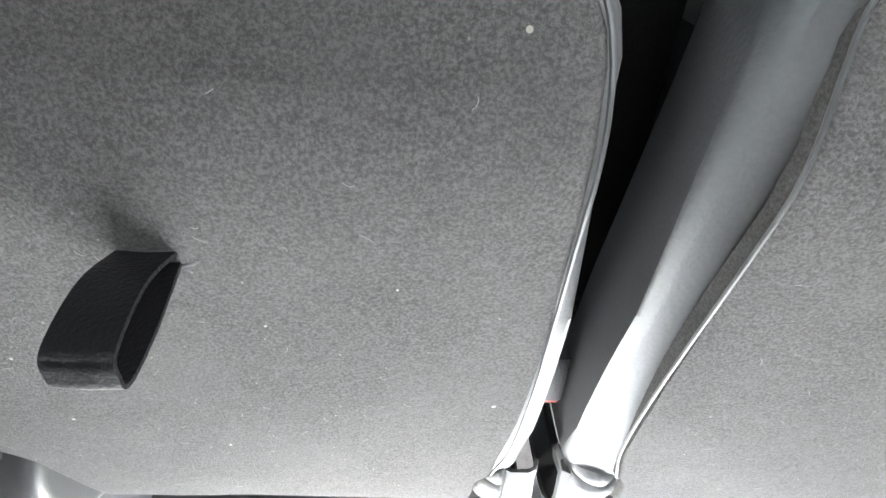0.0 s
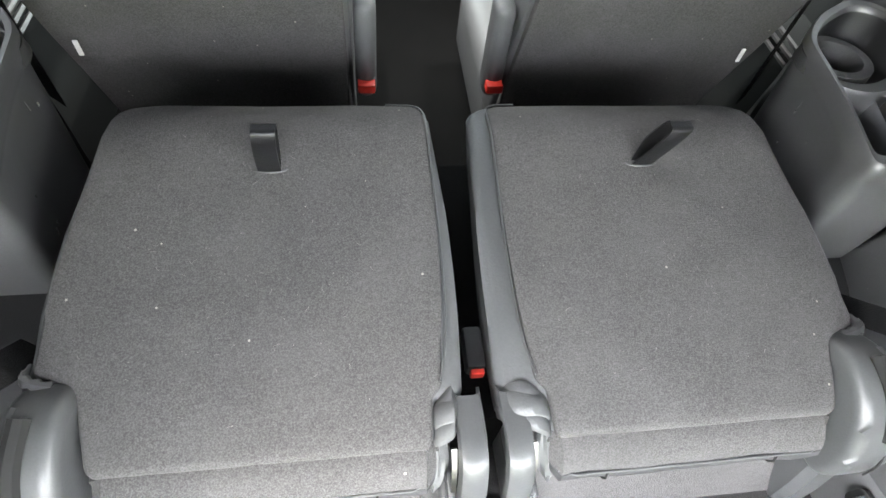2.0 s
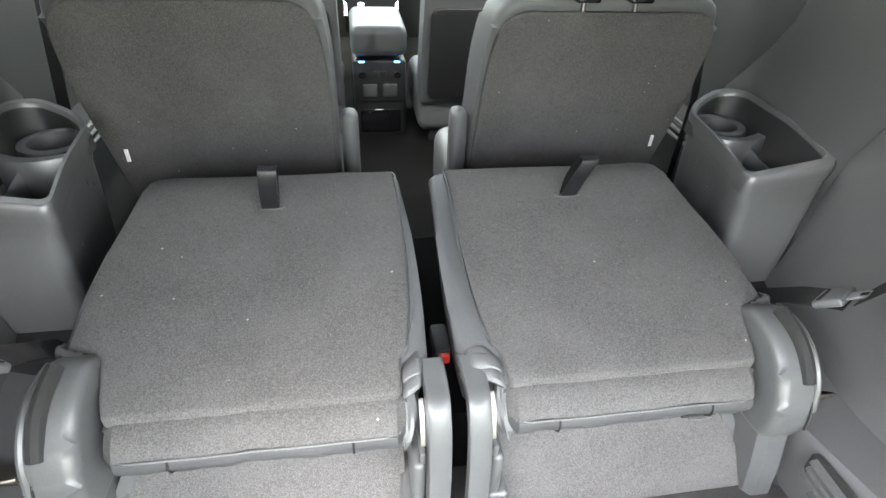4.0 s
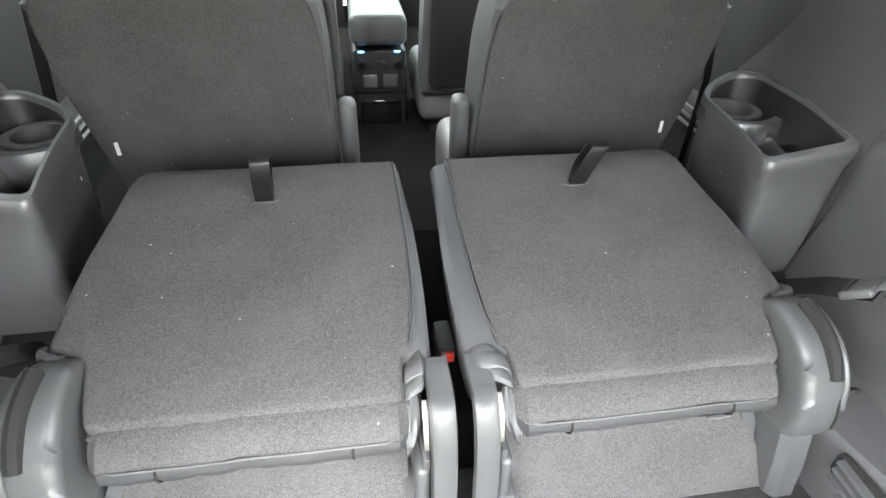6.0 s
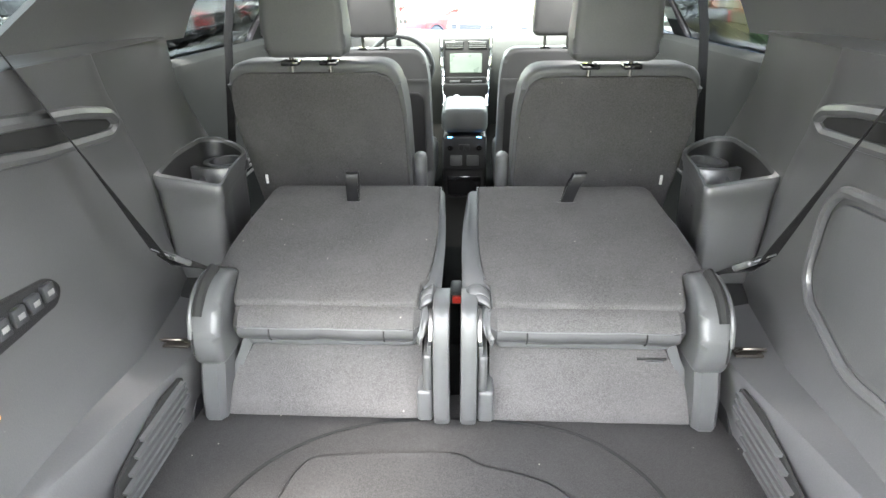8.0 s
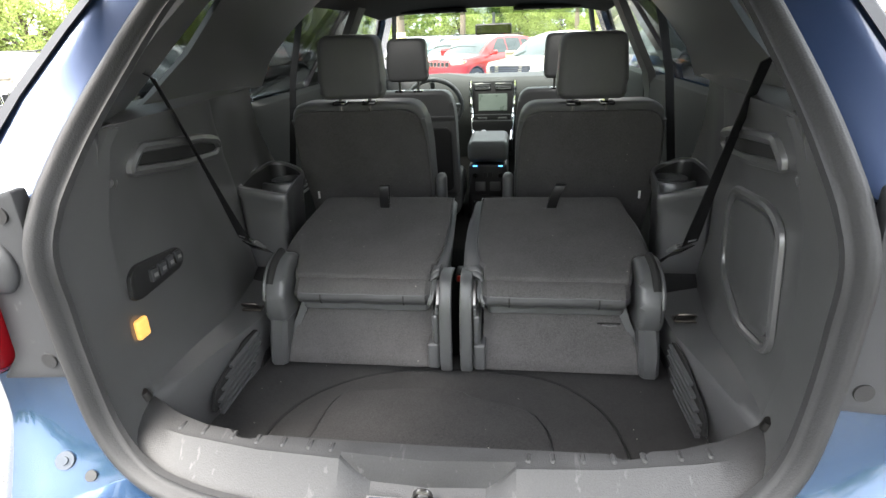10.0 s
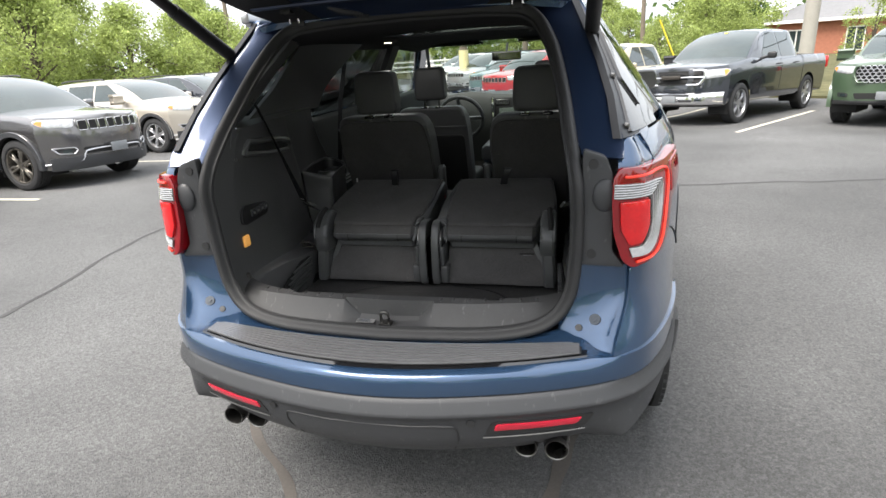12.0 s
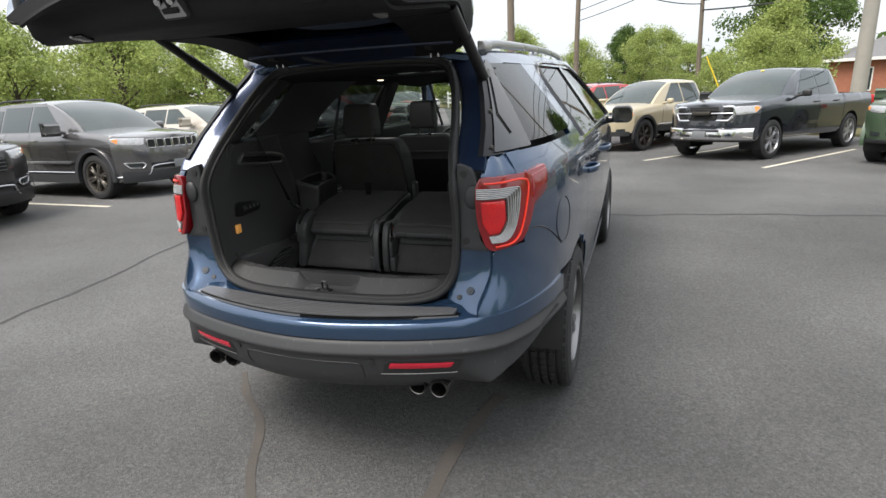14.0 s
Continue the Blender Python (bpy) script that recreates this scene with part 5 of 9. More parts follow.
# ---- cargo side trim ----
def wall_x(y, z):
    x = float(np.interp(y, [0.2, 0.28, 0.4, 0.55, 0.7, 0.85, 1.05, 1.2, 1.5], [0.588, 0.604, 0.624, 0.638, 0.648, 0.672, 0.705, 0.738, 0.765]))
    return x - float(np.interp(z, [0.84, 0.95, 1.2, 1.38], [0.02, 0.0, 0.015, 0.07]))


def ledge_z(y):
    return float(np.interp(y, [0.28, 0.5, 0.72], [0.845, 0.83, 0.805]))


def wall_end(z):
    """Where the thick cargo wall ends towards the seats."""
    return float(np.interp(z, [0.6, 1.0, 1.1, 1.18, 1.25, 1.31, 1.38], [1.02, 1.0, 0.975, 0.93, 0.868, 0.80, 0.74]))


def pillar_foot_x(y, z):
    """Smooth panel that runs from the pillar down to the side console."""
    return float(np.interp(y, [0.75, 1.05, 1.2, 1.5], [0.674, 0.708, 0.738, 0.765])) - float(np.interp(z, [1.0, 1.2, 1.372], [0.0, 0.012, 0.03]))


for s, side in SIDES:
    bm = bmesh.new()
    rows = []
    for u in np.linspace(0, 1, 24):
        y = 0.30 + 0.72 * u
        lx = float(np.interp(y, [0.28, 0.45, 0.70], [0.575, 0.552, 0.532]))
        wx = wall_x(y, 0.86)
        lz = ledge_z(y)
        row = [(s * (lx + 0.03), y, 0.62), (s * lx, y, lz - 0.02), (s * (lx + 0.006), y, lz - 0.005), (s * (lx + (wx - lx) * 0.5), y, lz), (s * (wx - 0.006), y, lz + 0.004), (s * wx, y, lz + 0.02)]
        for z in np.linspace(0.87, 1.38, 16):
            yw = 0.30 + (wall_end(z) - 0.30) * u
            row.append((s * wall_x(yw, z), yw, z))
        rows.append(row)
    # rounded front edge
    rows.append([(x + s * 0.006, y + 0.010, z) for x, y, z in rows[-1]])
    rows.append([(x + s * 0.022, y + 0.022, z) for x, y, z in rows[-2]])
    rows.append([(x + s * 0.06, y + 0.032, z) for x, y, z in rows[-3]])
    grid(bm, rows)
    trim = part("cargo_side_trim", bm, M["trim"], car, "scratched charcoal plastic cargo wall", 45)
    thicken(trim, 0.006)
    # curved trim from the seal to the wall
    bm = bmesh.new()
    rows = []
    for z in np.linspace(0.79, 1.375, 22):
        xs = float(np.interp(z, [0.775, 0.81, 0.875, 0.97, 1.1, 1.23, 1.345, 1.4], [0.47, 0.53, 0.575, 0.592, 0.598, 0.592, 0.572, 0.56])) - 0.014
        y0 = float(np.interp(z, [0.775, 0.81, 0.875, 0.97, 1.23, 1.345, 1.4], [0.135, 0.155, 0.168, 0.172, 0.172, 0.245, 0.30])) + 0.014
        y1 = max(0.33, y0 + 0.07)
        rows.append([(s * (xs + (wall_x(y1, z) - xs) * t ** 0.75), y0 + (y1 - y0) * t, z) for t in np.linspace(0, 1, 8)])
    grid(bm, rows)
    thicken(part("opening_side_trim", bm, M["trim"], car, "curved charcoal trim beside the seal"), 0.005)
    # flat near-black panel behind the slats, the vent's shade put into colour
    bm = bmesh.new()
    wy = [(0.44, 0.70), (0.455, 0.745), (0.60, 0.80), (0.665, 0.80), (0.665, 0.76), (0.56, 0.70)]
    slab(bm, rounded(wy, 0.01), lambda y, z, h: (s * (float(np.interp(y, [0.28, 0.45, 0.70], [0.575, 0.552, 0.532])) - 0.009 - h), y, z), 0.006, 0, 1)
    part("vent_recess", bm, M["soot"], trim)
    # slatted vent low in the wall
    for k in range(6):
        bm = bmesh.new()
        z = 0.704 + 0.0155 * k
        pts = [(s * (float(np.interp(y, [0.28, 0.45, 0.70], [0.575, 0.552, 0.532])) - 0.016), y, z + 0.12 * (y - 0.56)) for y in np.linspace(0.455 + 0.022 * max(0, k - 2), 0.655 - 0.02 * max(0, 3 - k), 5)]
        sweep(bm, pts, flat_section(0.010, 0.007))
        part("vent_slat", bm, M["trimlight"], trim)
    # tie-down hook at the seat and bolt near the sill
    bm = bmesh.new()
    sweep(bm, smooth_line([(s * 0.555, 0.76, 0.81), (s * 0.555, 0.735, 0.834), (s * 0.595, 0.732, 0.836), (s * 0.598, 0.76, 0.81)], 4), ring(0.0028, 6))
    box(bm, min(s * 0.55, s * 0.605), max(s * 0.55, s * 0.605), 0.745, 0.775, 0.806, 0.812, 0.002)
    part("tie_down_loop", bm, M["darkalloy"], trim, "steel tie-down loop")
    bm = bmesh.new()
    cyl(bm, (s * 0.582, 0.297, 0.85), (s * 0.582, 0.292, 0.868), 0.012, 0.009, 12)
    part("tie_down_bolt", bm, M["steel"], trim)
    bm = bmesh.new()
    cyl(bm, (s * 0.606, 0.362, 1.278), (s * 0.590, 0.348, 1.278), 0.023, 0.019, 18)
    cyl(bm, (s * 0.592, 0.35, 1.278), (s * 0.574, 0.336, 1.28), 0.009, 0.009, 10)
    part("bag_hook", bm, M["black"], trim, "round black bag hook")
    # trim band behind the rear seat: joins cargo wall, console and door
    bm = bmesh.new()
    rows = []
    for z in np.linspace(0.6, 1.38, 14):
        yb = float(np.interp(z, [0.6, 1.06, 1.12, 1.18, 1.25, 1.3, 1.38], [1.5, 1.45, 1.385, 1.325, 1.265, 1.235, 1.218]))
        rows.append([(s * pillar_foot_x(y, z), y, z) for y in np.linspace(wall_end(z) + 0.012, yb, 10)] + [(s * (pillar_foot_x(yb, z) + 0.06), yb + 0.012, z)])
    grid(bm, rows)
    thicken(part("wheelhouse_trim", bm, M["trim"], car), 0.006)
    # D-pillar trim: between the opening and the side window
    bm = bmesh.new()
    rows = []
    for z in np.linspace(1.375, 1.66, 10):
        t = (z - 1.375) / 0.285
        yr = 0.18 + (z - 1.27) * 1.02 + 0.03
        yf = float(np.interp(z, [1.375, 1.45, 1.51, 1.60, 1.66], [0.50, 0.59, 0.655, 0.765, 0.86]))
        x0 = float(np.interp(t, [0, 0.5, 1], [0.572, 0.535, 0.45]))
        xf = float(np.interp(t, [0, 1], [0.655, 0.53]))
        rows.append([(s * (x0 + 0.02), yr, z), (s * x0, yr + 0.02, z)] + [(s * (x0 + (xf - x0) * u), yr + 0.02 + (yf - yr - 0.02) * u, z) for u in np.linspace(0.2, 1, 6)] + [(s * (xf + 0.05), yf + 0.01, z)])
    grid(bm, rows)
    thicken(part("d_pillar_trim", bm, M["trim"], car, "charcoal pillar trim"), 0.006)
    # C-pillar trim: broad slanted cover between side window and rear door
    bm = bmesh.new()
    rows = []
    for z in np.linspace(1.372, 1.672, 12):
        ya = float(np.interp(z, [1.372, 1.385, 1.455, 1.483, 1.595, 1.672], [0.60, 0.625, 0.745, 0.78, 0.865, 0.93]))
        yb = float(np.interp(z, [1.372, 1.43, 1.485, 1.55, 1.61, 1.672], [1.22, 1.26, 1.31, 1.40, 1.51, 1.63]))
        xo = float(np.interp(z, [1.372, 1.45, 1.67], [0.672, 0.655, 0.545]))
        rows.append([(s * (xo + 0.10), ya + 0.18, z), (s * (xo + 0.012), ya + 0.006, z)] + [(s * (xo - 0.010 * math.sin(math.pi * u)), ya + (yb - ya) * u, z) for u in np.linspace(0, 1, 9)] + [(s * (xo + 0.08), yb + 0.012, z)])
    grid(bm, rows)
    thicken(part("c_pillar_trim", bm, M["trim"], car, "charcoal pillar trim"), 0.006)
    # sill strip under the side window and rail above it
    bm = bmesh.new()
    grid(bm, [[(s * (wall_x(y, 1.38)), y, 1.38), (s * (wall_x(y, 1.38) + 0.05), y, 1.388), (s * (side_x(y, 1.38) - 0.012), y, 1.375)] for y in np.linspace(0.36, 1.1, 10)])
    part("window_ledge", bm, M["trim"], car)
    # B pillar and door inner panels
    bm = bmesh.new()
    grid(bm, [[(s * (x + 0.03), 2.28, z), (s * x, 2.30, z), (s * x, 2.44, z), (s * (x + 0.03), 2.46, z)] for x, z in ((0.80, 0.5), (0.80, 1.2), (0.78, 1.3), (0.60, 1.66))])
    thicken(part("b_pillar_trim", bm, M["dashtrim"], car), 0.006)
    bm = bmesh.new()
    grid(bm, [[(s * (x + 0.0), y0, z0), (s * x, y0 + 0.07, z0 - 0.01), (s * (x + 0.03), y0 + 0.09, z0)] for x, y0, z0 in ((0.56, 2.93, 1.665), (0.66, 3.35, 1.44), (0.75, 3.78, 1.2))])
    thicken(part("a_pillar_trim", bm, M["dashtrim"], car), 0.006)
    for y0, y1 in ((1.18, 2.31), (2.43, 3.7)):
        bm = bmesh.new()
        rows = []
        for y in np.linspace(y0, y1, 8):
            rows.append([(s * x, y, z) for x, z in ((0.80, 0.45), (0.78, 0.7), (0.77, 0.86), (0.735, 0.88), (0.735, 0.92), (0.79, 0.96), (0.795, 1.15), (0.795, 1.255), (0.805, 1.278), (0.825, 1.29), (0.85, 1.292))])
        grid(bm, rows)
        dp = part("door_inner_panel", bm, M["doorvinyl"], car, "grey-black door panel with armrest", 30)
        thicken(dp, 0.01)
        bm = bmesh.new()
        box(bm, min(s * 0.775, s * 0.80), max(s * 0.775, s * 0.80), y1 - 0.42, y1 - 0.30, 1.08, 1.13, 0.008)
        part("inner_door_handle", bm, M["chrome"], dp, "chrome inner door handle")
        for k in range(3):
            bm = bmesh.new()
            sweep(bm, [(s * 0.728, y0 + 0.12, 0.905 + 0.02 * k), (s * 0.728, y1 - 0.3, 0.915 + 0.02 * k)], ring(0.005, 5))
            part("armrest_strip", bm, M["trim"], dp)

# right wall: loudspeaker cover; left wall: seat switches, orange handle, shelf pocket
bm = bmesh.new()
spk = rounded([(0.415, 0.925), (0.43, 1.165), (0.50, 1.185), (0.715, 1.165), (0.755, 1.12), (0.77, 0.985), (0.74, 0.945), (0.56, 0.90)], 0.035)
sweep(bm, [(wall_x(y, z) - 0.004, y, z) for y, z in spk], ring(0.010, 8), True, up=(1, 0, 0))
sp = part("speaker_cover_rim", bm, M["trim"], car, "raised rim of the loudspeaker cover")
bm = bmesh.new()
slab(bm, [(0.59 + (y - 0.59) * 0.87, 1.045 + (z - 1.045) * 0.86) for y, z in spk], lambda y, z, h: (wall_x(y, z) - 0.008 - h, y, z), 0.012, 0.003, 2, 3)
part("speaker_grille", bm, M["trim"], sp, "fine mesh loudspeaker cover")
bm = bmesh.new()
slab(bm, rounded([(0.355, 1.035), (0.358, 1.085), (0.39, 1.098), (0.56, 1.072), (0.578, 1.045), (0.56, 1.022), (0.39, 1.022)], 0.015), lambda y, z, h: (-(wall_x(y, z) - 0.010 - h), y, z), 0.02, 0.004, 2, 1)
sw = part("seat_switch_panel", bm, M["black"], car, "black panel with four seat-fold switches")
for k in range(4):
    bm = bmesh.new()
    y = 0.435 + 0.034 * k
    x = -(wall_x(y, 1.055) - 0.014)
    box(bm, x - 0.004, x + 0.006, y - 0.012, y + 0.012, 1.044, 1.072, 0.003)
    b = part("seat_switch", bm, M["cladding"], sw)
    bm = bmesh.new()
    box(bm, x + 0.0064, x + 0.0072, y - 0.006, y + 0.006, 1.054, 1.062)
    part("switch_icon", bm, M["print_"], b, "white printed symbol")
bm = bmesh.new()
x = -(wall_x(0.368, 0.967) - 0.004)
box(bm, x - 0.004, x + 0.010, 0.350, 0.386, 0.946, 0.990, 0.008, 3)
part("emergency_handle", bm, M["orange"], car, "small glowing orange cargo handle")
for s in (1, -1):
    bm = bmesh.new()
    pk = rounded([(0.40, 1.285), (0.43, 1.325), (0.69, 1.297), (0.80, 1.275), (0.832, 1.254), (0.81, 1.235), (0.60, 1.255)], 0.015)
    sweep(bm, [(s * (wall_x(y, z) - 0.003), y, z) for y, z in pk], ring(0.011, 8), True, up=(1, 0, 0))
    pr = part("shelf_pocket_rim", bm, M["trim"], car, "rim of the shelf pocket in the wall")
    # near-black sheet inside the rim paints the shade of a deep pocket
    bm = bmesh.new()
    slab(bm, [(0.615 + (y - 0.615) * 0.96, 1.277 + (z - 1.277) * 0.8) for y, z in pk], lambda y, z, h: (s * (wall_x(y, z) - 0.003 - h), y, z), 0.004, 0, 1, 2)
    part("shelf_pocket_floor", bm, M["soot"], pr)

# side consoles with cup holders
TRAY = [(0.545, 1.012), (0.573, 1.15), (0.588, 1.295), (0.63, 1.345), (0.70, 1.378), (0.738, 1.34), (0.733, 1.16), (0.712, 1.05), (0.70, 1.004)]


def tray_z(x):
    """The tray's rim rises towards the wall."""
    return 1.072 + 0.19 * (x - 0.59)


def side_console(s):
    con = thing("side_console", "charcoal plastic side console with cup holder beside the rear seat", "console", "side consoles")
    out = rounded(TRAY, [0.02, 0.06, 0.03, 0.03, 0.03, 0.03, 0.05, 0.03, 0.02], 5)
    cx, cy = 0.652, 1.195

    def ring_at(k, z, drop=None):
        return [(s * (cx + (x - cx) * k), cy + (y - cy) * k, tray_z(x) - z) for x, y in out]
    # body: an overhanging rim, a soft step below it, then sides that run down to the floor
    rows = []
    for z, inn in ((0.50, 0.030), (0.80, 0.020), (0.95, 0.012), (1.0, 0.010)):
        rows.append([(s * (x + inn * (x < 0.63)), y + inn * (y < 1.1) + 0.012 * math.sin(math.pi * min(1, max(0, (x - 0.545) / 0.127))) * -(y < 1.03), z) for x, y in out])
    rows += [ring_at(0.97, 0.042), ring_at(0.985, 0.036), ring_at(0.985, 0.033), ring_at(1.0, 0.028), ring_at(1.008, 0.012), ring_at(1.0, 0.003), ring_at(0.985, 0.0), ring_at(0.90, 0.0), ring_at(0.885, 0.003), ring_at(0.875, 0.01)]
    bm = bmesh.new()
    grid(bm, rows, True)
    part("console_body", bm, M["trim"], con, deg=35)
    bm = bmesh.new()
    vs = grid(bm, [ring_at(0.876, 0.009), ring_at(0.86, 0.04), ring_at(0.82, 0.085), ring_at(0.74, 0.095)], True)
    bm.faces.new(vs[-1])
    part("tray_lining", bm, M["black"], con, "dark lining of the tray")
    # cup well with its flat surround at the far end, and a low cross wall
    bm = bmesh.new()
    lathe(bm, [(0.985, 0.001), (0.985, 0.033), (1.04, 0.038), (1.052, 0.042), (1.054, 0.046), (1.052, 0.058), (1.03, 0.060)], (s * 0.642, 1.268, 0), "z", 28)
    part("cup_holder", bm, M["sill"], con, "round cup holder")
    bm = bmesh.new()
    rows = []
    for t in np.linspace(0, 1, 9):
        x = 0.59 + 0.115 * t
        y = 1.195 - 0.02 * math.sin(math.pi * t)
        rows.append([(s * x, y - 0.006, 0.985), (s * x, y - 0.003, 1.05), (s * x, y, 1.055), (s * x, y + 0.022, 1.053), (s * x, y + 0.026, 0.985)])
    grid(bm, rows)
    part("tray_divider", bm, M["trim"], con, "curved cross wall of the tray")
    bm = bmesh.new()
    rows = [[(s * (0.665 + 0.012 * u), 1.05 + 0.13 * t, 0.985 + 0.055 * (1 - u * u) * (0.5 + 0.5 * t)) for u in (-1, -0.5, 0, 0.5, 1)] for t in np.linspace(0, 1, 4)]
    grid(bm, rows)
    part("tray_rib", bm, M["trim"], con)
    # scratches and a chip in the grain
    rng = random.Random(5 + s)
    for k in range(5):
        bm = bmesh.new()
        y, z = 1.06 + 0.2 * rng.random(), 0.86 + 0.14 * rng.random()
        x = float(np.interp(y, [1.012, 1.15, 1.295], [0.556, 0.584, 0.599])) - 0.0012
        d = 0.003 + 0.004 * rng.random()
        box(bm, min(s * x, s * (x - 0.0008)), max(s * x, s * (x - 0.0008)), y, y + d * 0.5, z, z + d)
        part("scuff_mark", bm, M["print_"], con)


for s, side in SIDES:
    side_console(s)


# ---- third-row seats, folded flat ----
def seat_z(y):
    z = 0.925 + 0.207 * (y - 0.735)
    return z - 0.045 * max(0, (y - 1.13) / 0.1) ** 1.8


def third_row_seat(s):
    seat = thing("third_row_seat", "folded third-row seat, charcoal carpet backrest lying flat", "car seat", "third-row seats")
    g = 0.026 if s < 0 else 0.008
    rim = rounded([(g + 0.004, 0.79), (g, 0.95), (g + 0.014, 1.238), (0.470, 1.238), (0.500, 0.96), (0.508, 0.838), (0.458, 0.822), (0.436, 0.742), (0.066, 0.742), (0.064, 0.79)],
                  [0.02, 0.1, 0.05, 0.06, 0.05, 0.012, 0.02, 0.02, 0.015, 0.02], 5)
    face = rounded([(0.056, 0.80), (0.044, 0.95), (0.048, 1.222), (0.462, 1.228), (0.492, 0.96), (0.501, 0.843), (0.452, 0.826), (0.430, 0.735), (0.072, 0.735), (0.068, 0.79)],
                   [0.02, 0.1, 0.035, 0.055, 0.05, 0.010, 0.02, 0.012, 0.012, 0.02], 5)

    def puff(a, b):
        e = min(1, (b - 0.73) / 0.06, (1.24 - b) / 0.07, (a - 0.04) / 0.05, (0.50 - a) / 0.05)
        return 0.007 * max(0, e) ** 0.5 + 0.003 * noise.noise((a * 9, b * 7, s)) + 0.0012 * noise.noise((a * 31, b * 27, s * 3))
    bm = bmesh.new()
    slab(bm, face, lambda a, b, h: (s * a, b, seat_z(b) + puff(a, b) + h), 0.018, 0.006, 3, 4)
    part("carpet_back_panel", bm, M["carpet"], seat, "charcoal carpet back panel with pale rubbed corners")
    # short pale fibres caught in the pile
    rng = random.Random(31 + s)
    bm = bmesh.new()
    for k in range(130):
        a, b = rng.gauss(0.27, 0.11), rng.gauss(0.95, 0.13)
        if not (0.075 < a < 0.455 and 0.77 < b < 1.2):
            continue
        w, bend, ln = rng.uniform(0, math.pi), rng.uniform(-0.9, 0.9), rng.choice((0.0012, 0.002, 0.004, 0.006, 0.008))
        half = 0.00022 if ln > 0.002 else 0.0005
        row = []
        for t in (0, 0.33, 0.67, 1):
            th = w + bend * (t - 0.5)
            x, y = a + ln * (t - 0.5) * math.cos(th), b + ln * (t - 0.5) * math.sin(th)
            row.append([(s * (x - half * math.sin(th)), y + half * math.cos(th), seat_z(y) + puff(x, y) + 0.0011), (s * (x + half * math.sin(th)), y - half * math.cos(th), seat_z(y) + puff(x, y) + 0.0011)])
        grid(bm, row)
    tagged(part("lint", bm, M["lint"], seat, "pale lint on the carpet"), kind="stuff")
    bm = bmesh.new()
    slab(bm, rim, lambda a, b, h: (s * (a + (0.012 if a < 0.2 else -0.012) * (h < -0.06)), b, seat_z(b) - 0.004 - 0.25 * max(0, 0.05 - a) + h), 0.105, 0.018, 4)
    part("seatback_cover", bm, M["leather"], seat, "black leather backrest edge")
    # seam along the inner edge of the carpet
    bm = bmesh.new()
    pts = [(s * x, y, seat_z(y) + 0.0025) for x, y in smooth_line([(0.057, 0.805), (0.046, 0.86), (0.0425, 0.96), (0.045, 1.10), (0.047, 1.19), (0.062, 1.224), (0.10, 1.232)], 6)]
    sweep(bm, pts, ring(0.0014, 6))
    part("seam_welt", bm, M["trimlight"], seat, "thin grey seam")
    # rear roll of the backrest: carpet strip, pale crease, leather band
    sections = (("carpet_roll", "carpet", [(0.80, 0.922), (0.752, 0.9215), (0.735, 0.919), (0.722, 0.913), (0.712, 0.905), (0.705, 0.896), (0.7015, 0.888), (0.72, 0.880)]),
                ("leather_band", "band", [(0.715, 0.889), (0.7005, 0.887), (0.697, 0.878), (0.699, 0.868), (0.707, 0.859), (0.725, 0.852), (0.78, 0.850)]))
    for nm, mt, sec in sections:
        bm = bmesh.new()
        rows = []
        for x in np.linspace(0.064, 0.432, 25):
            e = max(0.0, min(1, (x - 0.063) / 0.018, (0.433 - x) / 0.018))
            sag = 0.0022 * noise.noise((x * 14, s * 5, 1)) + 0.002 * noise.noise((x * 40, s, 4))
            rows.append([(s * x, y + (0.03 * (1 - math.sqrt(1 - (1 - e) ** 2)) + sag) * (y < 0.73), z + 0.010 * (1 - e) * (0.888 - z) / 0.03 + sag) for y, z in sec])
        vs = grid(bm, rows)
        capped(bm, vs)
        part(nm, bm, M[mt], seat)
    bm = bmesh.new()
    sweep(bm, [(s * x, 0.7000 + 0.012 * max(0, (abs(x - 0.248) - 0.15) / 0.03) ** 2, 0.8885 + 0.0018 * noise.noise((x * 14, s * 5, 1))) for x in np.linspace(0.076, 0.42, 18)], ring(0.0016, 6))
    part("crease_piping", bm, M["leather"], seat, "pale piping along the leather band")
    for x in (0.135, 0.355):
        bm = bmesh.new()
        sweep(bm, [(s * x, 0.6995, 0.887), (s * x, 0.6955, 0.877), (s * x, 0.698, 0.867), (s * x, 0.706, 0.858)], ring(0.0016, 5), up=(1, 0, 0))
        part("stitch_line", bm, M["soot"], seat)
    # bunched cover at the inner hinge: two soft folds and a hanging flap
    for k, (dy, dz, r) in enumerate(((0.0, 0.0, 0.0115), (-0.014, -0.006, 0.010), (0.015, -0.002, 0.009))):
        bm = bmesh.new()
        path = smooth_line([(s * (g + 0.004), 0.792 + dy, 0.905 + dz), (s * (g + 0.016), 0.778 + dy, 0.926 + dz), (s * 0.048, 0.772 + dy, 0.932 + dz), (s * 0.066, 0.770 + dy - 0.004 * k, 0.922 + dz), (s * 0.072, 0.765 + dy, 0.905 + dz)], 6)
        rows = []
        for i, p in enumerate(path):
            t = i / (len(path) - 1)
            rr = r * (0.55 + 0.6 * math.sin(math.pi * t) + 0.12 * math.sin(9 * t + 2 * k))
            rows.append([(p[0], p[1] + 1.3 * rr * math.cos(w), p[2] + rr * 0.8 * math.sin(w)) for w in np.linspace(0, 2 * math.pi, 11)[:-1]])
        capped(bm, grid(bm, rows, True))
        part("gathered_fabric", bm, M["leather"], seat, "bunched black leather cover")
    bm = bmesh.new()
    rows = []
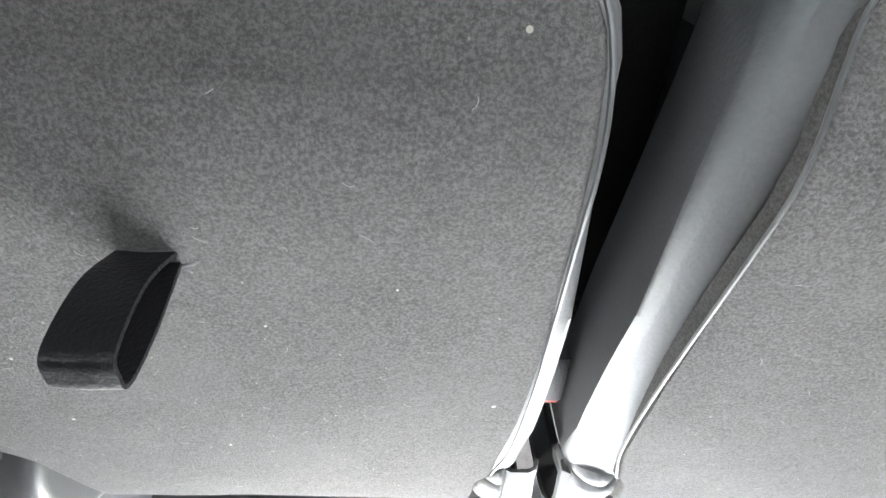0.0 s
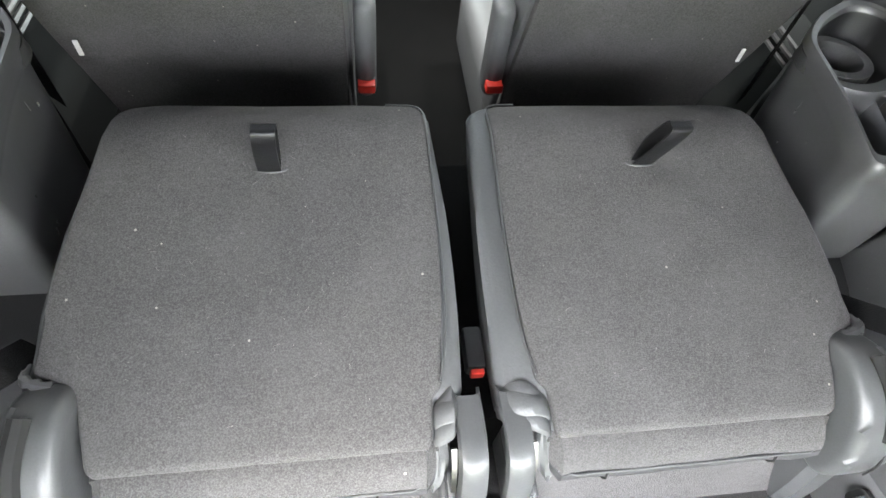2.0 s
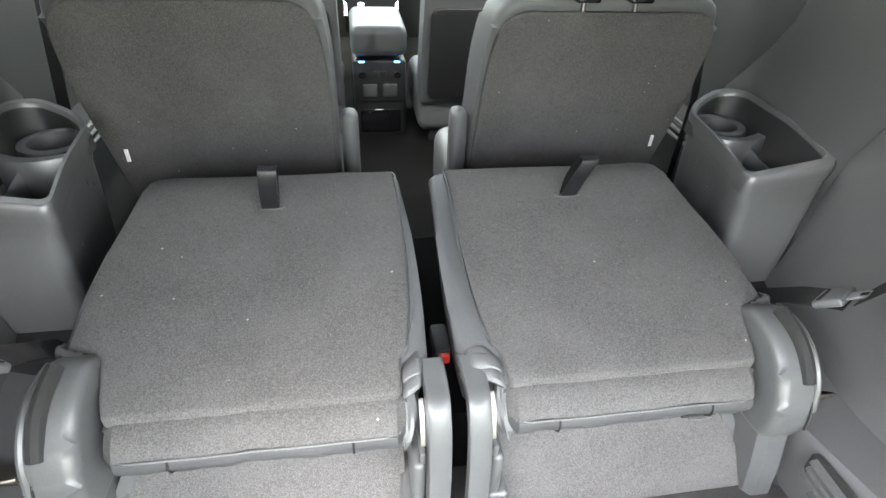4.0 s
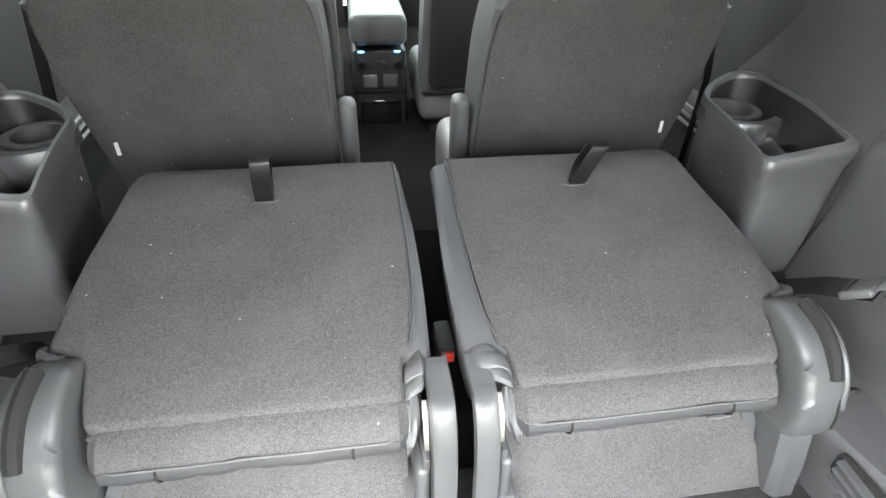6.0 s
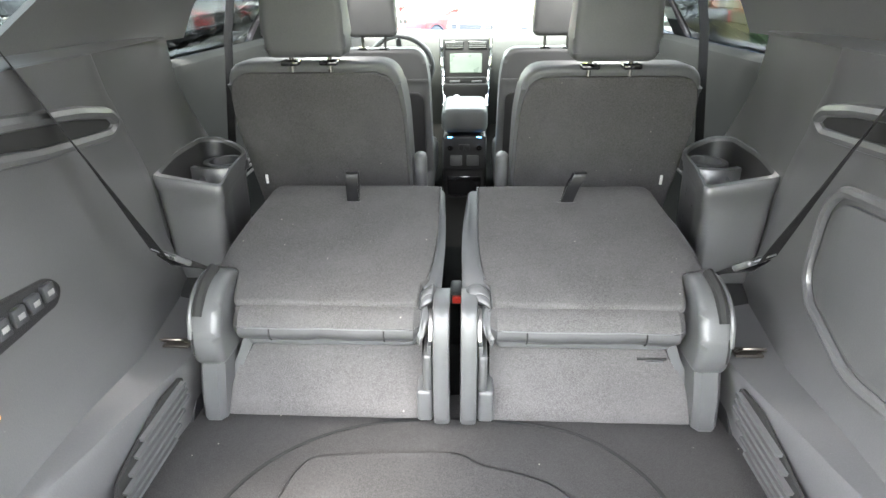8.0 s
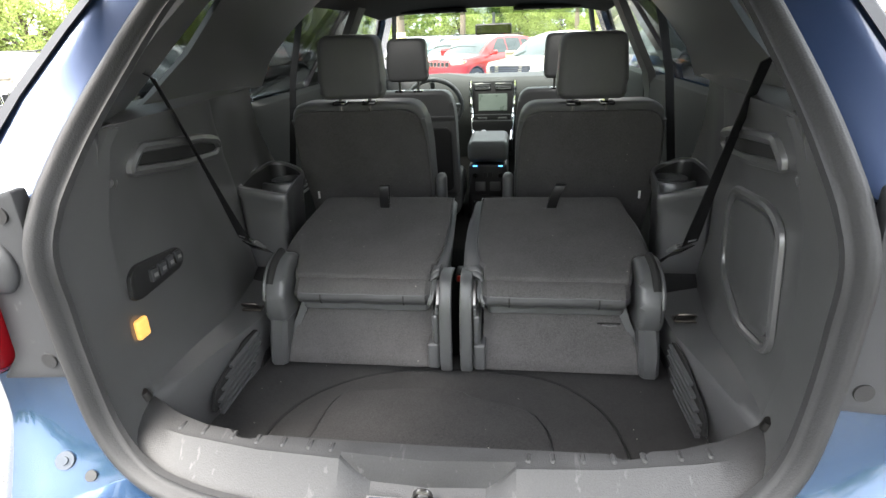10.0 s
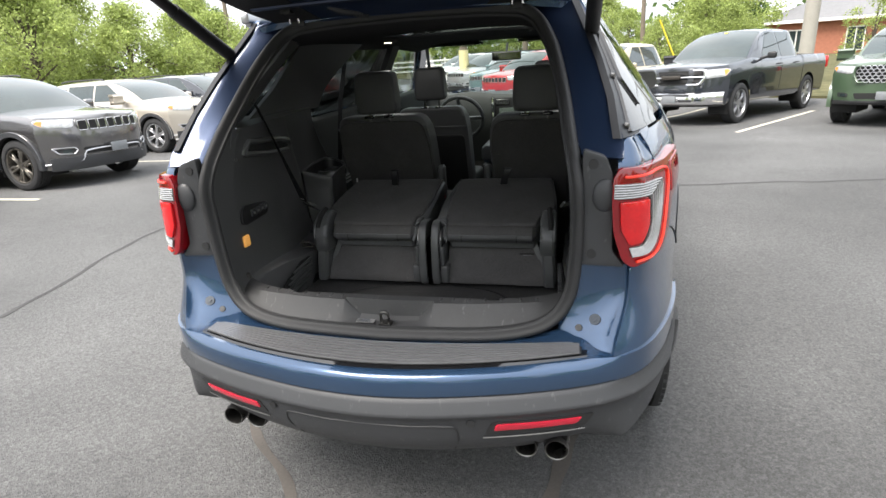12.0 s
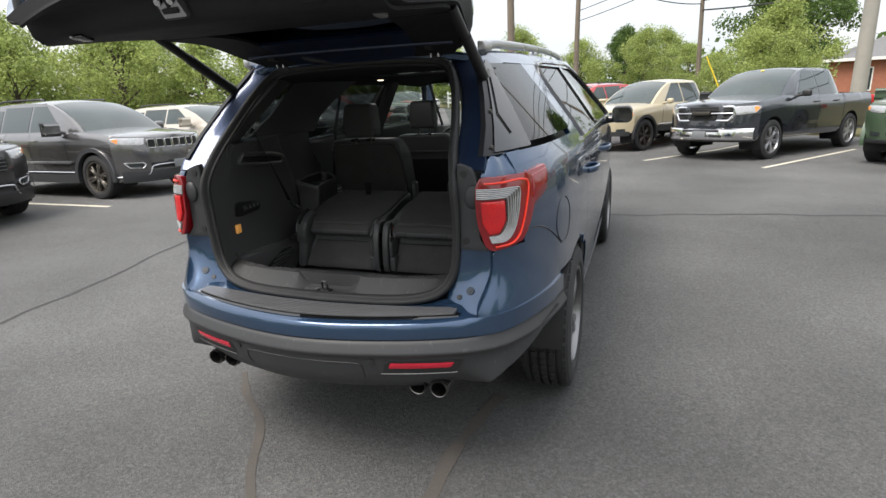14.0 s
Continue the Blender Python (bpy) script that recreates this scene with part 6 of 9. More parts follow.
    for t in np.linspace(0, 1, 10):
        w = 0.0135 * math.sin(math.pi * (0.12 + 0.86 * t)) ** 0.8
        c = Vector((s * (0.062 + 0.008 * t), 0.755 - 0.045 * math.sin(0.5 * math.pi * t), 0.918 - 0.066 * t))
        rows.append([c + Vector((w * u, -0.008 * (1 - u * u) - 0.0025 * math.sin(7 * u + 5 * t), 0.0)) for u in np.linspace(-1, 1, 7)])
    grid(bm, rows)
    thicken(part("fabric_flap", bm, M["leather"], seat), 0.003)
    # outer corner: small puckered end of the cover, and its pale elastic
    bm = bmesh.new()
    path = smooth_line([(s * 0.506, 0.852, 0.938), (s * 0.507, 0.838, 0.946), (s * 0.492, 0.829, 0.947), (s * 0.474, 0.826, 0.942)], 5)
    rows = [[(p[0], p[1] + 0.008 * (1 + 0.25 * math.sin(1.9 * i)) * math.cos(w), p[2] + 0.008 * math.sin(w)) for w in np.linspace(0, 2 * math.pi, 9)[:-1]] for i, p in enumerate(path)]
    capped(bm, grid(bm, rows, True))
    part("corner_fold", bm, M["leather"], seat)
    bm = bmesh.new()
    sweep(bm, smooth_line([(s * 0.474, 0.822, 0.948), (s * 0.478, 0.80, 0.960), (s * 0.481, 0.785, 0.968)], 4), flat_section(0.007, 0.002))
    part("elastic_tab", bm, M["padrib"], seat, "pale elastic tab")
    # pull strap: a loop of black webbing through a slot
    lean = Vector((0.004, -0.004, 0)) if s < 0 else Vector((0.026, -0.004, 0))
    bm = bmesh.new()
    b0 = Vector((s * 0.257, 1.086, seat_z(1.086) + 0.007))
    h = 0.074
    pts = [b0 + Vector((0, -0.004, -0.004)), b0 + lean * 0.4 + Vector((0, -0.012, h * 0.5)), b0 + lean * 0.95 + Vector((0, -0.010, h * 0.93)), b0 + lean + Vector((0, 0.0, h)), b0 + lean * 0.95 + Vector((0, 0.011, h * 0.93)), b0 + lean * 0.4 + Vector((0, 0.014, h * 0.45)), b0 + Vector((0, 0.004, -0.004))]
    rows = []
    for p in smooth_line([tuple(p) for p in pts], 6):
        p = Vector(p)
        rows.append([p + Vector((-0.0145, 0, 0)), p + Vector((0, -0.001, 0)), p + Vector((0.0145, 0, 0))])
    grid(bm, rows)
    thicken(part("pull_strap", bm, M["strap"], seat, "black satin pull strap"), 0.0022)
    bm = bmesh.new()
    sweep(bm, [(b0.x + 0.024 * math.cos(a), b0.y + 0.007 * math.sin(a), b0.z - 0.002) for a in np.linspace(0, 2 * math.pi, 20)[:-1]], ring(0.0016, 6), True)
    slot = part("strap_slot", bm, M["trimlight"], seat, "grey bound slot of the strap")
    bm = bmesh.new()
    slab(bm, [(b0.x + 0.023 * math.cos(a), b0.y + 0.006 * math.sin(a)) for a in np.linspace(0, 2 * math.pi, 20)[:-1]], lambda a, b, h: (a, b, b0.z - 0.003 + h), 0.003)
    part("slot_shadow", bm, M["soot"], slot)
    # seat cushion's carpeted rear below the backrest
    bm = bmesh.new()
    rows = []
    for t in np.linspace(0, 1, 15):
        row = []
        for y, z, x1 in ((0.86, 0.852, 0.405), (0.80, 0.842, 0.405), (0.772, 0.822, 0.410), (0.752, 0.797, 0.425), (0.736, 0.768, 0.447), (0.722, 0.742, 0.458), (0.704, 0.712, 0.462), (0.690, 0.690, 0.463), (0.692, 0.682, 0.463), (0.72, 0.680, 0.463), (0.9, 0.680, 0.463)):
            x = 0.068 + (x1 - 0.068) * t
            row.append((s * x, y + 0.003 * noise.noise((x * 12, z * 20, s)), z))
        rows.append(row)
    grid(bm, rows)
    part("cushion_carpet", bm, M["carpet"], seat, "charcoal carpet over the seat base", 60)
    if s > 0:
        bm = bmesh.new()
        sweep(bm, [(0.375, 0.7475, 0.792), (0.392, 0.746, 0.7915), (0.412, 0.7475, 0.792)], flat_section(0.005, 0.003))
        ts = part("tether_slot", bm, M["padrib"], seat, "pale slot edge in the carpet")
        bm = bmesh.new()
        box(bm, 0.362, 0.42, 0.748, 0.752, 0.793, 0.798, 0.001)
        part("slot_shadow", bm, M["soot"], ts)
    # pale metal side plate under the cover, between cushion and outer leg
    bm = bmesh.new()
    slab(bm, [(0.428, 0.845), (0.445, 0.80), (0.462, 0.765), (0.466, 0.75), (0.452, 0.745), (0.41, 0.83)], lambda a, b, h: (s * a, 0.735 + 0.25 * (b - 0.74) + h, b), 0.004)
    part("side_plate", bm, M["trimlight"], seat, "grey plastic side plate")
    # outer hinge cover: a rounded band over the pivot with a slot and an outer lip
    prof = rounded([(0.686, 0.806), (0.674, 0.85), (0.690, 0.905), (0.732, 0.955), (0.79, 0.973), (0.85, 0.935), (0.84, 0.80)], [0.02, 0.05, 0.06, 0.06, 0.05, 0.05, 0.02], 6)
    bm = bmesh.new()
    slab(bm, prof, lambda y, z, h: (s * (0.508 + h), y, z), 0.062, 0.016, 5)
    cov = part("hinge_cover", bm, M["trimlight"], seat, "grey plastic hinge cover with a dark slot", 50)
    # slot drawn as near-black tubes, so its shade is in the colour
    bm = bmesh.new()
    sweep(bm, smooth_line([(s * 0.4885, 0.7005, 0.912), (s * 0.487, 0.718, 0.938), (s * 0.484, 0.744, 0.960), (s * 0.480, 0.785, 0.974)], 5), ring(0.0105, 8), up=(1, 0, 0))
    sweep(bm, [(s * 0.496, 0.708, 0.915), (s * 0.497, 0.716, 0.928), (s * 0.495, 0.726, 0.938)], ring(0.0075, 8), up=(1, 0, 0))
    part("hinge_slot", bm, M["soot"], cov, "dark curved slot")
    bm = bmesh.new()
    sweep(bm, smooth_line([(s * 0.502, 0.684, 0.872), (s * 0.503, 0.699, 0.912), (s * 0.502, 0.727, 0.944), (s * 0.499, 0.765, 0.962), (s * 0.496, 0.80, 0.962)], 5), ring(0.0055, 8))
    part("cover_lip", bm, M["trimlight"], cov)
    bm = bmesh.new()
    sweep(bm, smooth_line([(s * 0.4965, 0.6745, 0.842), (s * 0.4965, 0.679, 0.872), (s * 0.4965, 0.6985, 0.905)], 5), flat_section(0.002, 0.003), up=(1, 0, 0))
    part("cover_seam", bm, M["soot"], cov)
    bm = bmesh.new()
    cyl(bm, (s * 0.4875, 0.694, 0.916), (s * 0.4875, 0.703, 0.928), 0.0024, n=8)
    part("hinge_pin", bm, M["sill"], cov, "scuffed pin")
    bm = bmesh.new()
    rows = []
    for z, x0, x1, y0 in ((0.683, 0.464, 0.508, 0.672), (0.69, 0.462, 0.509, 0.668), (0.75, 0.458, 0.508, 0.676), (0.82, 0.452, 0.502, 0.688)):
        rows.append([(s * x0, y0 + 0.12, z), (s * x0, y0 + 0.012, z), (s * (x0 + 0.01), y0, z), (s * (x1 - 0.01), y0, z), (s * x1, y0 + 0.012, z), (s * x1, y0 + 0.14, z)])
    grid(bm, rows)
    part("outer_leg", bm, M["trimlight"], seat)
    # inner leg: a flat upright with a rounded head, its edge seam and the stepped plate beside it
    bm = bmesh.new()
    leg = smooth_line([(0.676, 0.683), (0.666, 0.72), (0.674, 0.84), (0.698, 0.912), (0.728, 0.934), (0.79, 0.93)], 4)
    rows = []
    for x, dy in ((0.010, 0.012), (0.012, 0.003), (0.019, 0.0), (0.036, 0.0), (0.041, 0.003), (0.043, 0.02)):
        rows.append([(s * x, y + dy, z - dy * 0.5 if z > 0.9 else z) for y, z in leg])
    grid(bm, rows)
    thicken(part("inner_leg", bm, M["trimlight"], seat, "grey plastic seat upright", 50), 0.004)
    bm = bmesh.new()
    box(bm, min(s * 0.044, s * 0.076), max(s * 0.044, s * 0.076), 0.680, 0.80, 0.684, 0.760, 0.008, 3)
    box(bm, min(s * 0.044, s * 0.062), max(s * 0.044, s * 0.062), 0.684, 0.80, 0.755, 0.842, 0.008, 3)
    box(bm, min(s * 0.044, s * 0.053), max(s * 0.044, s * 0.053), 0.688, 0.80, 0.84, 0.862, 0.003, 2)
    part("leg_step", bm, M["trimlight"], seat)
    bm = bmesh.new()
    sweep(bm, [(s * 0.047, 0.700, 0.865), (s * 0.047, 0.716, 0.90), (s * 0.047, 0.735, 0.916)], flat_section(0.004, 0.006), up=(1, 0, 0))
    part("hinge_edge", bm, M["steel"], seat, "bare metal edge of the hinge")
    # base under the seat and frame down to the floor pan
    bm = bmesh.new()
    box(bm, min(s * 0.08, s * 0.45), max(s * 0.08, s * 0.45), 0.76, 1.16, 0.62, 0.82, 0.02)
    part("seat_base", bm, M["black"], seat)
    return seat


for s in (-1, 1):
    third_row_seat(s)

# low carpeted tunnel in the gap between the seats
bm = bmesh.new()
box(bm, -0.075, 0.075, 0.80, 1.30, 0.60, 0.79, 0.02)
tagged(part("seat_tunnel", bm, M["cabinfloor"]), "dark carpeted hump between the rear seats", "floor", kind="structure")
# buckle and its red button, between the seats
bk = thing("seat_buckle", "black seat belt buckle with red button", "buckle")
bm = bmesh.new()
box(bm, -0.014, 0.012, 0.84, 0.90, 0.86, 0.89, 0.006)
part("buckle_body", bm, M["black"], bk)
bm = bmesh.new()
box(bm, -0.009, 0.009, 0.833, 0.842, 0.868, 0.884, 0.002)
part("release_button", bm, M["redtag"], bk, "red release button")


# ---- seat belts of the third row ----
def webbing(name, pts, w, parent, across):
    bm = bmesh.new()
    P = [Vector(p) for p in pts]
    rows = []
    for i, p in enumerate(P):
        t = (P[min(i + 1, len(P) - 1)] - P[max(i - 1, 0)]).normalized()
        sd = Vector(across[i] if isinstance(across, list) else across)
        sd = (sd - t * sd.dot(t)).normalized() * w / 2
        rows.append([p - sd, p + sd])
    grid(bm, rows)
    return thicken(part(name, bm, M["belt"], parent), 0.0015)


for s, side in SIDES:
    belt_ = thing("seat_belt", "black seat belt with a metal tongue hanging at the cargo wall", "seat belt", "seat belts")
    run = [(0.622, 0.50, 1.478), (0.572, 0.523, 1.447), (0.567, 0.595, 1.313), (0.5655, 0.648, 1.215), (0.5645, 0.69, 1.136), (0.5635, 0.722, 1.075), (0.563, 0.752, 1.018)]
    turn = [(0.60, 0.78, -0.10), (0.60, 0.78, -0.10), (0.61, 0.77, -0.10), (0.65, 0.72, -0.10), (0.71, 0.65, -0.10), (0.77, 0.57, -0.10), (0.80, 0.52, -0.10)]
    webbing("belt_webbing", [(s * x, y, z) for x, y, z in run], 0.046, belt_, [(s * x, y, z) for x, y, z in turn])
    bm = bmesh.new()
    box(bm, min(s * 0.575, s * 0.632), max(s * 0.575, s * 0.632), 0.485, 0.535, 1.452, 1.478, 0.008, 3)
    part("belt_guide", bm, M["trim"], belt_, "charcoal plastic belt guide")
    webbing("lap_webbing", [(s * 0.565, 0.765, 1.0), (s * 0.545, 0.83, 0.96), (s * 0.53, 0.90, 0.90)], 0.044, belt_, (s * 1.0, 0.2, 0.5))
    # tongue holder: hangs on the webbing, its steel tongue points down to the seat
    p0, p1 = Vector((s * 0.562, 0.752, 1.022)), Vector((s * 0.529, 0.811, 0.963))
    mm = look(p0.lerp(p1, 0.32), p1) @ Matrix.Rotation(radians(90), 4, "X")
    bm = bmesh.new()
    box(bm, -0.026, 0.026, -0.028, 0.012, -0.006, 0.006, 0.004, 3, mm)
    ton = part("belt_tongue", bm, M["trimlight"], belt_, "grey belt tongue holder")
    bm = bmesh.new()
    box(bm, -0.012, 0.012, 0.010, 0.042, -0.0015, 0.0015, 0.001, 1, mm)
    box(bm, -0.024, 0.024, 0.006, 0.012, -0.003, 0.003, 0.001, 1, mm)
    part("metal_tongue", bm, M["alloy"], ton, "bright steel tongue")
    bm = bmesh.new()
    box(bm, -0.005, 0.005, 0.026, 0.036, -0.0022, 0.0022, 0, 1, mm)
    part("tongue_hole", bm, M["soot"], ton)
    bm = bmesh.new()
    box(bm, -0.020, 0.020, -0.022, -0.017, -0.0068, 0.0068, 0, 1, mm)
    part("webbing_slot", bm, M["soot"], ton)


# ---- second-row and front seats ----
def row_seat(name, label, group, x0, x1, y_top, lean, z0, z1, carpeted, s, hr, hz, hy):
    seat = thing(name, label, "car seat", group)

    def py(z, h):
        return y_top + (z1 - z) * lean - h
    taper = 0.03
    o = rounded([(x0, z0), (x0 + 0.004, z1 - 0.12), (x0 + 0.025, z1), (x1 - 0.025, z1), (x1 - 0.004, z1 - 0.12), (x1 - taper, z0)], [0.03, 0.1, 0.07, 0.07, 0.1, 0.03], 5)
    bm = bmesh.new()
    slab(bm, o, lambda a, b, h: (s * a, py(b, h) + 0.008, b + 0.012), 0.13, 0.028, 4)
    part("backrest", bm, M["leather"], seat, "black leather backrest")
    if carpeted:
        bm = bmesh.new()
        cx, cz = (x0 + x1) / 2, (z0 + z1) / 2
        slab(bm, [(cx + (a - cx) * 0.965, cz + (b - cz) * 0.965 - 0.006) for a, b in o], lambda a, b, h: (s * a, py(b, h) - 0.004 - 0.004 * noise.noise((a * 6, b * 6, 2)), b), 0.02, 0.006, 3, 2)
        part("carpet_back_panel", bm, M["carpet"], seat, "charcoal carpet back panel")
    else:
        bm = bmesh.new()
        slab(bm, rounded([(x0 + 0.03, z0 + 0.05), (x0 + 0.03, z1 - 0.18), (x1 - 0.03, z1 - 0.18), (x1 - 0.03, z0 + 0.05)], 0.04), lambda a, b, h: (s * a, py(b, h) - 0.004, b), 0.02, 0.006, 3)
        part("map_pocket", bm, M["black"], seat, "black fabric map pocket")
        bm = bmesh.new()
        sweep(bm, [(s * a, py(z1 - 0.12, 0) - 0.001, z1 - 0.12) for a in np.linspace(x0 + 0.01, x1 - 0.01, 6)], ring(0.0025, 6))
        part("stitch_line", bm, M["trimlight"], seat)
    # headrest with posts
    hx0, hx1 = hr
    bm = bmesh.new()
    out = rounded([(hx0 + 0.006, hz[0]), (hx0, hz[0] + 0.04), (hx0 + 0.008, hz[1]), (hx1 - 0.008, hz[1]), (hx1, hz[0] + 0.04), (hx1 - 0.006, hz[0])], [0.02, 0.03, 0.035, 0.035, 0.03, 0.02], 4)
    slab(bm, out, lambda a, b, h: (s * a, hy - h - 0.02 * math.sin(math.pi * (b - hz[0]) / (hz[1] - hz[0])) * 0.3, b), 0.10, 0.022, 4, 1)
    hd = part("headrest", bm, M["leather"], seat, "black leather headrest")
    for a in (hx0 + 0.055, hx1 - 0.055):
        bm = bmesh.new()
        cyl(bm, (s * a, hy + 0.05, z1 - 0.02), (s * a, hy + 0.05, hz[0] + 0.02), 0.006, n=10)
        part("headrest_post", bm, M["steel"], seat, "chrome headrest post")
        bm = bmesh.new()
        box(bm, s * a - 0.024, s * a + 0.024, hy + 0.022, hy + 0.07, z1 + 0.002, z1 + 0.016, 0.005)
        part("post_guide", bm, M["gloss"], seat)
    # seat cushion
    bm = bmesh.new()
    yb = y_top + (z1 - z0) * lean
    box(bm, min(s * x0, s * x1), max(s * x0, s * x1), yb + 0.02, yb + 0.52, z0 - 0.12, z0 + 0.09, 0.05, 4)
    part("cushion", bm, M["leather"], seat, "black leather cushion")
    bm = bmesh.new()
    box(bm, min(s * x0, s * x1) + 0.05, max(s * x0, s * x1) - 0.05, yb + 0.06, yb + 0.46, 0.42, z0 - 0.10, 0.02)
    part("seat_frame", bm, M["black"], seat)
    return seat


for s in (-1, 1):
    dz = 0.0 if s < 0 else -0.015
    seat = row_seat("second_row_seat", "black leather second-row captain's chair with carpeted back, upright", "second-row seats", 0.148, 0.655, 1.335, 0.30, 0.66, 1.288 + dz, True, s,
                    (0.292, 0.505) if s < 0 else (0.28, 0.497), (1.312 + dz, 1.515 + dz), 1.30)
    # inner fold-down armrest with belt buckle
    bm = bmesh.new()
    box(bm, min(s * 0.105, s * 0.145), max(s * 0.105, s * 0.145), 1.44, 1.50, 0.82, 1.02, 0.018, 4)
    part("armrest", bm, M["leather"], seat, "raised leather armrest")
    bm = bmesh.new()
    box(bm, min(s * 0.108, s * 0.142), max(s * 0.108, s * 0.142), 1.425, 1.45, 0.845, 0.865, 0.004)
    part("release_button", bm, M["redtag"], seat, "red release button")
    # child-seat anchor tag
    bm = bmesh.new()
    box(bm, s * 0.588 - 0.004, s * 0.588 + 0.004, 1.405, 1.408, 0.94, 0.968, 0.001)
    part("anchor_tag", bm, M["white"], seat, "small white fabric tag")
    bl = thing("seat_belt", "black seat belt hanging beside the second-row seat", "seat belt", "seat belts")
    webbing("belt_webbing", [(s * 0.60, 1.50, 1.64), (s * 0.66, 1.47, 1.36), (s * 0.695, 1.45, 1.05), (s * 0.70, 1.46, 0.8)], 0.045, bl, (s * 0.75, 0.6, 0))

for s in (-1, 1):
    row_seat("front_seat", "black leather front seat with dark fabric back", "front seats", 0.155, 0.655, 2.335, 0.27, 0.62, 1.225, False, s, (0.292, 0.50), (1.285, 1.495), 2.33)

# ---- centre console, dashboard ----
cc = thing("centre_console", "black centre console with padded armrest and rear air controls", "console")
bm = bmesh.new()
box(bm, -0.115, 0.115, 2.645, 3.5, 0.42, 0.785, 0.02, 3)
part("console_body", bm, M["black"], cc)
bm = bmesh.new()
box(bm, -0.118, 0.118, 2.62, 3.02, 0.80, 0.925, 0.035, 4)
part("armrest_lid", bm, M["leather"], cc, "padded grey-black armrest lid")
bm = bmesh.new()
box(bm, -0.112, 0.112, 2.635, 2.66, 0.60, 0.785, 0.012, 3)
pan = part("rear_panel", bm, M["black"], cc, "rear panel with air controls and sockets")
for x in (-0.075, 0.075):
    bm = bmesh.new()
    lathe(bm, [(-0.012, 0.001), (-0.012, 0.014), (0.0, 0.018), (0.006, 0.019)], (x, 2.635, 0.725), "y", 20)
    part("fan_knob", bm, M["chrome"], pan, "chrome-ringed knob")
    bm = bmesh.new()
    box(bm, x - 0.012, x + 0.012, 2.632, 2.636, 0.776, 0.782, 0.001)
    part("blue_light", bm, M["blueled"], pan, "small blue light")
for x0 in (-0.075, 0.012):
    bm = bmesh.new()
    box(bm, x0, x0 + 0.063, 2.628, 2.64, 0.628, 0.685, 0.006)
    part("socket_cover", bm, M["trimlight"], pan, "grey socket cover")
for k, x in enumerate((-0.028, 0.002)):
    bm = bmesh.new()
    box(bm, x, x + 0.026, 2.630, 2.64, 0.712, 0.742, 0.003)
    part("seat_heat_button", bm, M["black"], pan)
bm = bmesh.new()
box(bm, -0.09, 0.09, 2.638, 2.66, 0.46, 0.57, 0.01)
part("foot_panel", bm, M["gloss"], cc)

dash = thing("dashboard", "grey-black dashboard with central screen and vents", "dashboard")
bm = bmesh.new()
rows = []
for x in np.linspace(-0.8, 0.8, 25):
    b = 0.03 * math.cos(x * 3)
    hump = 0.035 * math.exp(-((x + 0.38) / 0.18) ** 2)
    rows.append([(x, 4.0, 1.21), (x, 3.8, 1.215 + hump * 0.5), (x, 3.66 - b, 1.205 + hump), (x, 3.62 - b, 1.16 + hump), (x, 3.60 - b, 1.0), (x, 3.64 - b, 0.85), (x, 3.72, 0.6)])
grid(bm, rows)
part("dash_top", bm, M["dashtrim"], dash)
bm = bmesh.new()
box(bm, -0.145, 0.145, 3.40, 3.62, 0.70, 0.93, 0.02)
mm = Matrix.Translation((0, 3.545, 1.02)) @ Matrix.Rotation(radians(-14), 4, "X")
box(bm, -0.15, 0.15, -0.015, 0.05, -0.17, 0.165, 0.012, 2, mm)
stack = part("centre_unit", bm, M["dashblack"], dash)
bm = bmesh.new()
box(bm, -0.103, 0.103, -0.02, -0.014, -0.045, 0.075, 0.003, 1, mm)
part("screen", bm, M["screen"], stack, "dark touch screen")
for s in (-1, 1):
    bm = bmesh.new()
    sweep(bm, smooth_line([(s * 0.156, 3.53, 1.19), (s * 0.158, 3.52, 1.10), (s * 0.15, 3.50, 0.98), (s * 0.14, 3.43, 0.88), (s * 0.135, 3.36, 0.80)], 5), ring(0.012, 8))
    part("side_trim_bar", bm, M["chrome"], stack, "satin silver trim bar")
    bm = bmesh.new()
    box(bm, s * 0.075 - 0.06, s * 0.075 + 0.06, -0.02, 0.0, 0.10, 0.15, 0.005, 2, mm)
    vent = part("air_vent", bm, M["gloss"], stack)
    for k in range(4):
        bm = bmesh.new()
        box(bm, s * 0.075 - 0.054, s * 0.075 + 0.054, -0.025, -0.018, 0.108 + 0.011 * k, 0.112 + 0.011 * k, 0, 1, mm)
        part("vent_slat", bm, M["trimlight"], vent)
bm = bmesh.new()
lathe(bm, [(-0.04, 0.001), (-0.04, 0.018), (-0.012, 0.022), (-0.006, 0.03), (0.0, 0.031)], (0.0, 3.45, 0.908), "y", 20)
part("volume_knob", bm, M["chrome"], stack, "silver volume knob")
for k in range(3):
    for s in (-1, 1):
        bm = bmesh.new()
        box(bm, s * 0.07 - 0.032, s * 0.07 + 0.032, 3.425, 3.44, 0.935 - 0.04 * k, 0.948 - 0.04 * k, 0.002)
        part("control_button", bm, M["trimlight"], stack)
bm = bmesh.new()
box(bm, -0.13, 0.13, 3.43, 3.47, 0.84, 0.965, 0.01)
part("control_panel", bm, M["dashblack"], stack)
bm = bmesh.new()
sweep(bm, [(-0.055, 3.32, 0.78), (-0.055, 3.30, 0.84), (-0.055, 3.29, 0.875)], ring(0.018, 10))
part("gear_lever", bm, M["alloy"], cc, "silver gear lever")

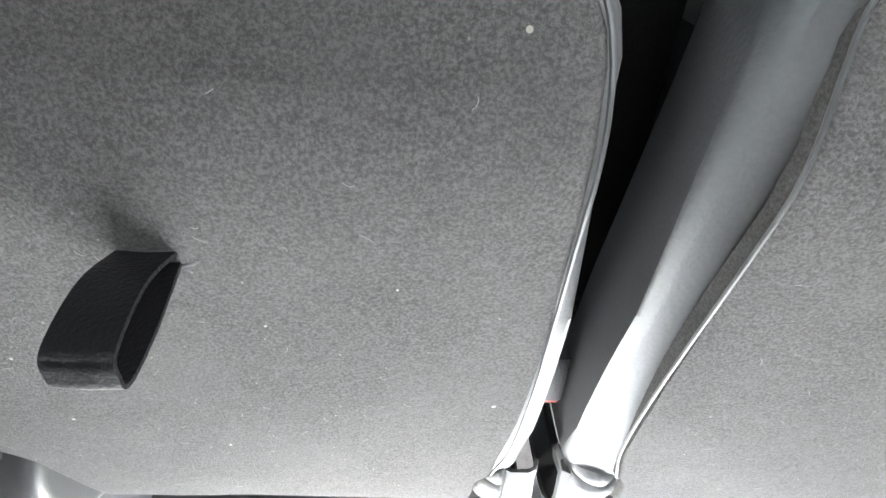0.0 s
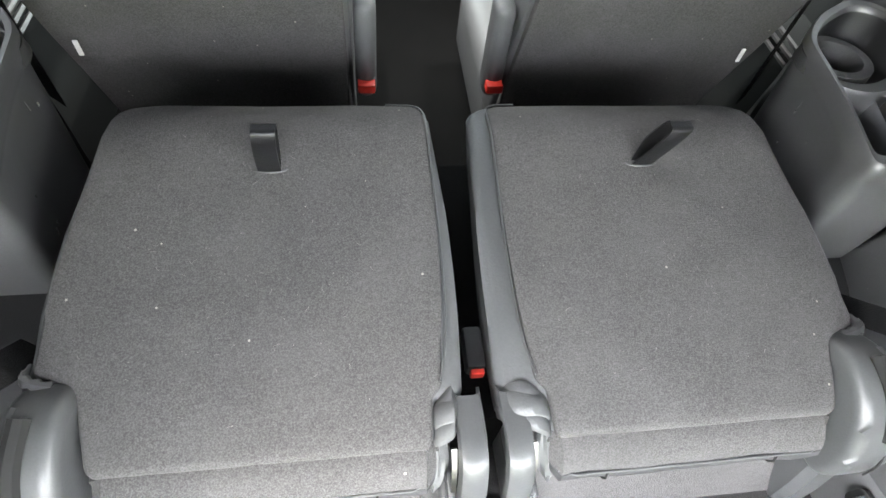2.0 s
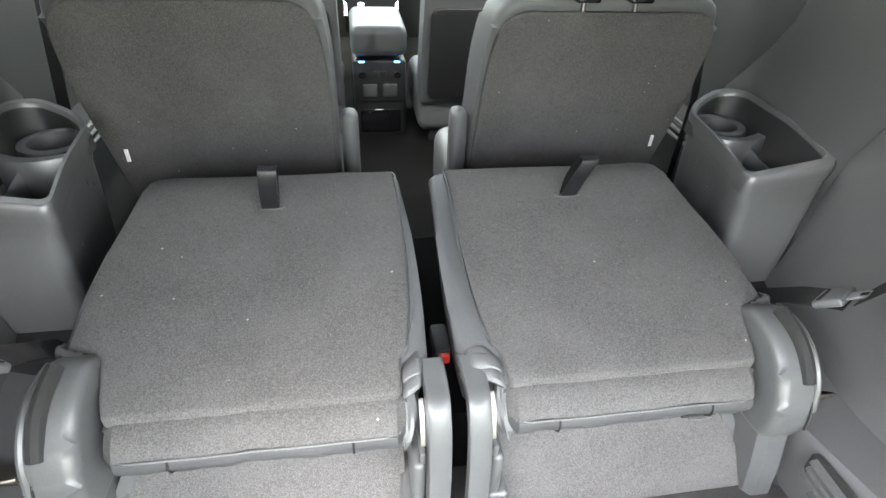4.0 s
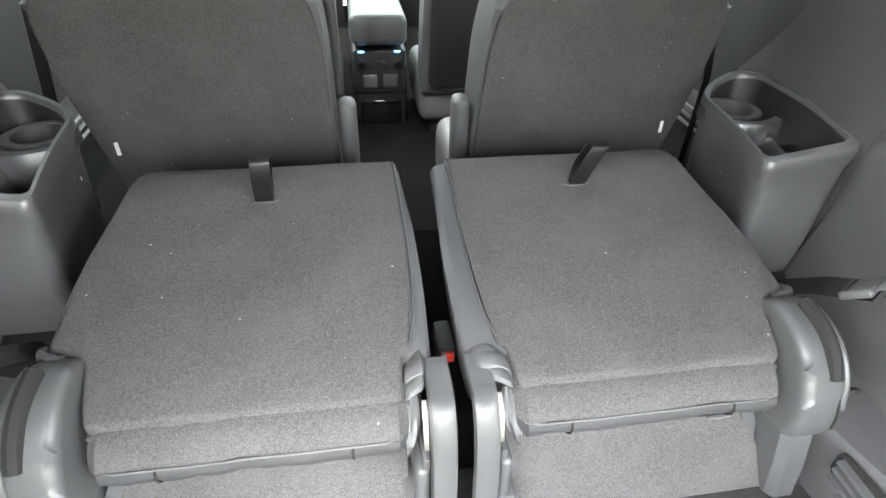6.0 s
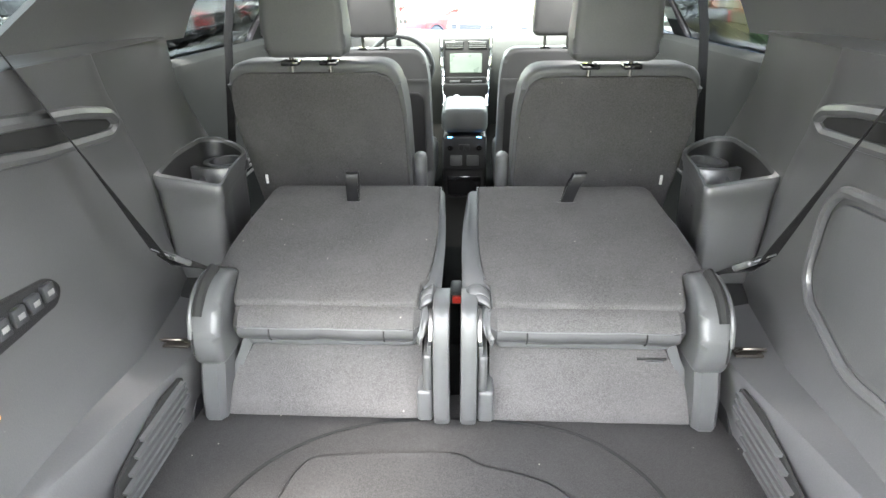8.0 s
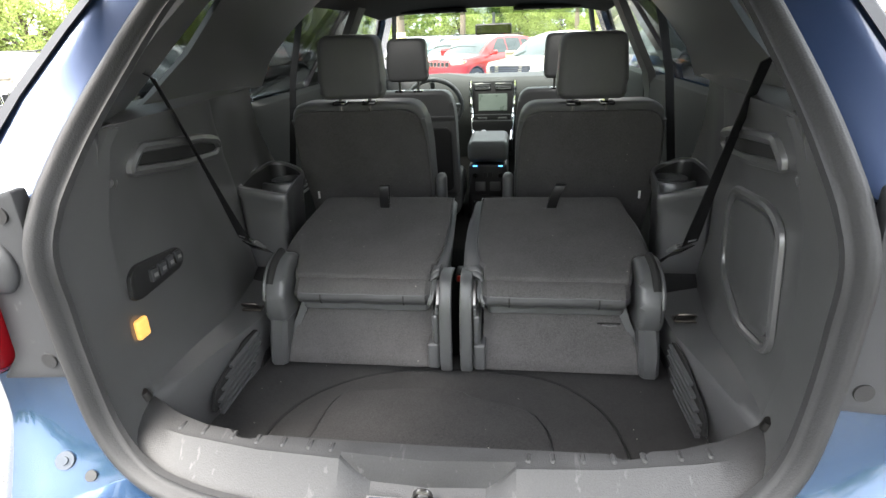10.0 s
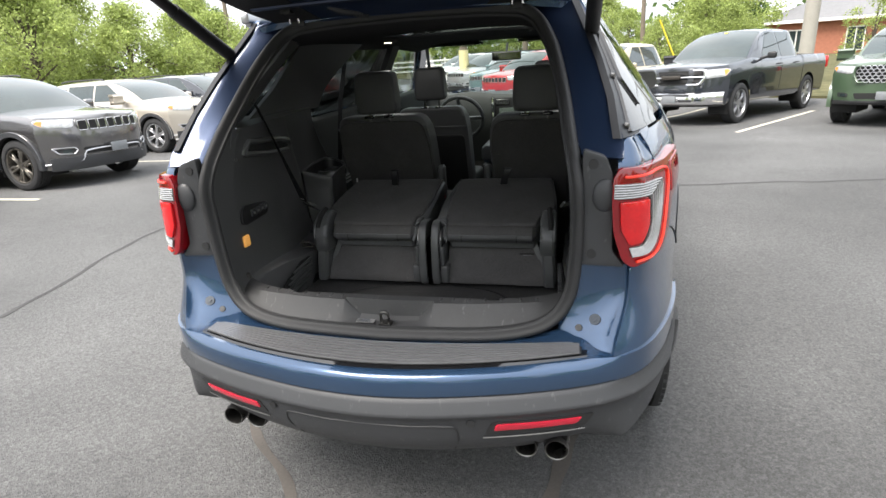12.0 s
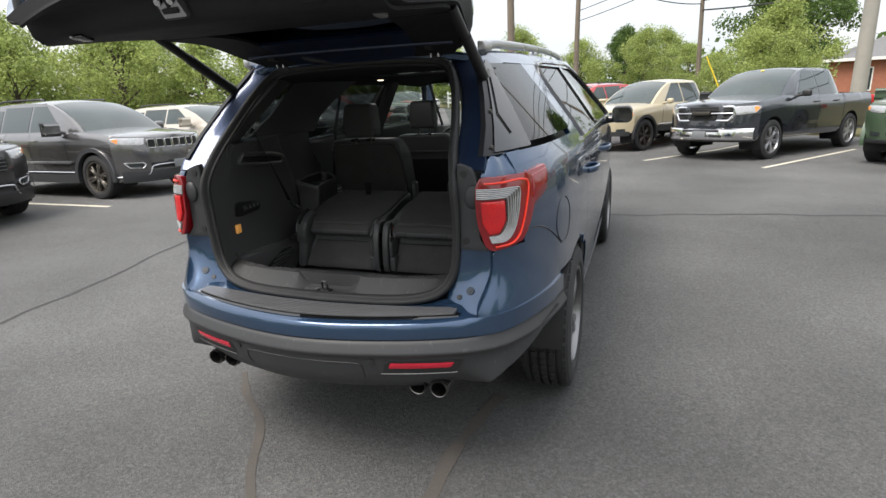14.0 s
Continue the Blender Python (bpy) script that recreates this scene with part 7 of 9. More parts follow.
sw = thing("steering_wheel", "black leather steering wheel", "steering wheel")
bm = bmesh.new()
mm = Matrix.Translation((-0.385, 3.24, 1.06)) @ Matrix.Rotation(radians(-68), 4, "X")
pts = [mm @ Vector((0.185 * math.cos(a), 0.185 * math.sin(a), 0)) for a in np.linspace(0, 2 * math.pi, 41)[:-1]]
sweep(bm, pts, ring(0.016, 8), True, up=(0, -1, 0.4))
part("wheel_rim", bm, M["leather"], sw)
bm = bmesh.new()
box(bm, -0.06, 0.06, -0.055, 0.045, -0.04, 0.02, 0.02, 3, mm)
for a in (0, 180, 270):
    r = mm @ Matrix.Rotation(radians(a), 4, "Z")
    box(bm, 0.04, 0.18, -0.016, 0.016, -0.02, 0.0, 0.005, 1, r)
part("wheel_hub", bm, M["trim"], sw)
bm = bmesh.new()
cyl(bm, mm @ Vector((0, 0, -0.02)), mm @ Vector((0, 0, -0.42)), 0.05, n=14)
part("steering_column", bm, M["black"], sw)

rv = thing("rear_view_mirror", "black-framed interior mirror at the windscreen", "mirror")
bm = bmesh.new()
box(bm, -0.10, 0.13, 3.18, 3.205, 1.495, 1.56, 0.012, 3)
cyl(bm, (0.015, 3.2, 1.55), (0.015, 3.27, 1.62), 0.01, n=10)
part("mirror_frame", bm, M["black"], rv)
bm = bmesh.new()
box(bm, -0.09, 0.12, 3.1775, 3.1795, 1.503, 1.552)
part("mirror_glass", bm, M["dimmirror"], rv, "dim mirror glass")

# ---- headliner with roof glass opening, floor ----
GLASS_Y = (1.32, 1.86)
bm = bmesh.new()
rows = []
ROOF_YS = [0.63, 0.7, 0.8, 1.0, 1.15, 1.32, 1.5, 1.7, 1.86, 2.1, 2.4, 2.7, 3.05]
ROOF_XS = [-1, -0.9, -0.8, -0.66, -0.5, -0.25, 0, 0.25, 0.5, 0.66, 0.8, 0.9, 1]
for y in ROOF_YS:
    w = side_x(max(y, 0.7), 1.64) - 0.012
    zc = float(np.interp(y, [0.63, 0.75, 1.0, 2.5, 3.05], [1.705, 1.685, 1.69, 1.69, 1.66]))
    rows.append([(x * w, y, zc - 0.05 * abs(x) ** 3) for x in ROOF_XS])
vs = grid(bm, rows)
bmesh.ops.delete(bm, geom=[f for f in bm.faces if GLASS_Y[0] < f.calc_center_median().y < GLASS_Y[1] and abs(f.calc_center_median().x) < 0.38], context="FACES_ONLY")
tagged(thicken(part("ceiling", bm, M["headliner"]), 0.012), "black fabric headliner of the car", "ceiling", kind="structure")
for x, y in ((-0.49, 1.85), (0.51, 1.98)):
    bm = bmesh.new()
    box(bm, x - 0.045, x + 0.045, y - 0.03, y + 0.03, 1.656, 1.69, 0.006)
    lt = thing("dome_lamp", "small lit reading lamp in the headliner", "lamp", "dome lamps")
    part("lamp_housing", bm, M["black"], lt)
    bm = bmesh.new()
    box(bm, x - 0.018, x + 0.018, y - 0.014, y + 0.014, 1.652, 1.658, 0.003)
    part("lamp_lens", bm, M["dome"], lt, "warm lit lens")
for s in (-1, 1):
    vis = thing("sun_visor", "black sun visor folded up at the windscreen", "sun visor", "sun visors")
    bm = bmesh.new()
    box(bm, min(s * 0.14, s * 0.52), max(s * 0.14, s * 0.52), 2.9, 3.06, 1.625, 1.645, 0.008, 3)
    part("visor_board", bm, M["headliner"], vis)
    bm = bmesh.new()
    for x in (0.24, 0.36):
        box(bm, s * x - 0.045, s * x + 0.045, 2.9, 2.93, 1.6225, 1.6245)
    part("visor_label", bm, M["white"], vis, "pale printed label")
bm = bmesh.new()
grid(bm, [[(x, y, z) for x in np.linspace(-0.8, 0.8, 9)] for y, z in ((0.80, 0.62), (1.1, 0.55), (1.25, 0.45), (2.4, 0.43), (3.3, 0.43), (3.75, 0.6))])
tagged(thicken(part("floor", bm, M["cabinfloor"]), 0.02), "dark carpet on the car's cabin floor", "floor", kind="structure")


# ---- parked vehicles ----
def paint(name, col, metal=0.4, rough=0.3):
    return mat(name, col, rough, metal, 0.06, 3.0, 0.04, 900, coat=1.0, rvary=0.04)


M["carglass"] = mat("dark_car_glass", (0.03, 0.042, 0.042), 0.03, 0, 0.35, 2.0, coat=0.3, spec=0.5, rvary=0.02)
M["headlamp"] = mat("headlamp_lens", (0.42, 0.425, 0.43), 0.12, 0.5, 0.3, 25.0, 0.2, 60, coat=1.0)
M["amber"] = mat("amber_lens", (0.75, 0.25, 0.03), 0.2, 0, 0.1, 20.0, coat=1.0)
M["plate"] = mat("blank_plate", (0.2, 0.21, 0.22), 0.4, 0.2, 0.15, 20.0)
M["yellow"] = mat("yellow_plastic", (0.75, 0.55, 0.03), 0.5)


def vehicle(name, label, at, turn, L, W, wheels, R, hood, belt, roof, cabin, body_mat, bed=None, nose=0.42, tail=0.22, clad=None, rim=None, low=0.30, grille=None, group="parked cars",
            category="car", flare=False, lamp_z=None, bar=None, rails=False, chrome_bumper=False, windows=2, sticker=False):
    """A parked car: local y runs from its front (0) to its rear (L), x to its left side.
    hood: heights at nose and cowl; cabin: y of cowl, windscreen top, roof end, tail glass foot."""
    root = thing(name, label, category, group)
    arch = R + 0.07
    front_y, rear_y = wheels

    def width(y):
        if y < nose:
            return W * max(0.0, y / nose) ** (1 / 3)
        if y > L - tail:
            return W * max(0.0, (L - y) / tail) ** (1 / 4)
        return W

    def z_low(y):
        z = low
        for c in wheels:
            if abs(y - c) < arch:
                z = max(z, R + math.sqrt(arch ** 2 - (y - c) ** 2))
        return z
    yc, yw, yr, yt = cabin

    def z_top(y):
        if bed and y > bed[0]:
            return bed[1]
        return float(np.interp(y, [0, nose * 0.25, yc, yc + 0.4, L - 0.3, L], [hood[0] - 0.03, hood[0], hood[1], belt, belt, belt - 0.06]))

    def slope(y, z):
        f = max(0, 1 - y / (nose * 1.3))
        k = max(0, 1 - (L - y) / 0.3)
        return f * (0.10 * max(0, z - 0.75) + 0.25 * max(0, 0.42 - z)) - k * (0.12 * max(0, z - 0.9) + 0.2 * max(0, 0.45 - z))

    us = list(np.linspace(0, 1, 15))
    ys = [nose * u ** 3 for u in us] + list(np.linspace(nose, L - tail, 44))[1:-1] + [L - tail * u ** 4 for u in reversed(us)]
    ys += [c + arch * math.cos(a) for c in wheels for a in np.linspace(0, math.pi, 17)]
    ys = sorted(set(round(y, 4) for y in ys if 0 <= y <= L))

    def prof(z, top):
        return -float(np.interp(z, [low, 0.5, 0.6, 0.72, top - 0.2, top - 0.17, top - 0.05, top], [0.06, 0.03, 0.026, 0.012, 0.0, 0.006, 0.03, 0.075]))

    def skin(y, z):
        return max(0.0, width(y) + prof(z, z_top(y)) * min(1, width(y) / W))
    bm = bmesh.new()
    rows = []
    for y in ys:
        top, zl = z_top(y), z_low(y)
        col = [(skin(y, z), y + slope(y, z), z) for z in np.linspace(zl, top, 12)]
        w = col[-1][0]
        if bed and bed[0] + 0.03 < y < L - 0.06:
            col += [(w * 0.93, y + slope(y, top), top + 0.002), (w * 0.92, y, top - 0.5), (0, y, top - 0.5)]
        else:
            crown = 0.05 if y < yc else 0.02
            col += [(w * f, y + slope(y, top), top + crown * (1 - f * f)) for f in (0.8, 0.45, 0.0)]
        rows.append(col)
    grid(bm, rows)
    bmesh.ops.remove_doubles(bm, verts=bm.verts, dist=1e-4)
    mirrored(bm)
    part("body", bm, body_mat, root, deg=32)
    # cabin: a loft of rounded sections along its length
    wb, wr = W - 0.075, W - 0.085 - 0.42 * (roof - belt)
    yr_drop = 0.03 if bed else 0.07
    line = smooth_line([(yc, hood[1] - 0.02), (yc + (yw - yc) * 0.5, hood[1] + (roof - hood[1]) * 0.56), (yw, roof - 0.06), (yw + 0.4, roof - 0.005), ((yw + yr) / 2 + 0.15, roof), (yr - 0.25, roof - yr_drop * 0.4), (yr, roof - yr_drop - 0.02), ((yr + yt) / 2, (roof + belt) / 2), (yt, belt - 0.03)], 5)
    ly, lz = [p[0] for p in line], [p[1] for p in line]

    def zb(y):
        return float(np.interp(y, [yc, yc + 0.45], [hood[1] - 0.05, belt - 0.03]))

    def side_pt(y, z, s_, out=0.0):
        """A point on the cabin's side."""
        h = max(0.0, z - zb(y))
        inset = 0.05 * max(0, 1 - (y - yc) / 0.5) + 0.06 * max(0, 1 - (yt - y) / 0.35)
        return (s_ * (wb - inset - 0.34 * h - 0.12 * h * h + out), y, z)

    def roof_pt(y, g, out=0.0):
        """A point over the top: g runs from -1 to 1 across."""
        zr = float(np.interp(y, ly, lz))
        h = zr - zb(y)
        x = side_pt(y, zb(y) + h * 0.9, 1)[0]
        bow = 0.14 * (1 - g * g) * float(np.interp(y, [yc, yw + 0.3], [1, 0]))
        tail_ = 0.07 * (1 - g * g) * float(np.interp(y, [yr - 0.1, yr + 0.1], [0, 1]))
        return Vector((g * x, y - bow + tail_, zb(y) + h * (0.9 + 0.1 * (1 - abs(g) ** 2.6)) + out))
    bm = bmesh.new()
    rows = []
    for y in ly:
        zr = float(np.interp(y, ly, lz))
        h = zr - zb(y)
        left = [side_pt(y, zb(y) + h * f, 1) for f in (0, 0.2, 0.4, 0.6, 0.78)]
        top = [tuple(roof_pt(y, g)) for g in (1, 0.96, 0.88, 0.7, 0.4, 0, -0.4, -0.7, -0.88, -0.96, -1)]
        rows.append(left + top + [(-a, b, c) for a, b, c in reversed(left)])
    grid(bm, rows)
    part("cabin", bm, body_mat, root, deg=50)

    def patch(name_, pts):
        bm_ = bmesh.new()
        grid(bm_, pts)
        return thicken(part(name_, bm_, M["carglass"], root, deg=60), 0.004)
    # windscreen and rear window lie on the loft
    patch("windscreen", [[roof_pt(yc + (yw - yc) * t, g, 0.007) + Vector((0, -0.005, 0)) for g in np.linspace(-0.93, 0.93, 11)] for t in np.linspace(0.04, 1.0, 8)])
    patch("rear_window", [[roof_pt(yr + (yt - yr) * t, g, 0.006) + Vector((0, 0.008, 0)) for g in np.linspace(-0.85, 0.85, 9)] for t in np.linspace(0.12, 0.8, 6)])
    for s in (1, -1):
        z0, z1 = belt + 0.025, roof - 0.125
        ya, yb = yc + 0.52, yr + (0.02 if bed else 0.05)

        def front(z):
            return ya + (yw + 0.10 - ya) * max(0, (z - z0) / (z1 - z0)) ** 1.1

        def rear(z):
            return yb - (0.10 if bed else 0.28) * max(0, (z - z0) / (z1 - z0)) ** 1.5
        cuts = {1: [0, 1], 2: [0, 0.5, 1.0], 3: [0, 0.38, 0.74, 1.0]}[windows]
        for k in range(windows):
            a, b = cuts[k] * (yb - ya) + ya + 0.03, cuts[k + 1] * (yb - ya) + ya - 0.03
            bm = bmesh.new()
            rows = []
            for z in np.linspace(z0, z1 - 0.05 * (k == windows - 1 and not bed), 6):
                lo, hi = (front(z) if k == 0 else a), (rear(z) if k == windows - 1 else b)
                rows.append([side_pt(y, z, s, 0.005) for y in np.linspace(min(lo, hi - 0.02), hi, 7)])
            grid(bm, rows)
            thicken(part("side_window", bm, M["carglass"], root, deg=60), 0.004)
        # mirror, handles, door gaps
        bm = bmesh.new()
        my = yc + 0.42
        box(bm, s * (W + 0.05), s * (W + 0.23), my - 0.05, my + 0.06, belt - 0.01, belt + 0.13, 0.045, 4)
        cyl(bm, (s * (W - 0.08), my + 0.02, belt), (s * (W + 0.09), my + 0.02, belt + 0.04), 0.03, n=8)
        part("side_mirror", bm, body_mat if not chrome_bumper else M["black"], root)
        for y in (yc + 1.25, yc + 2.2):
            if y < (bed[0] if bed else yt) - 0.1:
                bm = bmesh.new()
                sweep(bm, smooth_line([(s * (W - 0.005), y - 0.1, belt - 0.13), (s * (W + 0.03), y - 0.06, belt - 0.13), (s * (W + 0.03), y + 0.06, belt - 0.13), (s * (W - 0.005), y + 0.1, belt - 0.13)], 3), ring(0.013, 6))
                part("door_handle", bm, body_mat if not chrome_bumper else M["black"], root)
        for y in (yc + 0.35, yc + 1.38, (bed[0] if bed else yc + 2.35)):
            bm = bmesh.new()
            zz = [z for z in np.linspace(max(z_low(y), low + 0.1), belt - 0.03, 8)]
            sweep(bm, [(s * (skin(y, z) + 0.001), y, z) for z in zz], ring(0.004, 4), up=(0, 1, 0))
            part("door_gap", bm, M["black"], root)
        # headlamp, wrapped round the corner
        hz = lamp_z or (hood[0] - 0.20, hood[0] - 0.06)
        bm = bmesh.new()

        def onface(u, z, h):
            uu = min(u, 1.25)
            if uu <= 1:
                y, x = nose * uu ** 3, W * uu
            else:
                y, x = nose + (uu - 1) * W, W
            return (s * (x + prof(z, z_top(y)) + h * 0.5), y + slope(y, z) - h * (1.2 - min(uu, 1.0)), z)
        slab(bm, rounded([(0.60, hz[0] + 0.02), (0.66, hz[0]), (0.93, hz[0] + 0.03), (1.02, hz[1] - 0.02), (0.98, hz[1] + 0.015), (0.60, hz[1])], 0.03), lambda u, z, h: onface(u, z, 0.016 + h), 0.04, 0.004, 2, 2)
        hl = part("headlamp", bm, M["headlamp"], root, "clear headlamp")
        bm = bmesh.new()
        slab(bm, rounded([(0.93, hz[0] + 0.045), (0.99, hz[1] - 0.035), (0.97, hz[1]), (0.92, hz[1] - 0.01)], 0.01), lambda u, z, h: onface(u, z, 0.02 + h), 0.02, 0, 1, 1)
        part("turn_signal", bm, M["amber"], hl, "amber turn signal")
        bm = bmesh.new()
        slab(bm, rounded([(0.66, 0.52), (0.66, 0.60), (0.86, 0.61), (0.86, 0.53)], 0.03), lambda u, z, h: onface(u, z, 0.012 + h), 0.03, 0, 1, 1)
        fg = part("fog_recess", bm, M["black"], root)
        if rails:
            bm = bmesh.new()
            sweep(bm, [onface(u, z, 0.026) for u, z in rounded([(0.63, 0.57), (0.68, 0.52), (0.84, 0.535), (0.90, 0.615), (0.66, 0.61)], 0.012)], ring(0.010, 6), True, up=(0, 1, 0))
            part("fog_ring", bm, M["alloy"], fg, "satin silver ring")
            bm = bmesh.new()
            sweep(bm, [onface(u, z, 0.022) for u, z in smooth_line([(1.0, 0.385), (0.85, 0.39), (0.68, 0.40), (0.60, 0.425), (0.545, 0.52), (0.52, 0.545), (0.40, 0.56), (0.2, 0.565), (0.0, 0.565)], 4)], ring(0.013, 6), up=(0, 0, 1))
            part("bumper_strip", bm, M["alloy"], root, "satin silver strip round the intake")
            bm = bmesh.new()
            sweep(bm, [(s * (W + 0.012), c, z) for c, z in ((wheels[0] + arch * 0.0 + (arch + 0.052) * math.cos(a), R + (arch + 0.052) * math.sin(a)) for a in np.linspace(-0.1, math.pi + 0.1, 22))], ring(0.006, 5), up=(1, 0, 0))
            part("arch_lip", bm, body_mat, root)
            bm = bmesh.new()
            box(bm, min(s * (W - 0.002), s * (W + 0.012)), max(s * (W - 0.002), s * (W + 0.012)), front_y + arch + 0.12, rear_y - arch - 0.2, 0.62, 0.66, 0.006)
            part("door_moulding", bm, M["alloy"], root, "silver moulding along the doors")
        bm = bmesh.new()
        slab(bm, rounded([(0.70, 0.535), (0.70, 0.585), (0.80, 0.59), (0.80, 0.54)], 0.03), lambda u, z, h: onface(u, z, 0.018 + h), 0.02, 0, 1)
        part("fog_lamp", bm, M["carglass"], fg)
        # tail lamp
        bm = bmesh.new()
        box(bm, s * (W - 0.14), s * (W + 0.006), L - 0.16, L - 0.05, belt - 0.32, belt - 0.04, 0.02)
        part("tail_lamp", bm, M["red"], root)
        if flare or clad:
            for c in wheels:
                bm = bmesh.new()
                arc = [(c + (arch + 0.02) * math.cos(a), R + (arch + 0.02) * math.sin(a)) for a in np.linspace(-0.15, math.pi + 0.15, 22)]
                sweep(bm, [(s * (W - 0.01), y, z) for y, z in arc], flat_section(0.07, 0.07), up=(1, 0, 0))
                part("wheel_arch_flare", bm, clad or body_mat, root)
            bm = bmesh.new()
            grid(bm, [[(s * (W - 0.015 + 0.02), y, z) for z in (low - 0.02, low + 0.06, low + 0.13)] for y in np.linspace(front_y + arch, rear_y - arch, 6)])
            thicken(part("sill_cladding", bm, clad or M["black"], root), 0.02)
        if clad:
            bm = bmesh.new()
            sweep(bm, [(s * (W + 0.004), y, low + 0.17) for y in np.linspace(front_y + arch + 0.08, rear_y - arch - 0.05, 6)], ring(0.011, 6))
            part("door_strip", bm, M["chrome"], root, "bright strip along the sill")
        if rails:
            bm = bmesh.new()
            sweep(bm, smooth_line([(s * (wr - 0.04), yw + 0.3, roof - 0.02), (s * (wr - 0.03), yw + 0.5, roof + 0.005), (s * (wr - 0.03), yr - 0.5, roof + 0.005), (s * (wr - 0.04), yr - 0.25, roof - 0.02)], 4), ring(0.018, 6))
            part("roof_rail", bm, M["black"], root)
        for c in wheels:
            wheel("wheel", s * (W - 0.125), c, R, 0.25, rim or M["alloy"], root, 6, 0.05, s, R * 0.68)
            bm = bmesh.new()
            arc = [(c + (arch - 0.005) * math.cos(a), R + (arch - 0.005) * math.sin(a)) for a in np.linspace(-0.4, math.pi + 0.4, 20)]
            grid(bm, [[(s * x, y, z) for y, z in arc] for x in (W - 0.45, W - 0.03)])
            bm.faces.new([bm.verts.new((s * (W - 0.45), y, z)) for y, z in arc])
            part("wheel_arch_liner", bm, M["soot"], root)

    def face(x, z, h):
        u = min(1, abs(x) / W)
        y = nose * u ** 3
        return (x, y + slope(y, z) - h, z)
    # lower bumper
    bm = bmesh.new()
    rows = []
    for z, o in ((low - 0.02, 0.0), (low + 0.02, 0.012), (0.44, 0.014), (0.47, 0.012)):
        rows.append([face(x, z, o) for x in np.linspace(-W * 0.93, W * 0.93, 25)])
    grid(bm, rows)
    thicken(part("lower_bumper", bm, clad or M["black"], root), 0.02)
    if not chrome_bumper:
        bm = bmesh.new()
        slab(bm, rounded([(-W * 0.5, 0.50), (-W * 0.54, 0.60), (W * 0.54, 0.60), (W * 0.5, 0.50)], 0.03), lambda a, b, h: face(a, b, 0.012 + h), 0.02, 0, 1, 2)
        part("lower_intake", bm, M["soot"], root, "black lower air intake")
    if chrome_bumper:
        bm = bmesh.new()
        grid(bm, [[face(x, z, o) for x in np.linspace(-W * 0.95, W * 0.95, 25)] for z, o in ((0.44, 0.03), (0.47, 0.06), (0.60, 0.065), (0.66, 0.05), (0.68, 0.02))])
        thicken(part("chrome_bumper", bm, M["chrome"], root, "chrome bumper"), 0.01)
        for x in (-0.35, 0.0, 0.35):
            bm = bmesh.new()
            slab(bm, rounded([(x - 0.13, 0.50), (x - 0.13, 0.55), (x + 0.13, 0.55), (x + 0.13, 0.50)], 0.02) if x else rounded([(-0.42, 0.61), (-0.42, 0.655), (0.42, 0.655), (0.42, 0.61)], 0.02), lambda a, b, h: face(a, b, 0.075 + h), 0.02, 0, 1, 1)
            part("bumper_slot", bm, M["black"], root)
    # grille
    gw, gz0, gz1, kind = grille
    bm = bmesh.new()
    slab(bm, rounded([(-gw * 0.86, gz0), (-gw, (gz0 + gz1) / 2), (-gw * 0.96, gz1), (gw * 0.96, gz1), (gw, (gz0 + gz1) / 2), (gw * 0.86, gz0)], 0.04), lambda a, b, h: face(a, b, 0.012 + h), 0.03, 0.003, 1, 2)
    gr = part("grille", bm, M["soot"] if kind != "slots" else body_mat, root, "front grille")
    if kind == "slots":
        for k in range(7):
            x = (k - 3) * gw * 0.275
            bm = bmesh.new()
            slab(bm, rounded([(x - gw * 0.10, gz0 + 0.025), (x - gw * 0.10, gz1 - 0.025), (x + gw * 0.10, gz1 - 0.025), (x + gw * 0.10, gz0 + 0.025)], 0.02), lambda a, b, h: face(a, b, 0.018 + h), 0.02, 0, 1)
            sl = part("grille_slot", bm, M["soot"], gr)
            bm = bmesh.new()
            o = rounded([(x - gw * 0.11, gz0 + 0.02), (x - gw * 0.11, gz1 - 0.02), (x + gw * 0.11, gz1 - 0.02), (x + gw * 0.11, gz0 + 0.02)], 0.02)
            sweep(bm, [face(a, b, 0.02) for a, b in o], ring(0.0045, 5), True, up=(0, 1, 0))
            part("slot_ring", bm, M["chrome"], sl)
    elif kind == "bars":
        o = rounded([(-gw * 0.86, gz0), (-gw, (gz0 + gz1) / 2), (-gw * 0.96, gz1), (gw * 0.96, gz1), (gw, (gz0 + gz1) / 2), (gw * 0.86, gz0)], 0.04)
        bm = bmesh.new()
        sweep(bm, [face(a, b, 0.02) for a, b in o], ring(0.028, 8), True, up=(0, 1, 0))
        part("grille_surround", bm, M["chrome"], gr, "chrome grille surround")
        zm = (gz0 + gz1) / 2 + 0.01
        bm = bmesh.new()
        sweep(bm, [face(a, zm, 0.03) for a in np.linspace(-gw * 0.96, gw * 0.96, 9)], ring(0.019, 8))
        part("grille_bar", bm, M["alloy"], gr, "silver crossbar")
        for dz in (-0.085, -0.06, 0.06, 0.085):
            bm = bmesh.new()
            sweep(bm, [face(a, zm + dz, 0.024) for a in np.linspace(-gw * 0.9, gw * 0.9, 9)], ring(0.005, 5))
            part("grille_slat", bm, M["black"], gr)
        bm = bmesh.new()
        box(bm, -0.21, 0.21, -0.062, -0.02, zm - 0.035, zm + 0.045, 0.012)
        part("maker_badge", bm, M["darkalloy"], gr, "plain dark metal badge")
    elif kind == "mesh":
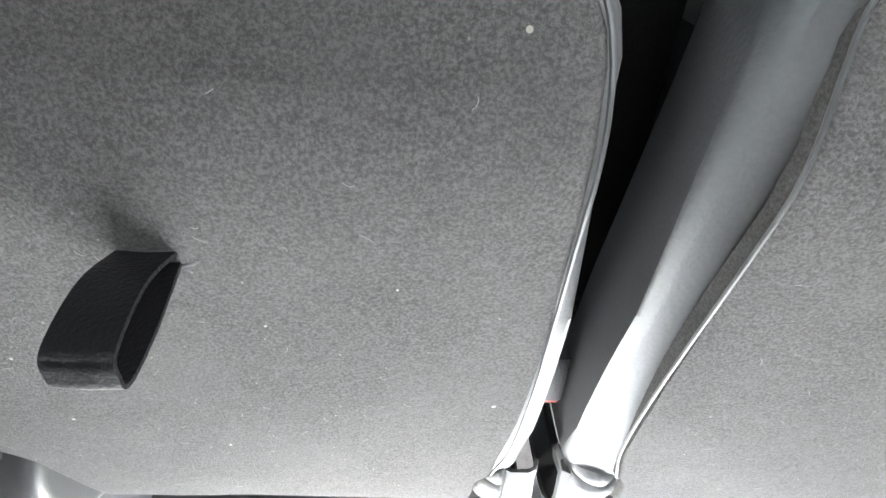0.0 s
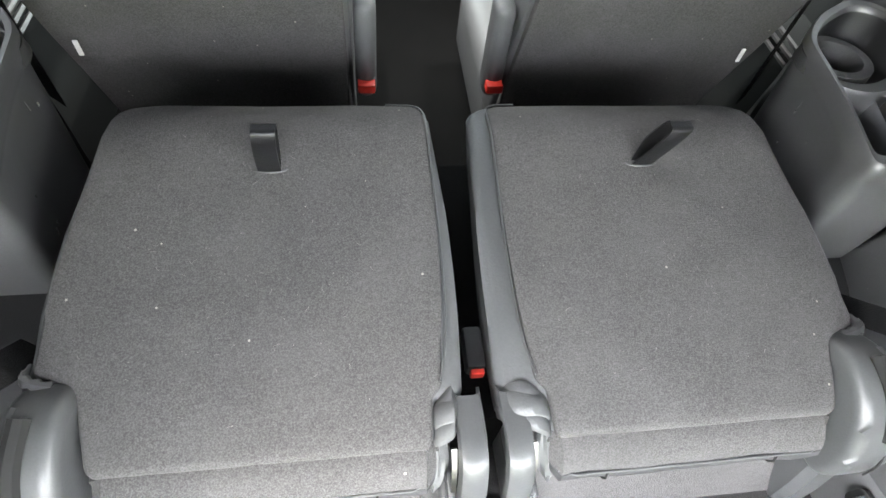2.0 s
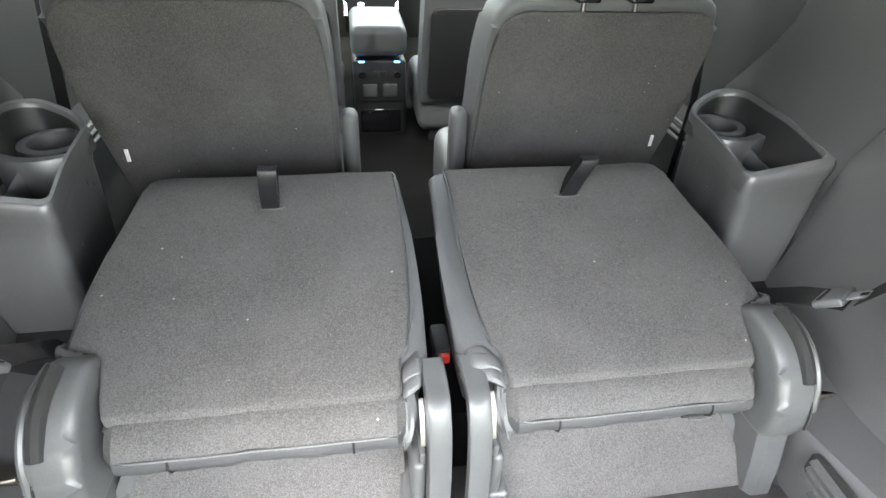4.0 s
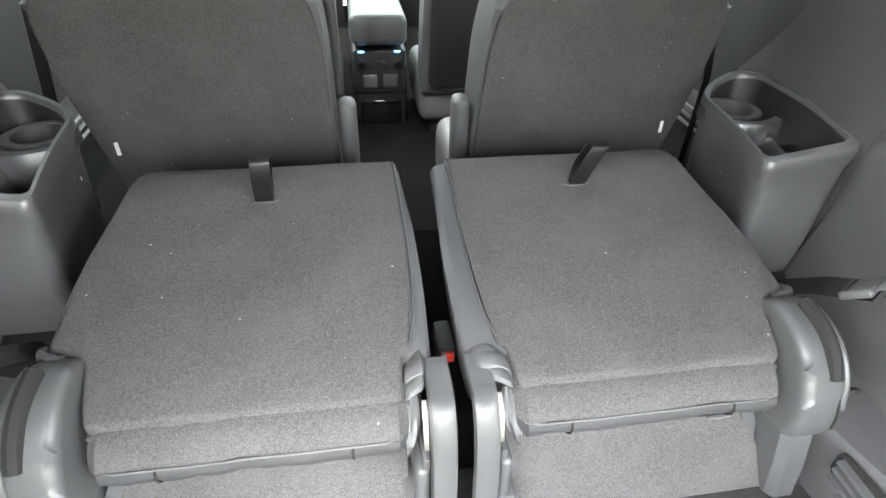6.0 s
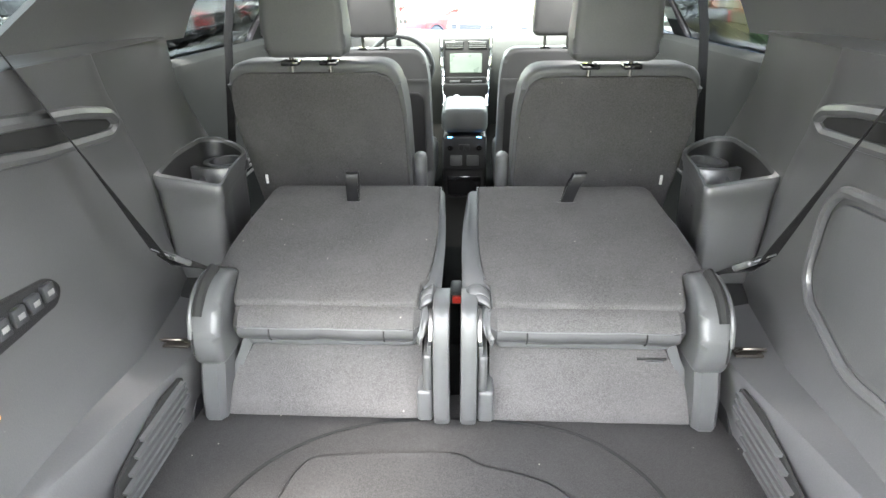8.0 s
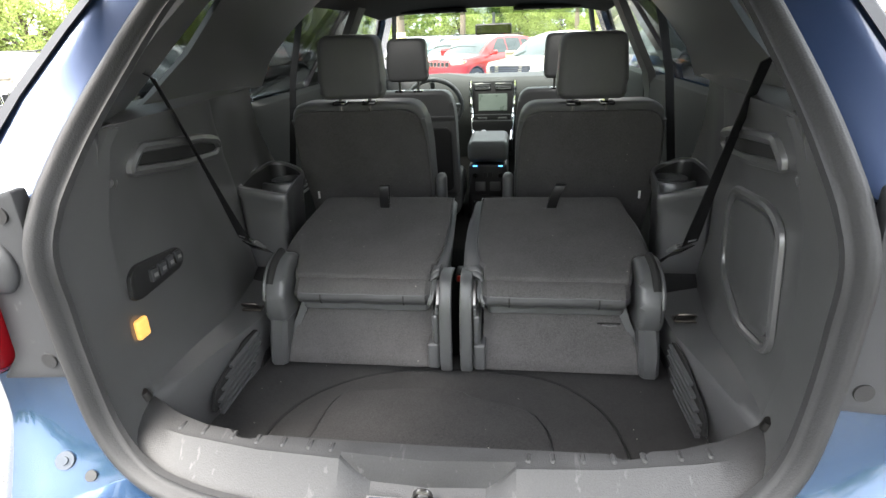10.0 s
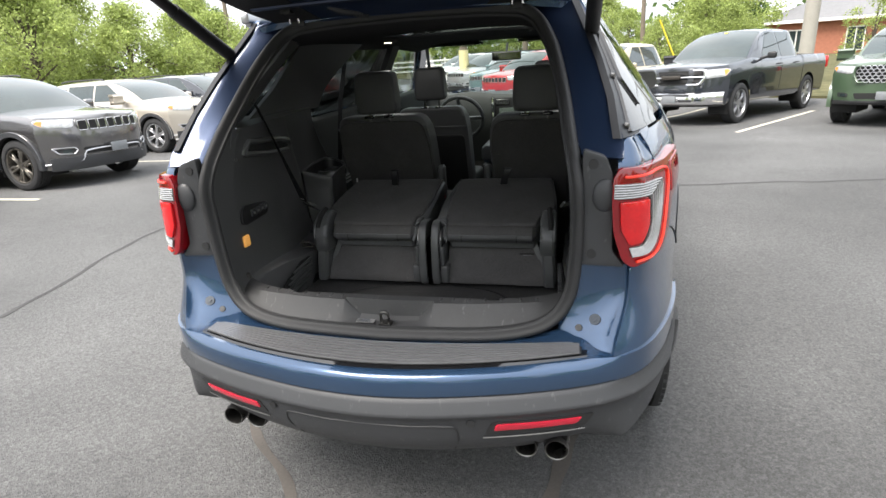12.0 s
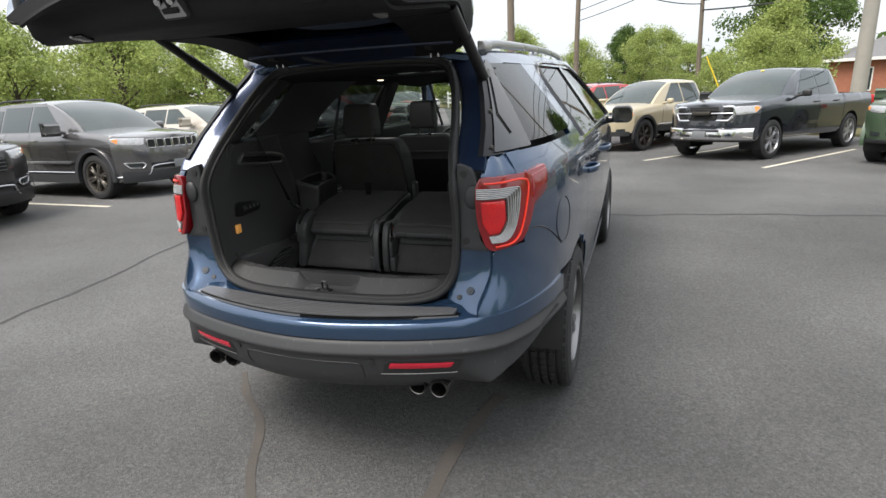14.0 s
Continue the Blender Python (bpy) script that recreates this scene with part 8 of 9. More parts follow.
        o = rounded([(-gw * 0.86, gz0), (-gw, (gz0 + gz1) / 2), (-gw * 0.96, gz1), (gw * 0.96, gz1), (gw, (gz0 + gz1) / 2), (gw * 0.86, gz0)], 0.04)
        bm = bmesh.new()
        sweep(bm, [face(a, b, 0.02) for a, b in o], ring(0.022, 8), True, up=(0, 1, 0))
        part("grille_surround", bm, body_mat, gr)
        nr = 5
        for r in range(nr):
            for c in range(-6, 7):
                x = (c + 0.5 * (r % 2)) * gw * 0.155
                z = gz0 + 0.03 + (gz1 - gz0 - 0.06) * r / (nr - 1)
                if abs(x) > gw * 0.86:
                    continue
                bm = bmesh.new()
                dx, dz = gw * 0.075, (gz1 - gz0) * 0.11
                hexa = [(x - dx, z), (x - dx * 0.5, z + dz), (x + dx * 0.5, z + dz), (x + dx, z), (x + dx * 0.5, z - dz), (x - dx * 0.5, z - dz)]
                sweep(bm, [face(a, b, 0.022) for a, b in hexa], ring(0.008, 4), True, up=(0, 1, 0))
                part("grille_cell", bm, M["alloy"], gr)
        bm = bmesh.new()
        lathe(bm, [(-0.03, 0.001), (-0.03, 0.075), (0.0, 0.085)], face(0, (gz0 + gz1) / 2 + 0.04, 0.02), "y", 20)
        part("maker_badge", bm, M["chrome"], gr, "plain round badge")
    else:
        for k in range(4):
            z = gz0 + (gz1 - gz0) * (k + 0.5) / 4
            bm = bmesh.new()
            sweep(bm, [face(a, z, 0.02) for a in np.linspace(-gw * 0.9, gw * 0.9, 7)], ring(0.012, 5))
            part("grille_bar", bm, M["black"], gr)
    bm = bmesh.new()
    box(bm, -0.15, 0.15, face(0, 0.55, 0.085)[1], face(0, 0.55, 0.07)[1], 0.49, 0.63, 0.004)
    part("front_plate", bm, M["plate"], root, "blank grey front plate")
    if sticker:
        bm = bmesh.new()
        grid(bm, [[roof_pt(yc + (yw - yc) * t, g, 0.02) for g in ((-0.06, -0.01, 0.04) if bed else (-0.6, -0.3, 0.0, 0.3))] for t in ((0.86, 0.92) if bed else (0.74, 0.88))])
        part("price_sticker", bm, M["yellow"], root, "yellow windscreen sticker")
    lean = Vector((0, 0, 1)).rotation_difference(Vector((0, -(ground_z(at[1] + 0.5) - ground_z(at[1] - 0.5)), 1))).to_matrix().to_4x4()
    root.matrix_world = Matrix.Translation((at[0], at[1], ground_z(at[1]))) @ lean @ pose(0, 0, 0, 0, 0, turn)
    return root


M["bronze"] = mat("bronze_alloy", (0.2, 0.185, 0.165), 0.3, 0.8, 0.1, 12.0)
PAINT = dict(
    granite=paint("granite_grey_paint", (0.16, 0.156, 0.157), 0.75, 0.2), tan=paint("light_tan_paint", (0.46, 0.42, 0.36), 0.3), sand=paint("sand_beige_paint", (0.42, 0.36, 0.24), 0.0, 0.35),
    charcoal=paint("dark_grey_blue_paint", (0.028, 0.032, 0.04), 0.3, 0.15), black=paint("black_paint", (0.012, 0.012, 0.014), 0.2), green=paint("army_green_paint", (0.045, 0.075, 0.04), 0.0, 0.35),
    red=paint("red_paint", (0.42, 0.02, 0.02), 0.2), white=paint("white_paint", (0.72, 0.72, 0.71), 0.0), teal=paint("pale_teal_paint", (0.12, 0.19, 0.2), 0.2), silver=paint("silver_paint", (0.45, 0.46, 0.47), 0.7))

SUV = dict(L=4.82, W=0.965, wheels=(0.92, 3.83), R=0.385, hood=(1.05, 1.16), belt=1.16, roof=1.76, cabin=(1.25, 2.2, 4.15, 4.72), windows=3, rails=True, grille=(0.56, 0.84, 1.02, "slots"), lamp_z=(0.90, 1.03))
PICK = dict(L=5.8, W=1.02, wheels=(0.98, 4.55), R=0.41, hood=(1.17, 1.31), belt=1.28, roof=1.95, cabin=(1.5, 2.4, 3.9, 4.1), bed=(4.12, 1.30), windows=2, category="pickup truck")

vehicle("pickup_truck", "dark grey pickup truck with chrome grille and bumper", (2.42, 11.45), -37.5, body_mat=PAINT["charcoal"], chrome_bumper=True, grille=(0.66, 0.84, 1.12, "bars"), lamp_z=(0.95, 1.12), low=0.42, sticker=True, **PICK)
vehicle("pickup_truck", "sand beige off-road pickup truck with black arches", (0.0, 13.75), -34, body_mat=PAINT["sand"], grille=(0.62, 0.85, 1.03, "plain"), clad=M["black"], rim=M["darkalloy"], flare=True, low=0.5, **{**PICK, "L": 5.4, "W": 0.95, "wheels": (0.92, 4.2), "cabin": (1.35, 2.35, 3.75, 3.95), "bed": (3.98, 1.25), "roof": 1.86, "hood": (1.07, 1.2), "belt": 1.2})
vehicle("pickup_truck", "army green pickup truck with honeycomb grille", (5.72, 9.95), -34, body_mat=PAINT["green"], grille=(0.55, 0.78, 1.06, "mesh"), lamp_z=(0.93, 1.06), low=0.42, flare=True, rim=M["darkalloy"], sticker=True, **{**PICK, "L": 5.4, "W": 0.95, "wheels": (0.90, 4.15), "cabin": (1.3, 2.3, 3.7, 3.95), "bed": (3.98, 1.25), "roof": 1.82, "hood": (1.09, 1.22), "belt": 1.2})
vehicle("parked_suv", "granite grey SUV with seven-slot grille and bronze wheels", (-6.72, 6.05), 86, body_mat=PAINT["granite"], rim=M["bronze"], clad=M["cladding"], **SUV)
vehicle("parked_suv", "light tan compact SUV with slotted grille", (-7.75, 10.1), 84, body_mat=PAINT["tan"], clad=M["cladding"], **{**SUV, "L": 4.6, "W": 0.93, "roof": 1.68})
vehicle("parked_suv", "dark grey SUV with white roof rails", (-8.4, 13.4), 84, body_mat=PAINT["charcoal"], **SUV)
vehicle("parked_suv", "black SUV with dark wheels", (-7.25, 3.05), 87, body_mat=PAINT["black"], rim=M["darkalloy"], **{**SUV, "grille": (0.5, 0.75, 0.95, "plain")})
ROW = [("silver", -9.1, 16.6), ("white", -9.8, 19.9), ("red", -10.5, 23.2), ("black", -11.2, 26.5), ("granite", -11.9, 29.8), ("red", -12.6, 33.1), ("black", -13.3, 36.4), ("white", -14.0, 39.7)]
for c, x, y in ROW:
    vehicle("parked_suv", f"{PAINT[c].name.replace('_paint', '').replace('_', ' ')} SUV parked in the far row", (x, y), 82, body_mat=PAINT[c], **SUV)
for c, x, y in [("red", -2.3, 17.6), ("teal", -3.1, 19.4), ("silver", -4.9, 23.4), ("white", -6.2, 26.8), ("silver", -7.5, 30.2)]:
    vehicle("parked_suv", f"{PAINT[c].name.replace('_paint', '').replace('_', ' ')} SUV in the row ahead", (x, y), -36, body_mat=PAINT[c], sticker=c == "teal", **SUV)

# ---- marks on the asphalt ----
M["linepaint"] = mat("worn_line_paint", (0.5, 0.47, 0.38), 0.8, 0, 0.3, 9.0, 0.3, 90)
M["crackfill"] = mat("dark_crack", (0.04, 0.039, 0.039), 0.9, 0, 0.3, 9.0)
M["stain"] = mat("brown_rust_stain", (0.066, 0.058, 0.051), 0.85, 0, 0.25, 5.0, 0.4, 120)


def ground_strip(name, label, category, pts, w, mt, z=0.004, wob=0.0):
    bm = bmesh.new()
    P = [Vector((x, y, 0)) for x, y in pts]
    rows = []
    for i, p in enumerate(P):
        t = (P[min(i + 1, len(P) - 1)] - P[max(i - 1, 0)]).normalized()
        n = Vector((-t.y, t.x, 0))
        j = wob * noise.noise(p * 2.1)
        k = w * (1 + (0.6 * noise.noise(p * 5) if wob else 0)) / 2
        rows.append([(p.x + n.x * (j - k), p.y + n.y * (j - k), z + ground_z(p.y + n.y * (j - k))), (p.x + n.x * (j + k), p.y + n.y * (j + k), z + ground_z(p.y + n.y * (j + k)))])
    grid(bm, rows)
    return tagged(part(name, bm, mt), label, category, kind="structure")


def line_pts(a, b, n=30):
    return [(a[0] + (b[0] - a[0]) * i / n, a[1] + (b[1] - a[1]) * i / n) for i in range(n + 1)]


d34 = (math.sin(radians(34)), math.cos(radians(34)))
for x, y in ((3.42, 10.0), (1.3, 11.4), (-0.95, 13.2), (5.9, 8.6)):
    ground_strip("parking_line", "worn pale yellow parking line", "parking line", line_pts((x, y), (x + d34[0] * 4.6, y + d34[1] * 4.6), 12), 0.088, M["linepaint"])
for y in (4.62, 8.0, 11.7, 15.0, 1.0):
    x0 = -6.85 - max(0, y - 8) * 0.21
    ground_strip("parking_line", "worn pale yellow parking line", "parking line", line_pts((x0, y), (x0 - 4.8, y + 0.1), 12), 0.088, M["linepaint"])
ground_strip("asphalt_crack", "dark sealed crack in the asphalt", "crack", smooth_line([(-3.2, -2.0), (-3.42, 0.9), (-3.5, 1.7), (-3.72, 3.0), (-4.0, 5.5), (-4.4, 9.0)], 25), 0.035, M["crackfill"], 0.004, 0.06)
ground_strip("asphalt_crack", "dark sealed crack in the asphalt", "crack", smooth_line([(0.2, 4.9), (1.1, 5.05), (2.55, 5.3), (3.95, 5.43), (6.5, 5.7), (10, 6.0)], 25), 0.05, M["crackfill"], 0.004, 0.08)
# the next two strips are brown stains on the asphalt, no cracks
ground_strip("asphalt_crack", "dark sealed crack in the asphalt", "crack", smooth_line([(-0.95, 0.6), (-0.75, 0.4), (-0.5, 0.15), (-0.2, -0.25), (0.05, -0.7)], 12), 0.04, M["stain"], 0.003, 0.05)
ground_strip("asphalt_crack", "dark sealed crack in the asphalt", "crack", smooth_line([(0.62, 0.75), (0.56, 0.5), (0.53, 0.25), (0.5, -0.1), (0.42, -0.5)], 12), 0.06, M["stain"], 0.003, 0.06)

# ---- verge, trees, building, poles ----
M["grass"] = mat("rough_grass", (0.045, 0.06, 0.02), 0.95, 0, 0.5, 3.0, 0.8, 60, spec=0.1, alt=(0.1, 0.09, 0.05))
M["bark"] = mat("grey_brown_bark", (0.09, 0.07, 0.055), 0.95, 0, 0.35, 6.0, 0.8, 50)


def leaf_mat(name, a, b):
    m = mat(name, a, 0.6, 0, 0.3, 0.8, 0, 4.0, spec=0.25, alt=b)
    nt = m.node_tree
    bs = nt.nodes["Principled BSDF"]
    geo = nt.nodes.new("ShaderNodeNewGeometry")
    hsv = nt.nodes.new("ShaderNodeHueSaturation")
    mr = nt.nodes.new("ShaderNodeMapRange")
    mr.inputs["To Min"].default_value, mr.inputs["To Max"].default_value = 0.65, 1.35
    nt.links.new(geo.outputs["Random Per Island"], mr.inputs["Value"])
    nt.links.new(mr.outputs[0], hsv.inputs["Value"])
    nt.links.new(bs.inputs["Base Color"].links[0].from_socket, hsv.inputs["Color"])
    nt.links.new(hsv.outputs[0], bs.inputs["Base Color"])
    tr = nt.nodes.new("ShaderNodeBsdfTranslucent")
    nt.links.new(hsv.outputs[0], tr.inputs[0])
    mx = nt.nodes.new("ShaderNodeMixShader")
    mx.inputs[0].default_value = 0.45
    nt.links.new(bs.outputs[0], mx.inputs[1])
    nt.links.new(tr.outputs[0], mx.inputs[2])
    nt.links.new(mx.outputs[0], nt.nodes["Material Output"].inputs[0])
    return m


M["leaf"] = leaf_mat("spring_green_leaves", (0.21, 0.275, 0.08), (0.34, 0.4, 0.13))
M["leafdark"] = leaf_mat("deep_green_leaves", (0.06, 0.11, 0.03), (0.11, 0.17, 0.045))


def leaf_cloud(rng, blobs, per, size):
    """Leaf quads scattered through the outer part of each clump."""
    C = np.repeat(np.array([b[:3] for b in blobs]), per, 0)
    Rr = np.repeat(np.array([b[3] for b in blobs]), per)
    n = len(C)
    d = rng.normal(size=(n, 3))
    d /= np.linalg.norm(d, axis=1)[:, None]
    c = C + d * (Rr * rng.uniform(0.35, 1.08, n))[:, None] * np.array([1, 1, 0.75])
    a = rng.normal(size=(n, 3))
    a /= np.linalg.norm(a, axis=1)[:, None]
    b = np.cross(a, rng.normal(size=(n, 3)))
    b /= np.linalg.norm(b, axis=1)[:, None]
    s = (size * rng.uniform(0.6, 1.4, n))[:, None]
    V = np.stack([c - a * s, c - b * s * 0.55, c + a * s, c + b * s * 0.55], 1).reshape(-1, 3)
    F = np.arange(4 * n).reshape(-1, 4)
    return V, F


def tree(seed, label, height, spread, leafm, per=90, size=0.13, trunk=0.2, nclump=60, base=0.25):
    rng = np.random.default_rng(seed)
    t = thing("tree", label, "tree", "trees round the lot")
    bm = bmesh.new()
    blobs = []
    top = height * 0.8
    cyl(bm, (0, 0, -0.05), (0.1 * spread * 0.2, 0, height * 0.4), trunk, trunk * 0.7, 10)
    cyl(bm, (0.1 * spread * 0.2, 0, height * 0.38), (0, 0, top), trunk * 0.7, trunk * 0.15, 8)
    for k in range(nclump):
        a = rng.uniform(0, 2 * math.pi)
        h = base + (1 - base) * rng.uniform(0, 1) ** 0.85
        r = spread * (math.sin(math.pi * (0.12 + 0.86 * (h - base) / (1 - base)) ** 0.8)) * rng.uniform(0.35, 1.0)
        p = (r * math.cos(a), r * math.sin(a), h * height * 0.93)
        blobs.append((*p, spread * rng.uniform(0.16, 0.34)))
        if k % 3 == 0:
            z0 = height * rng.uniform(0.22, 0.5)
            m = (p[0] * 0.5, p[1] * 0.5, (z0 + p[2]) / 2 + 0.1 * spread)
            cyl(bm, (0, 0, min(z0, p[2])), m, trunk * 0.35, trunk * 0.2, 6)
            cyl(bm, m, p, trunk * 0.2, trunk * 0.05, 5)
    part("trunk", bm, M["bark"], t, "grey-brown trunk and limbs")
    V, F = leaf_cloud(rng, blobs, per, size)
    me = bpy.data.meshes.new("crown")
    me.from_pydata(V.tolist(), [], F.tolist())
    me.materials.append(leafm)
    cr = new("crown", me)
    cr.parent = t
    cr["label"] = "crown of small green leaves"
    return t


T1 = tree(1, "broad light green roadside tree in full leaf", 8.5, 4.2, M["leaf"], 230, 0.095, 0.2, 80, 0.10)
T2 = tree(2, "bushy light green tree with low branches", 6.5, 4.0, M["leaf"], 230, 0.09, 0.16, 70, 0.05)
T3 = tree(3, "tall dark green tree", 15.0, 6.0, M["leafdark"], 230, 0.16, 0.35, 90, 0.2)
T4 = tree(4, "small airy tree with thin foliage", 7.5, 2.8, M["leaf"], 110, 0.08, 0.13, 34, 0.25)
PROTO = {"a": T1, "b": T2, "c": T3, "d": T4}
used = set()
PLANT = [("a", -34, 20, 1.0, 0), ("b", -32, 27, 1.1, 50), ("a", -36, 34, 1.05, 110), ("b", -30, 14, 1.0, 200), ("d", -38, 11, 0.9, 30), ("a", -33, 44, 1.0, 250), ("b", -29, 50, 1.1, 80), ("a", -26, 58, 1.1, 10),
         ("d", -46, 6, 1.0, 70), ("c", -44, 60, 0.75, 20), ("b", -20, 62, 1.0, 140), ("a", -13, 66, 1.0, 33), ("b", -6, 68, 1.0, 71), ("a", 1, 70, 0.9, 190),
         ("b", 6.6, 31, 0.6, 20), ("a", 8.1, 34, 0.68, 120), ("b", 7.7, 30.5, 0.5, 220), ("c", 11.9, 51, 0.85, 45), ("b", 5.6, 40, 0.5, 300), ("d", 10.6, 22.5, 0.42, 95),
         ("b", -27, 17, 0.8, 10), ("a", -25, 21, 0.8, 80), ("b", -23, 25, 0.85, 160), ("a", -27, 12.5, 0.8, 240), ("d", -31, 8, 0.9, 110), ("b", -21, 30, 0.8, 33),
         ("c", -1.5, 82, 0.6, 66), ("a", 3.5, 84, 1.0, 12), ("b", 6.5, 80, 0.9, 88), ("a", -40, -6, 1.0, 40), ("b", 30, -10, 1.3, 60), ("a", 34, 6, 1.2, 75), ("b", 28, 18, 1.0, 10),
         # unseen row behind the camera, added to block light from the low sky
         ("a", -27, -19, 1.0, 15), ("b", -19, -23, 1.2, 130), ("a", -10, -22, 1.0, 205), ("b", -1, -24, 1.25, 300), ("a", 8, -22, 1.05, 65), ("b", 17, -21, 1.2, 170), ("a", 25, -19, 1.0, 250)]
for kind, x, y, sc, rot in PLANT:
    m = pose(x, y, ground_z(y), 0, 0, rot) @ Matrix.Scale(sc, 4)
    if kind not in used:
        used.add(kind)
        PROTO[kind].matrix_world = m
    else:
        o = copy_thing(PROTO[kind], m)
        o.matrix_world = m

# far belt of woods, a hedge of leaves all round
rng = np.random.default_rng(9)
blobs = []
for a in np.linspace(0, 2 * math.pi, 150):
    r = 95 + rng.uniform(-8, 8)
    for k in range(2):
        blobs.append((r * math.sin(a), r * math.cos(a), rng.uniform(0.5, 4.5), rng.uniform(2.5, 4.5)))
V, F = leaf_cloud(rng, blobs, 60, 0.6)
me = bpy.data.meshes.new("far_woods")
me.from_pydata(V.tolist(), [], F.tolist())
me.materials.append(M["leafdark"])
tagged(new("far_woods", me), "dark green belt of distant woods", "woods", kind="stuff")

# grass verge behind the parked rows
for name, pts in (("verge_right", [(1.0, 20.5), (6.2, 17.2), (9.5, 14.8), (15, 10.0), (22, 5), (40, 5), (40, 14), (40, 60), (-20, 72), (-24, 60), (-4, 30)]), ("verge_left", [(-16.0, -20), (-14.7, 5), (-15.3, 14), (-16.5, 20), (-22, 55), (-60, 80), (-70, 14), (-70, 5), (-70, -20)])):
    bm = bmesh.new()
    slab(bm, pts, lambda a, b, h: (a, b, ground_z(b) + 0.07 + h), 0.10, 0, 1)
    tagged(part(name, bm, M["grass"]), "rough grass verge beside the parking lot", "grass", kind="structure")

# brick building with a grey hipped roof
M["brick"] = mat("red_brick", (0.33, 0.13, 0.08), 0.9, 0, 0.25, 5.0, 0.4, 40)
M["shingle"] = mat("grey_shingles", (0.15, 0.15, 0.155), 0.9, 0, 0.2, 4.0, 0.5, 30)
M["whitewood"] = mat("white_painted_wood", (0.75, 0.74, 0.7), 0.6, 0, 0.1, 5.0)
bld = thing("brick_building", "single-storey red brick building with grey hipped roof", "building")
bm = bmesh.new()
box(bm, 0, 22, 0, 14, 0.2, 3.1)
part("wall", bm, M["brick"], bld)
bm = bmesh.new()
e = 0.5
vs = [bm.verts.new(p) for p in ((-e, -e, 3.15), (22 + e, -e, 3.15), (22 + e, 14 + e, 3.15), (-e, 14 + e, 3.15), (7, 7, 6.3), (15, 7, 6.3))]
for f in ((0, 1, 5, 4), (1, 2, 5), (2, 3, 4, 5), (3, 0, 4), (3, 2, 1, 0)):
    bm.faces.new([vs[i] for i in f])
part("roof", bm, M["shingle"], bld, "grey shingled hipped roof")
bm = bmesh.new()
box(bm, -e, 22 + e, -e - 0.04, -e, 2.95, 3.15)
box(bm, -e - 0.04, -e, -e, 14 + e, 2.95, 3.15)
part("fascia", bm, M["whitewood"], bld, "white fascia board")
for k in range(6):
    bm = bmesh.new()
    x = 1.5 + 3.5 * k
    box(bm, x, x + 1.1, -0.05, -0.005, 0.9, 2.5)
    wfr = part("window", bm, M["whitewood"], bld, "white-framed window")
    bm = bmesh.new()
    box(bm, x + 0.08, x + 0.51, -0.07, -0.052, 0.98, 2.42)
    box(bm, x + 0.59, x + 1.02, -0.07, -0.052, 0.98, 2.42)
    part("pane", bm, M["carglass"], wfr)
for k in range(4):
    bm = bmesh.new()
    y = 1.5 + 3.3 * k
    box(bm, -0.05, -0.005, y, y + 1.0, 0.9, 2.5)
    wfr = part("window", bm, M["whitewood"], bld, "white-framed window")
    bm = bmesh.new()
    box(bm, -0.07, -0.052, y + 0.08, y + 0.92, 0.98, 2.42)
    part("pane", bm, M["carglass"], wfr)
bld.matrix_world = pose(13.6, 46.5, -1.0, 0, 0, -18)

# poles and wires
M["concrete"] = mat("pale_concrete", (0.3, 0.285, 0.25), 0.85, 0, 0.12, 3.0, 0.4, 40)
M["wood"] = mat("weathered_pole_wood", (0.16, 0.13, 0.1), 0.9, 0, 0.3, 2.0, 0.5, 30)
M["cream"] = mat("pale_yellow_plastic", (0.7, 0.6, 0.32), 0.6, 0, 0.12, 4.0)
M["wire"] = mat("black_cable", (0.015, 0.015, 0.016), 0.7)


def pole(name, label, x, y, h, r0, r1, mt, lean=(0, 0), arm=False):
    p = thing(name, label, "pole", "poles")
    bm = bmesh.new()
    cyl(bm, (x, y, -0.5), (x + lean[0], y + lean[1], h), r0, r1, 14)
    part("shaft", bm, mt, p)
    if arm:
        bm = bmesh.new()
        box(bm, x + lean[0] - 1.1, x + lean[0] + 1.1, y - 0.06, y + 0.06, h - 0.5, h - 0.38, 0.01)
        part("crossarm", bm, mt, p)
        for k in (-1, -0.4, 0.4, 1):
            bm = bmesh.new()
            cyl(bm, (x + lean[0] + k, y, h - 0.4), (x + lean[0] + k, y, h - 0.2), 0.05, 0.035, 8)
            part("insulator", bm, M["chrome"], p)
    return p


pole("concrete_pole", "tall pale concrete lamp pole", 7.68, 19.9, 11.0, 0.23, 0.15, M["concrete"])
pole("utility_pole", "brown wooden utility pole with crossarm", 4.71, 42.5, 9.0, 0.17, 0.12, M["wood"], (-0.1, 0), True)
pole("utility_pole", "brown wooden utility pole with lamp", -2.73, 33.0, 10.5, 0.17, 0.11, M["wood"], (0.2, 0), True)
dark_pole = pole("utility_pole", "dark wooden utility pole with a pale yellow sleeve", -4.74, 24.9, 11.5, 0.18, 0.14, M["wood"])
bm = bmesh.new()
cyl(bm, (-4.74, 24.9, -0.35), (-4.74, 24.9, 1.65), 0.235, 0.22, 16)
part("pole_sleeve", bm, M["cream"], dark_pole, "pale yellow plastic sleeve")
pole("utility_pole", "brown wooden utility pole beyond the lot", -24, 36.0, 10.0, 0.17, 0.12, M["wood"])


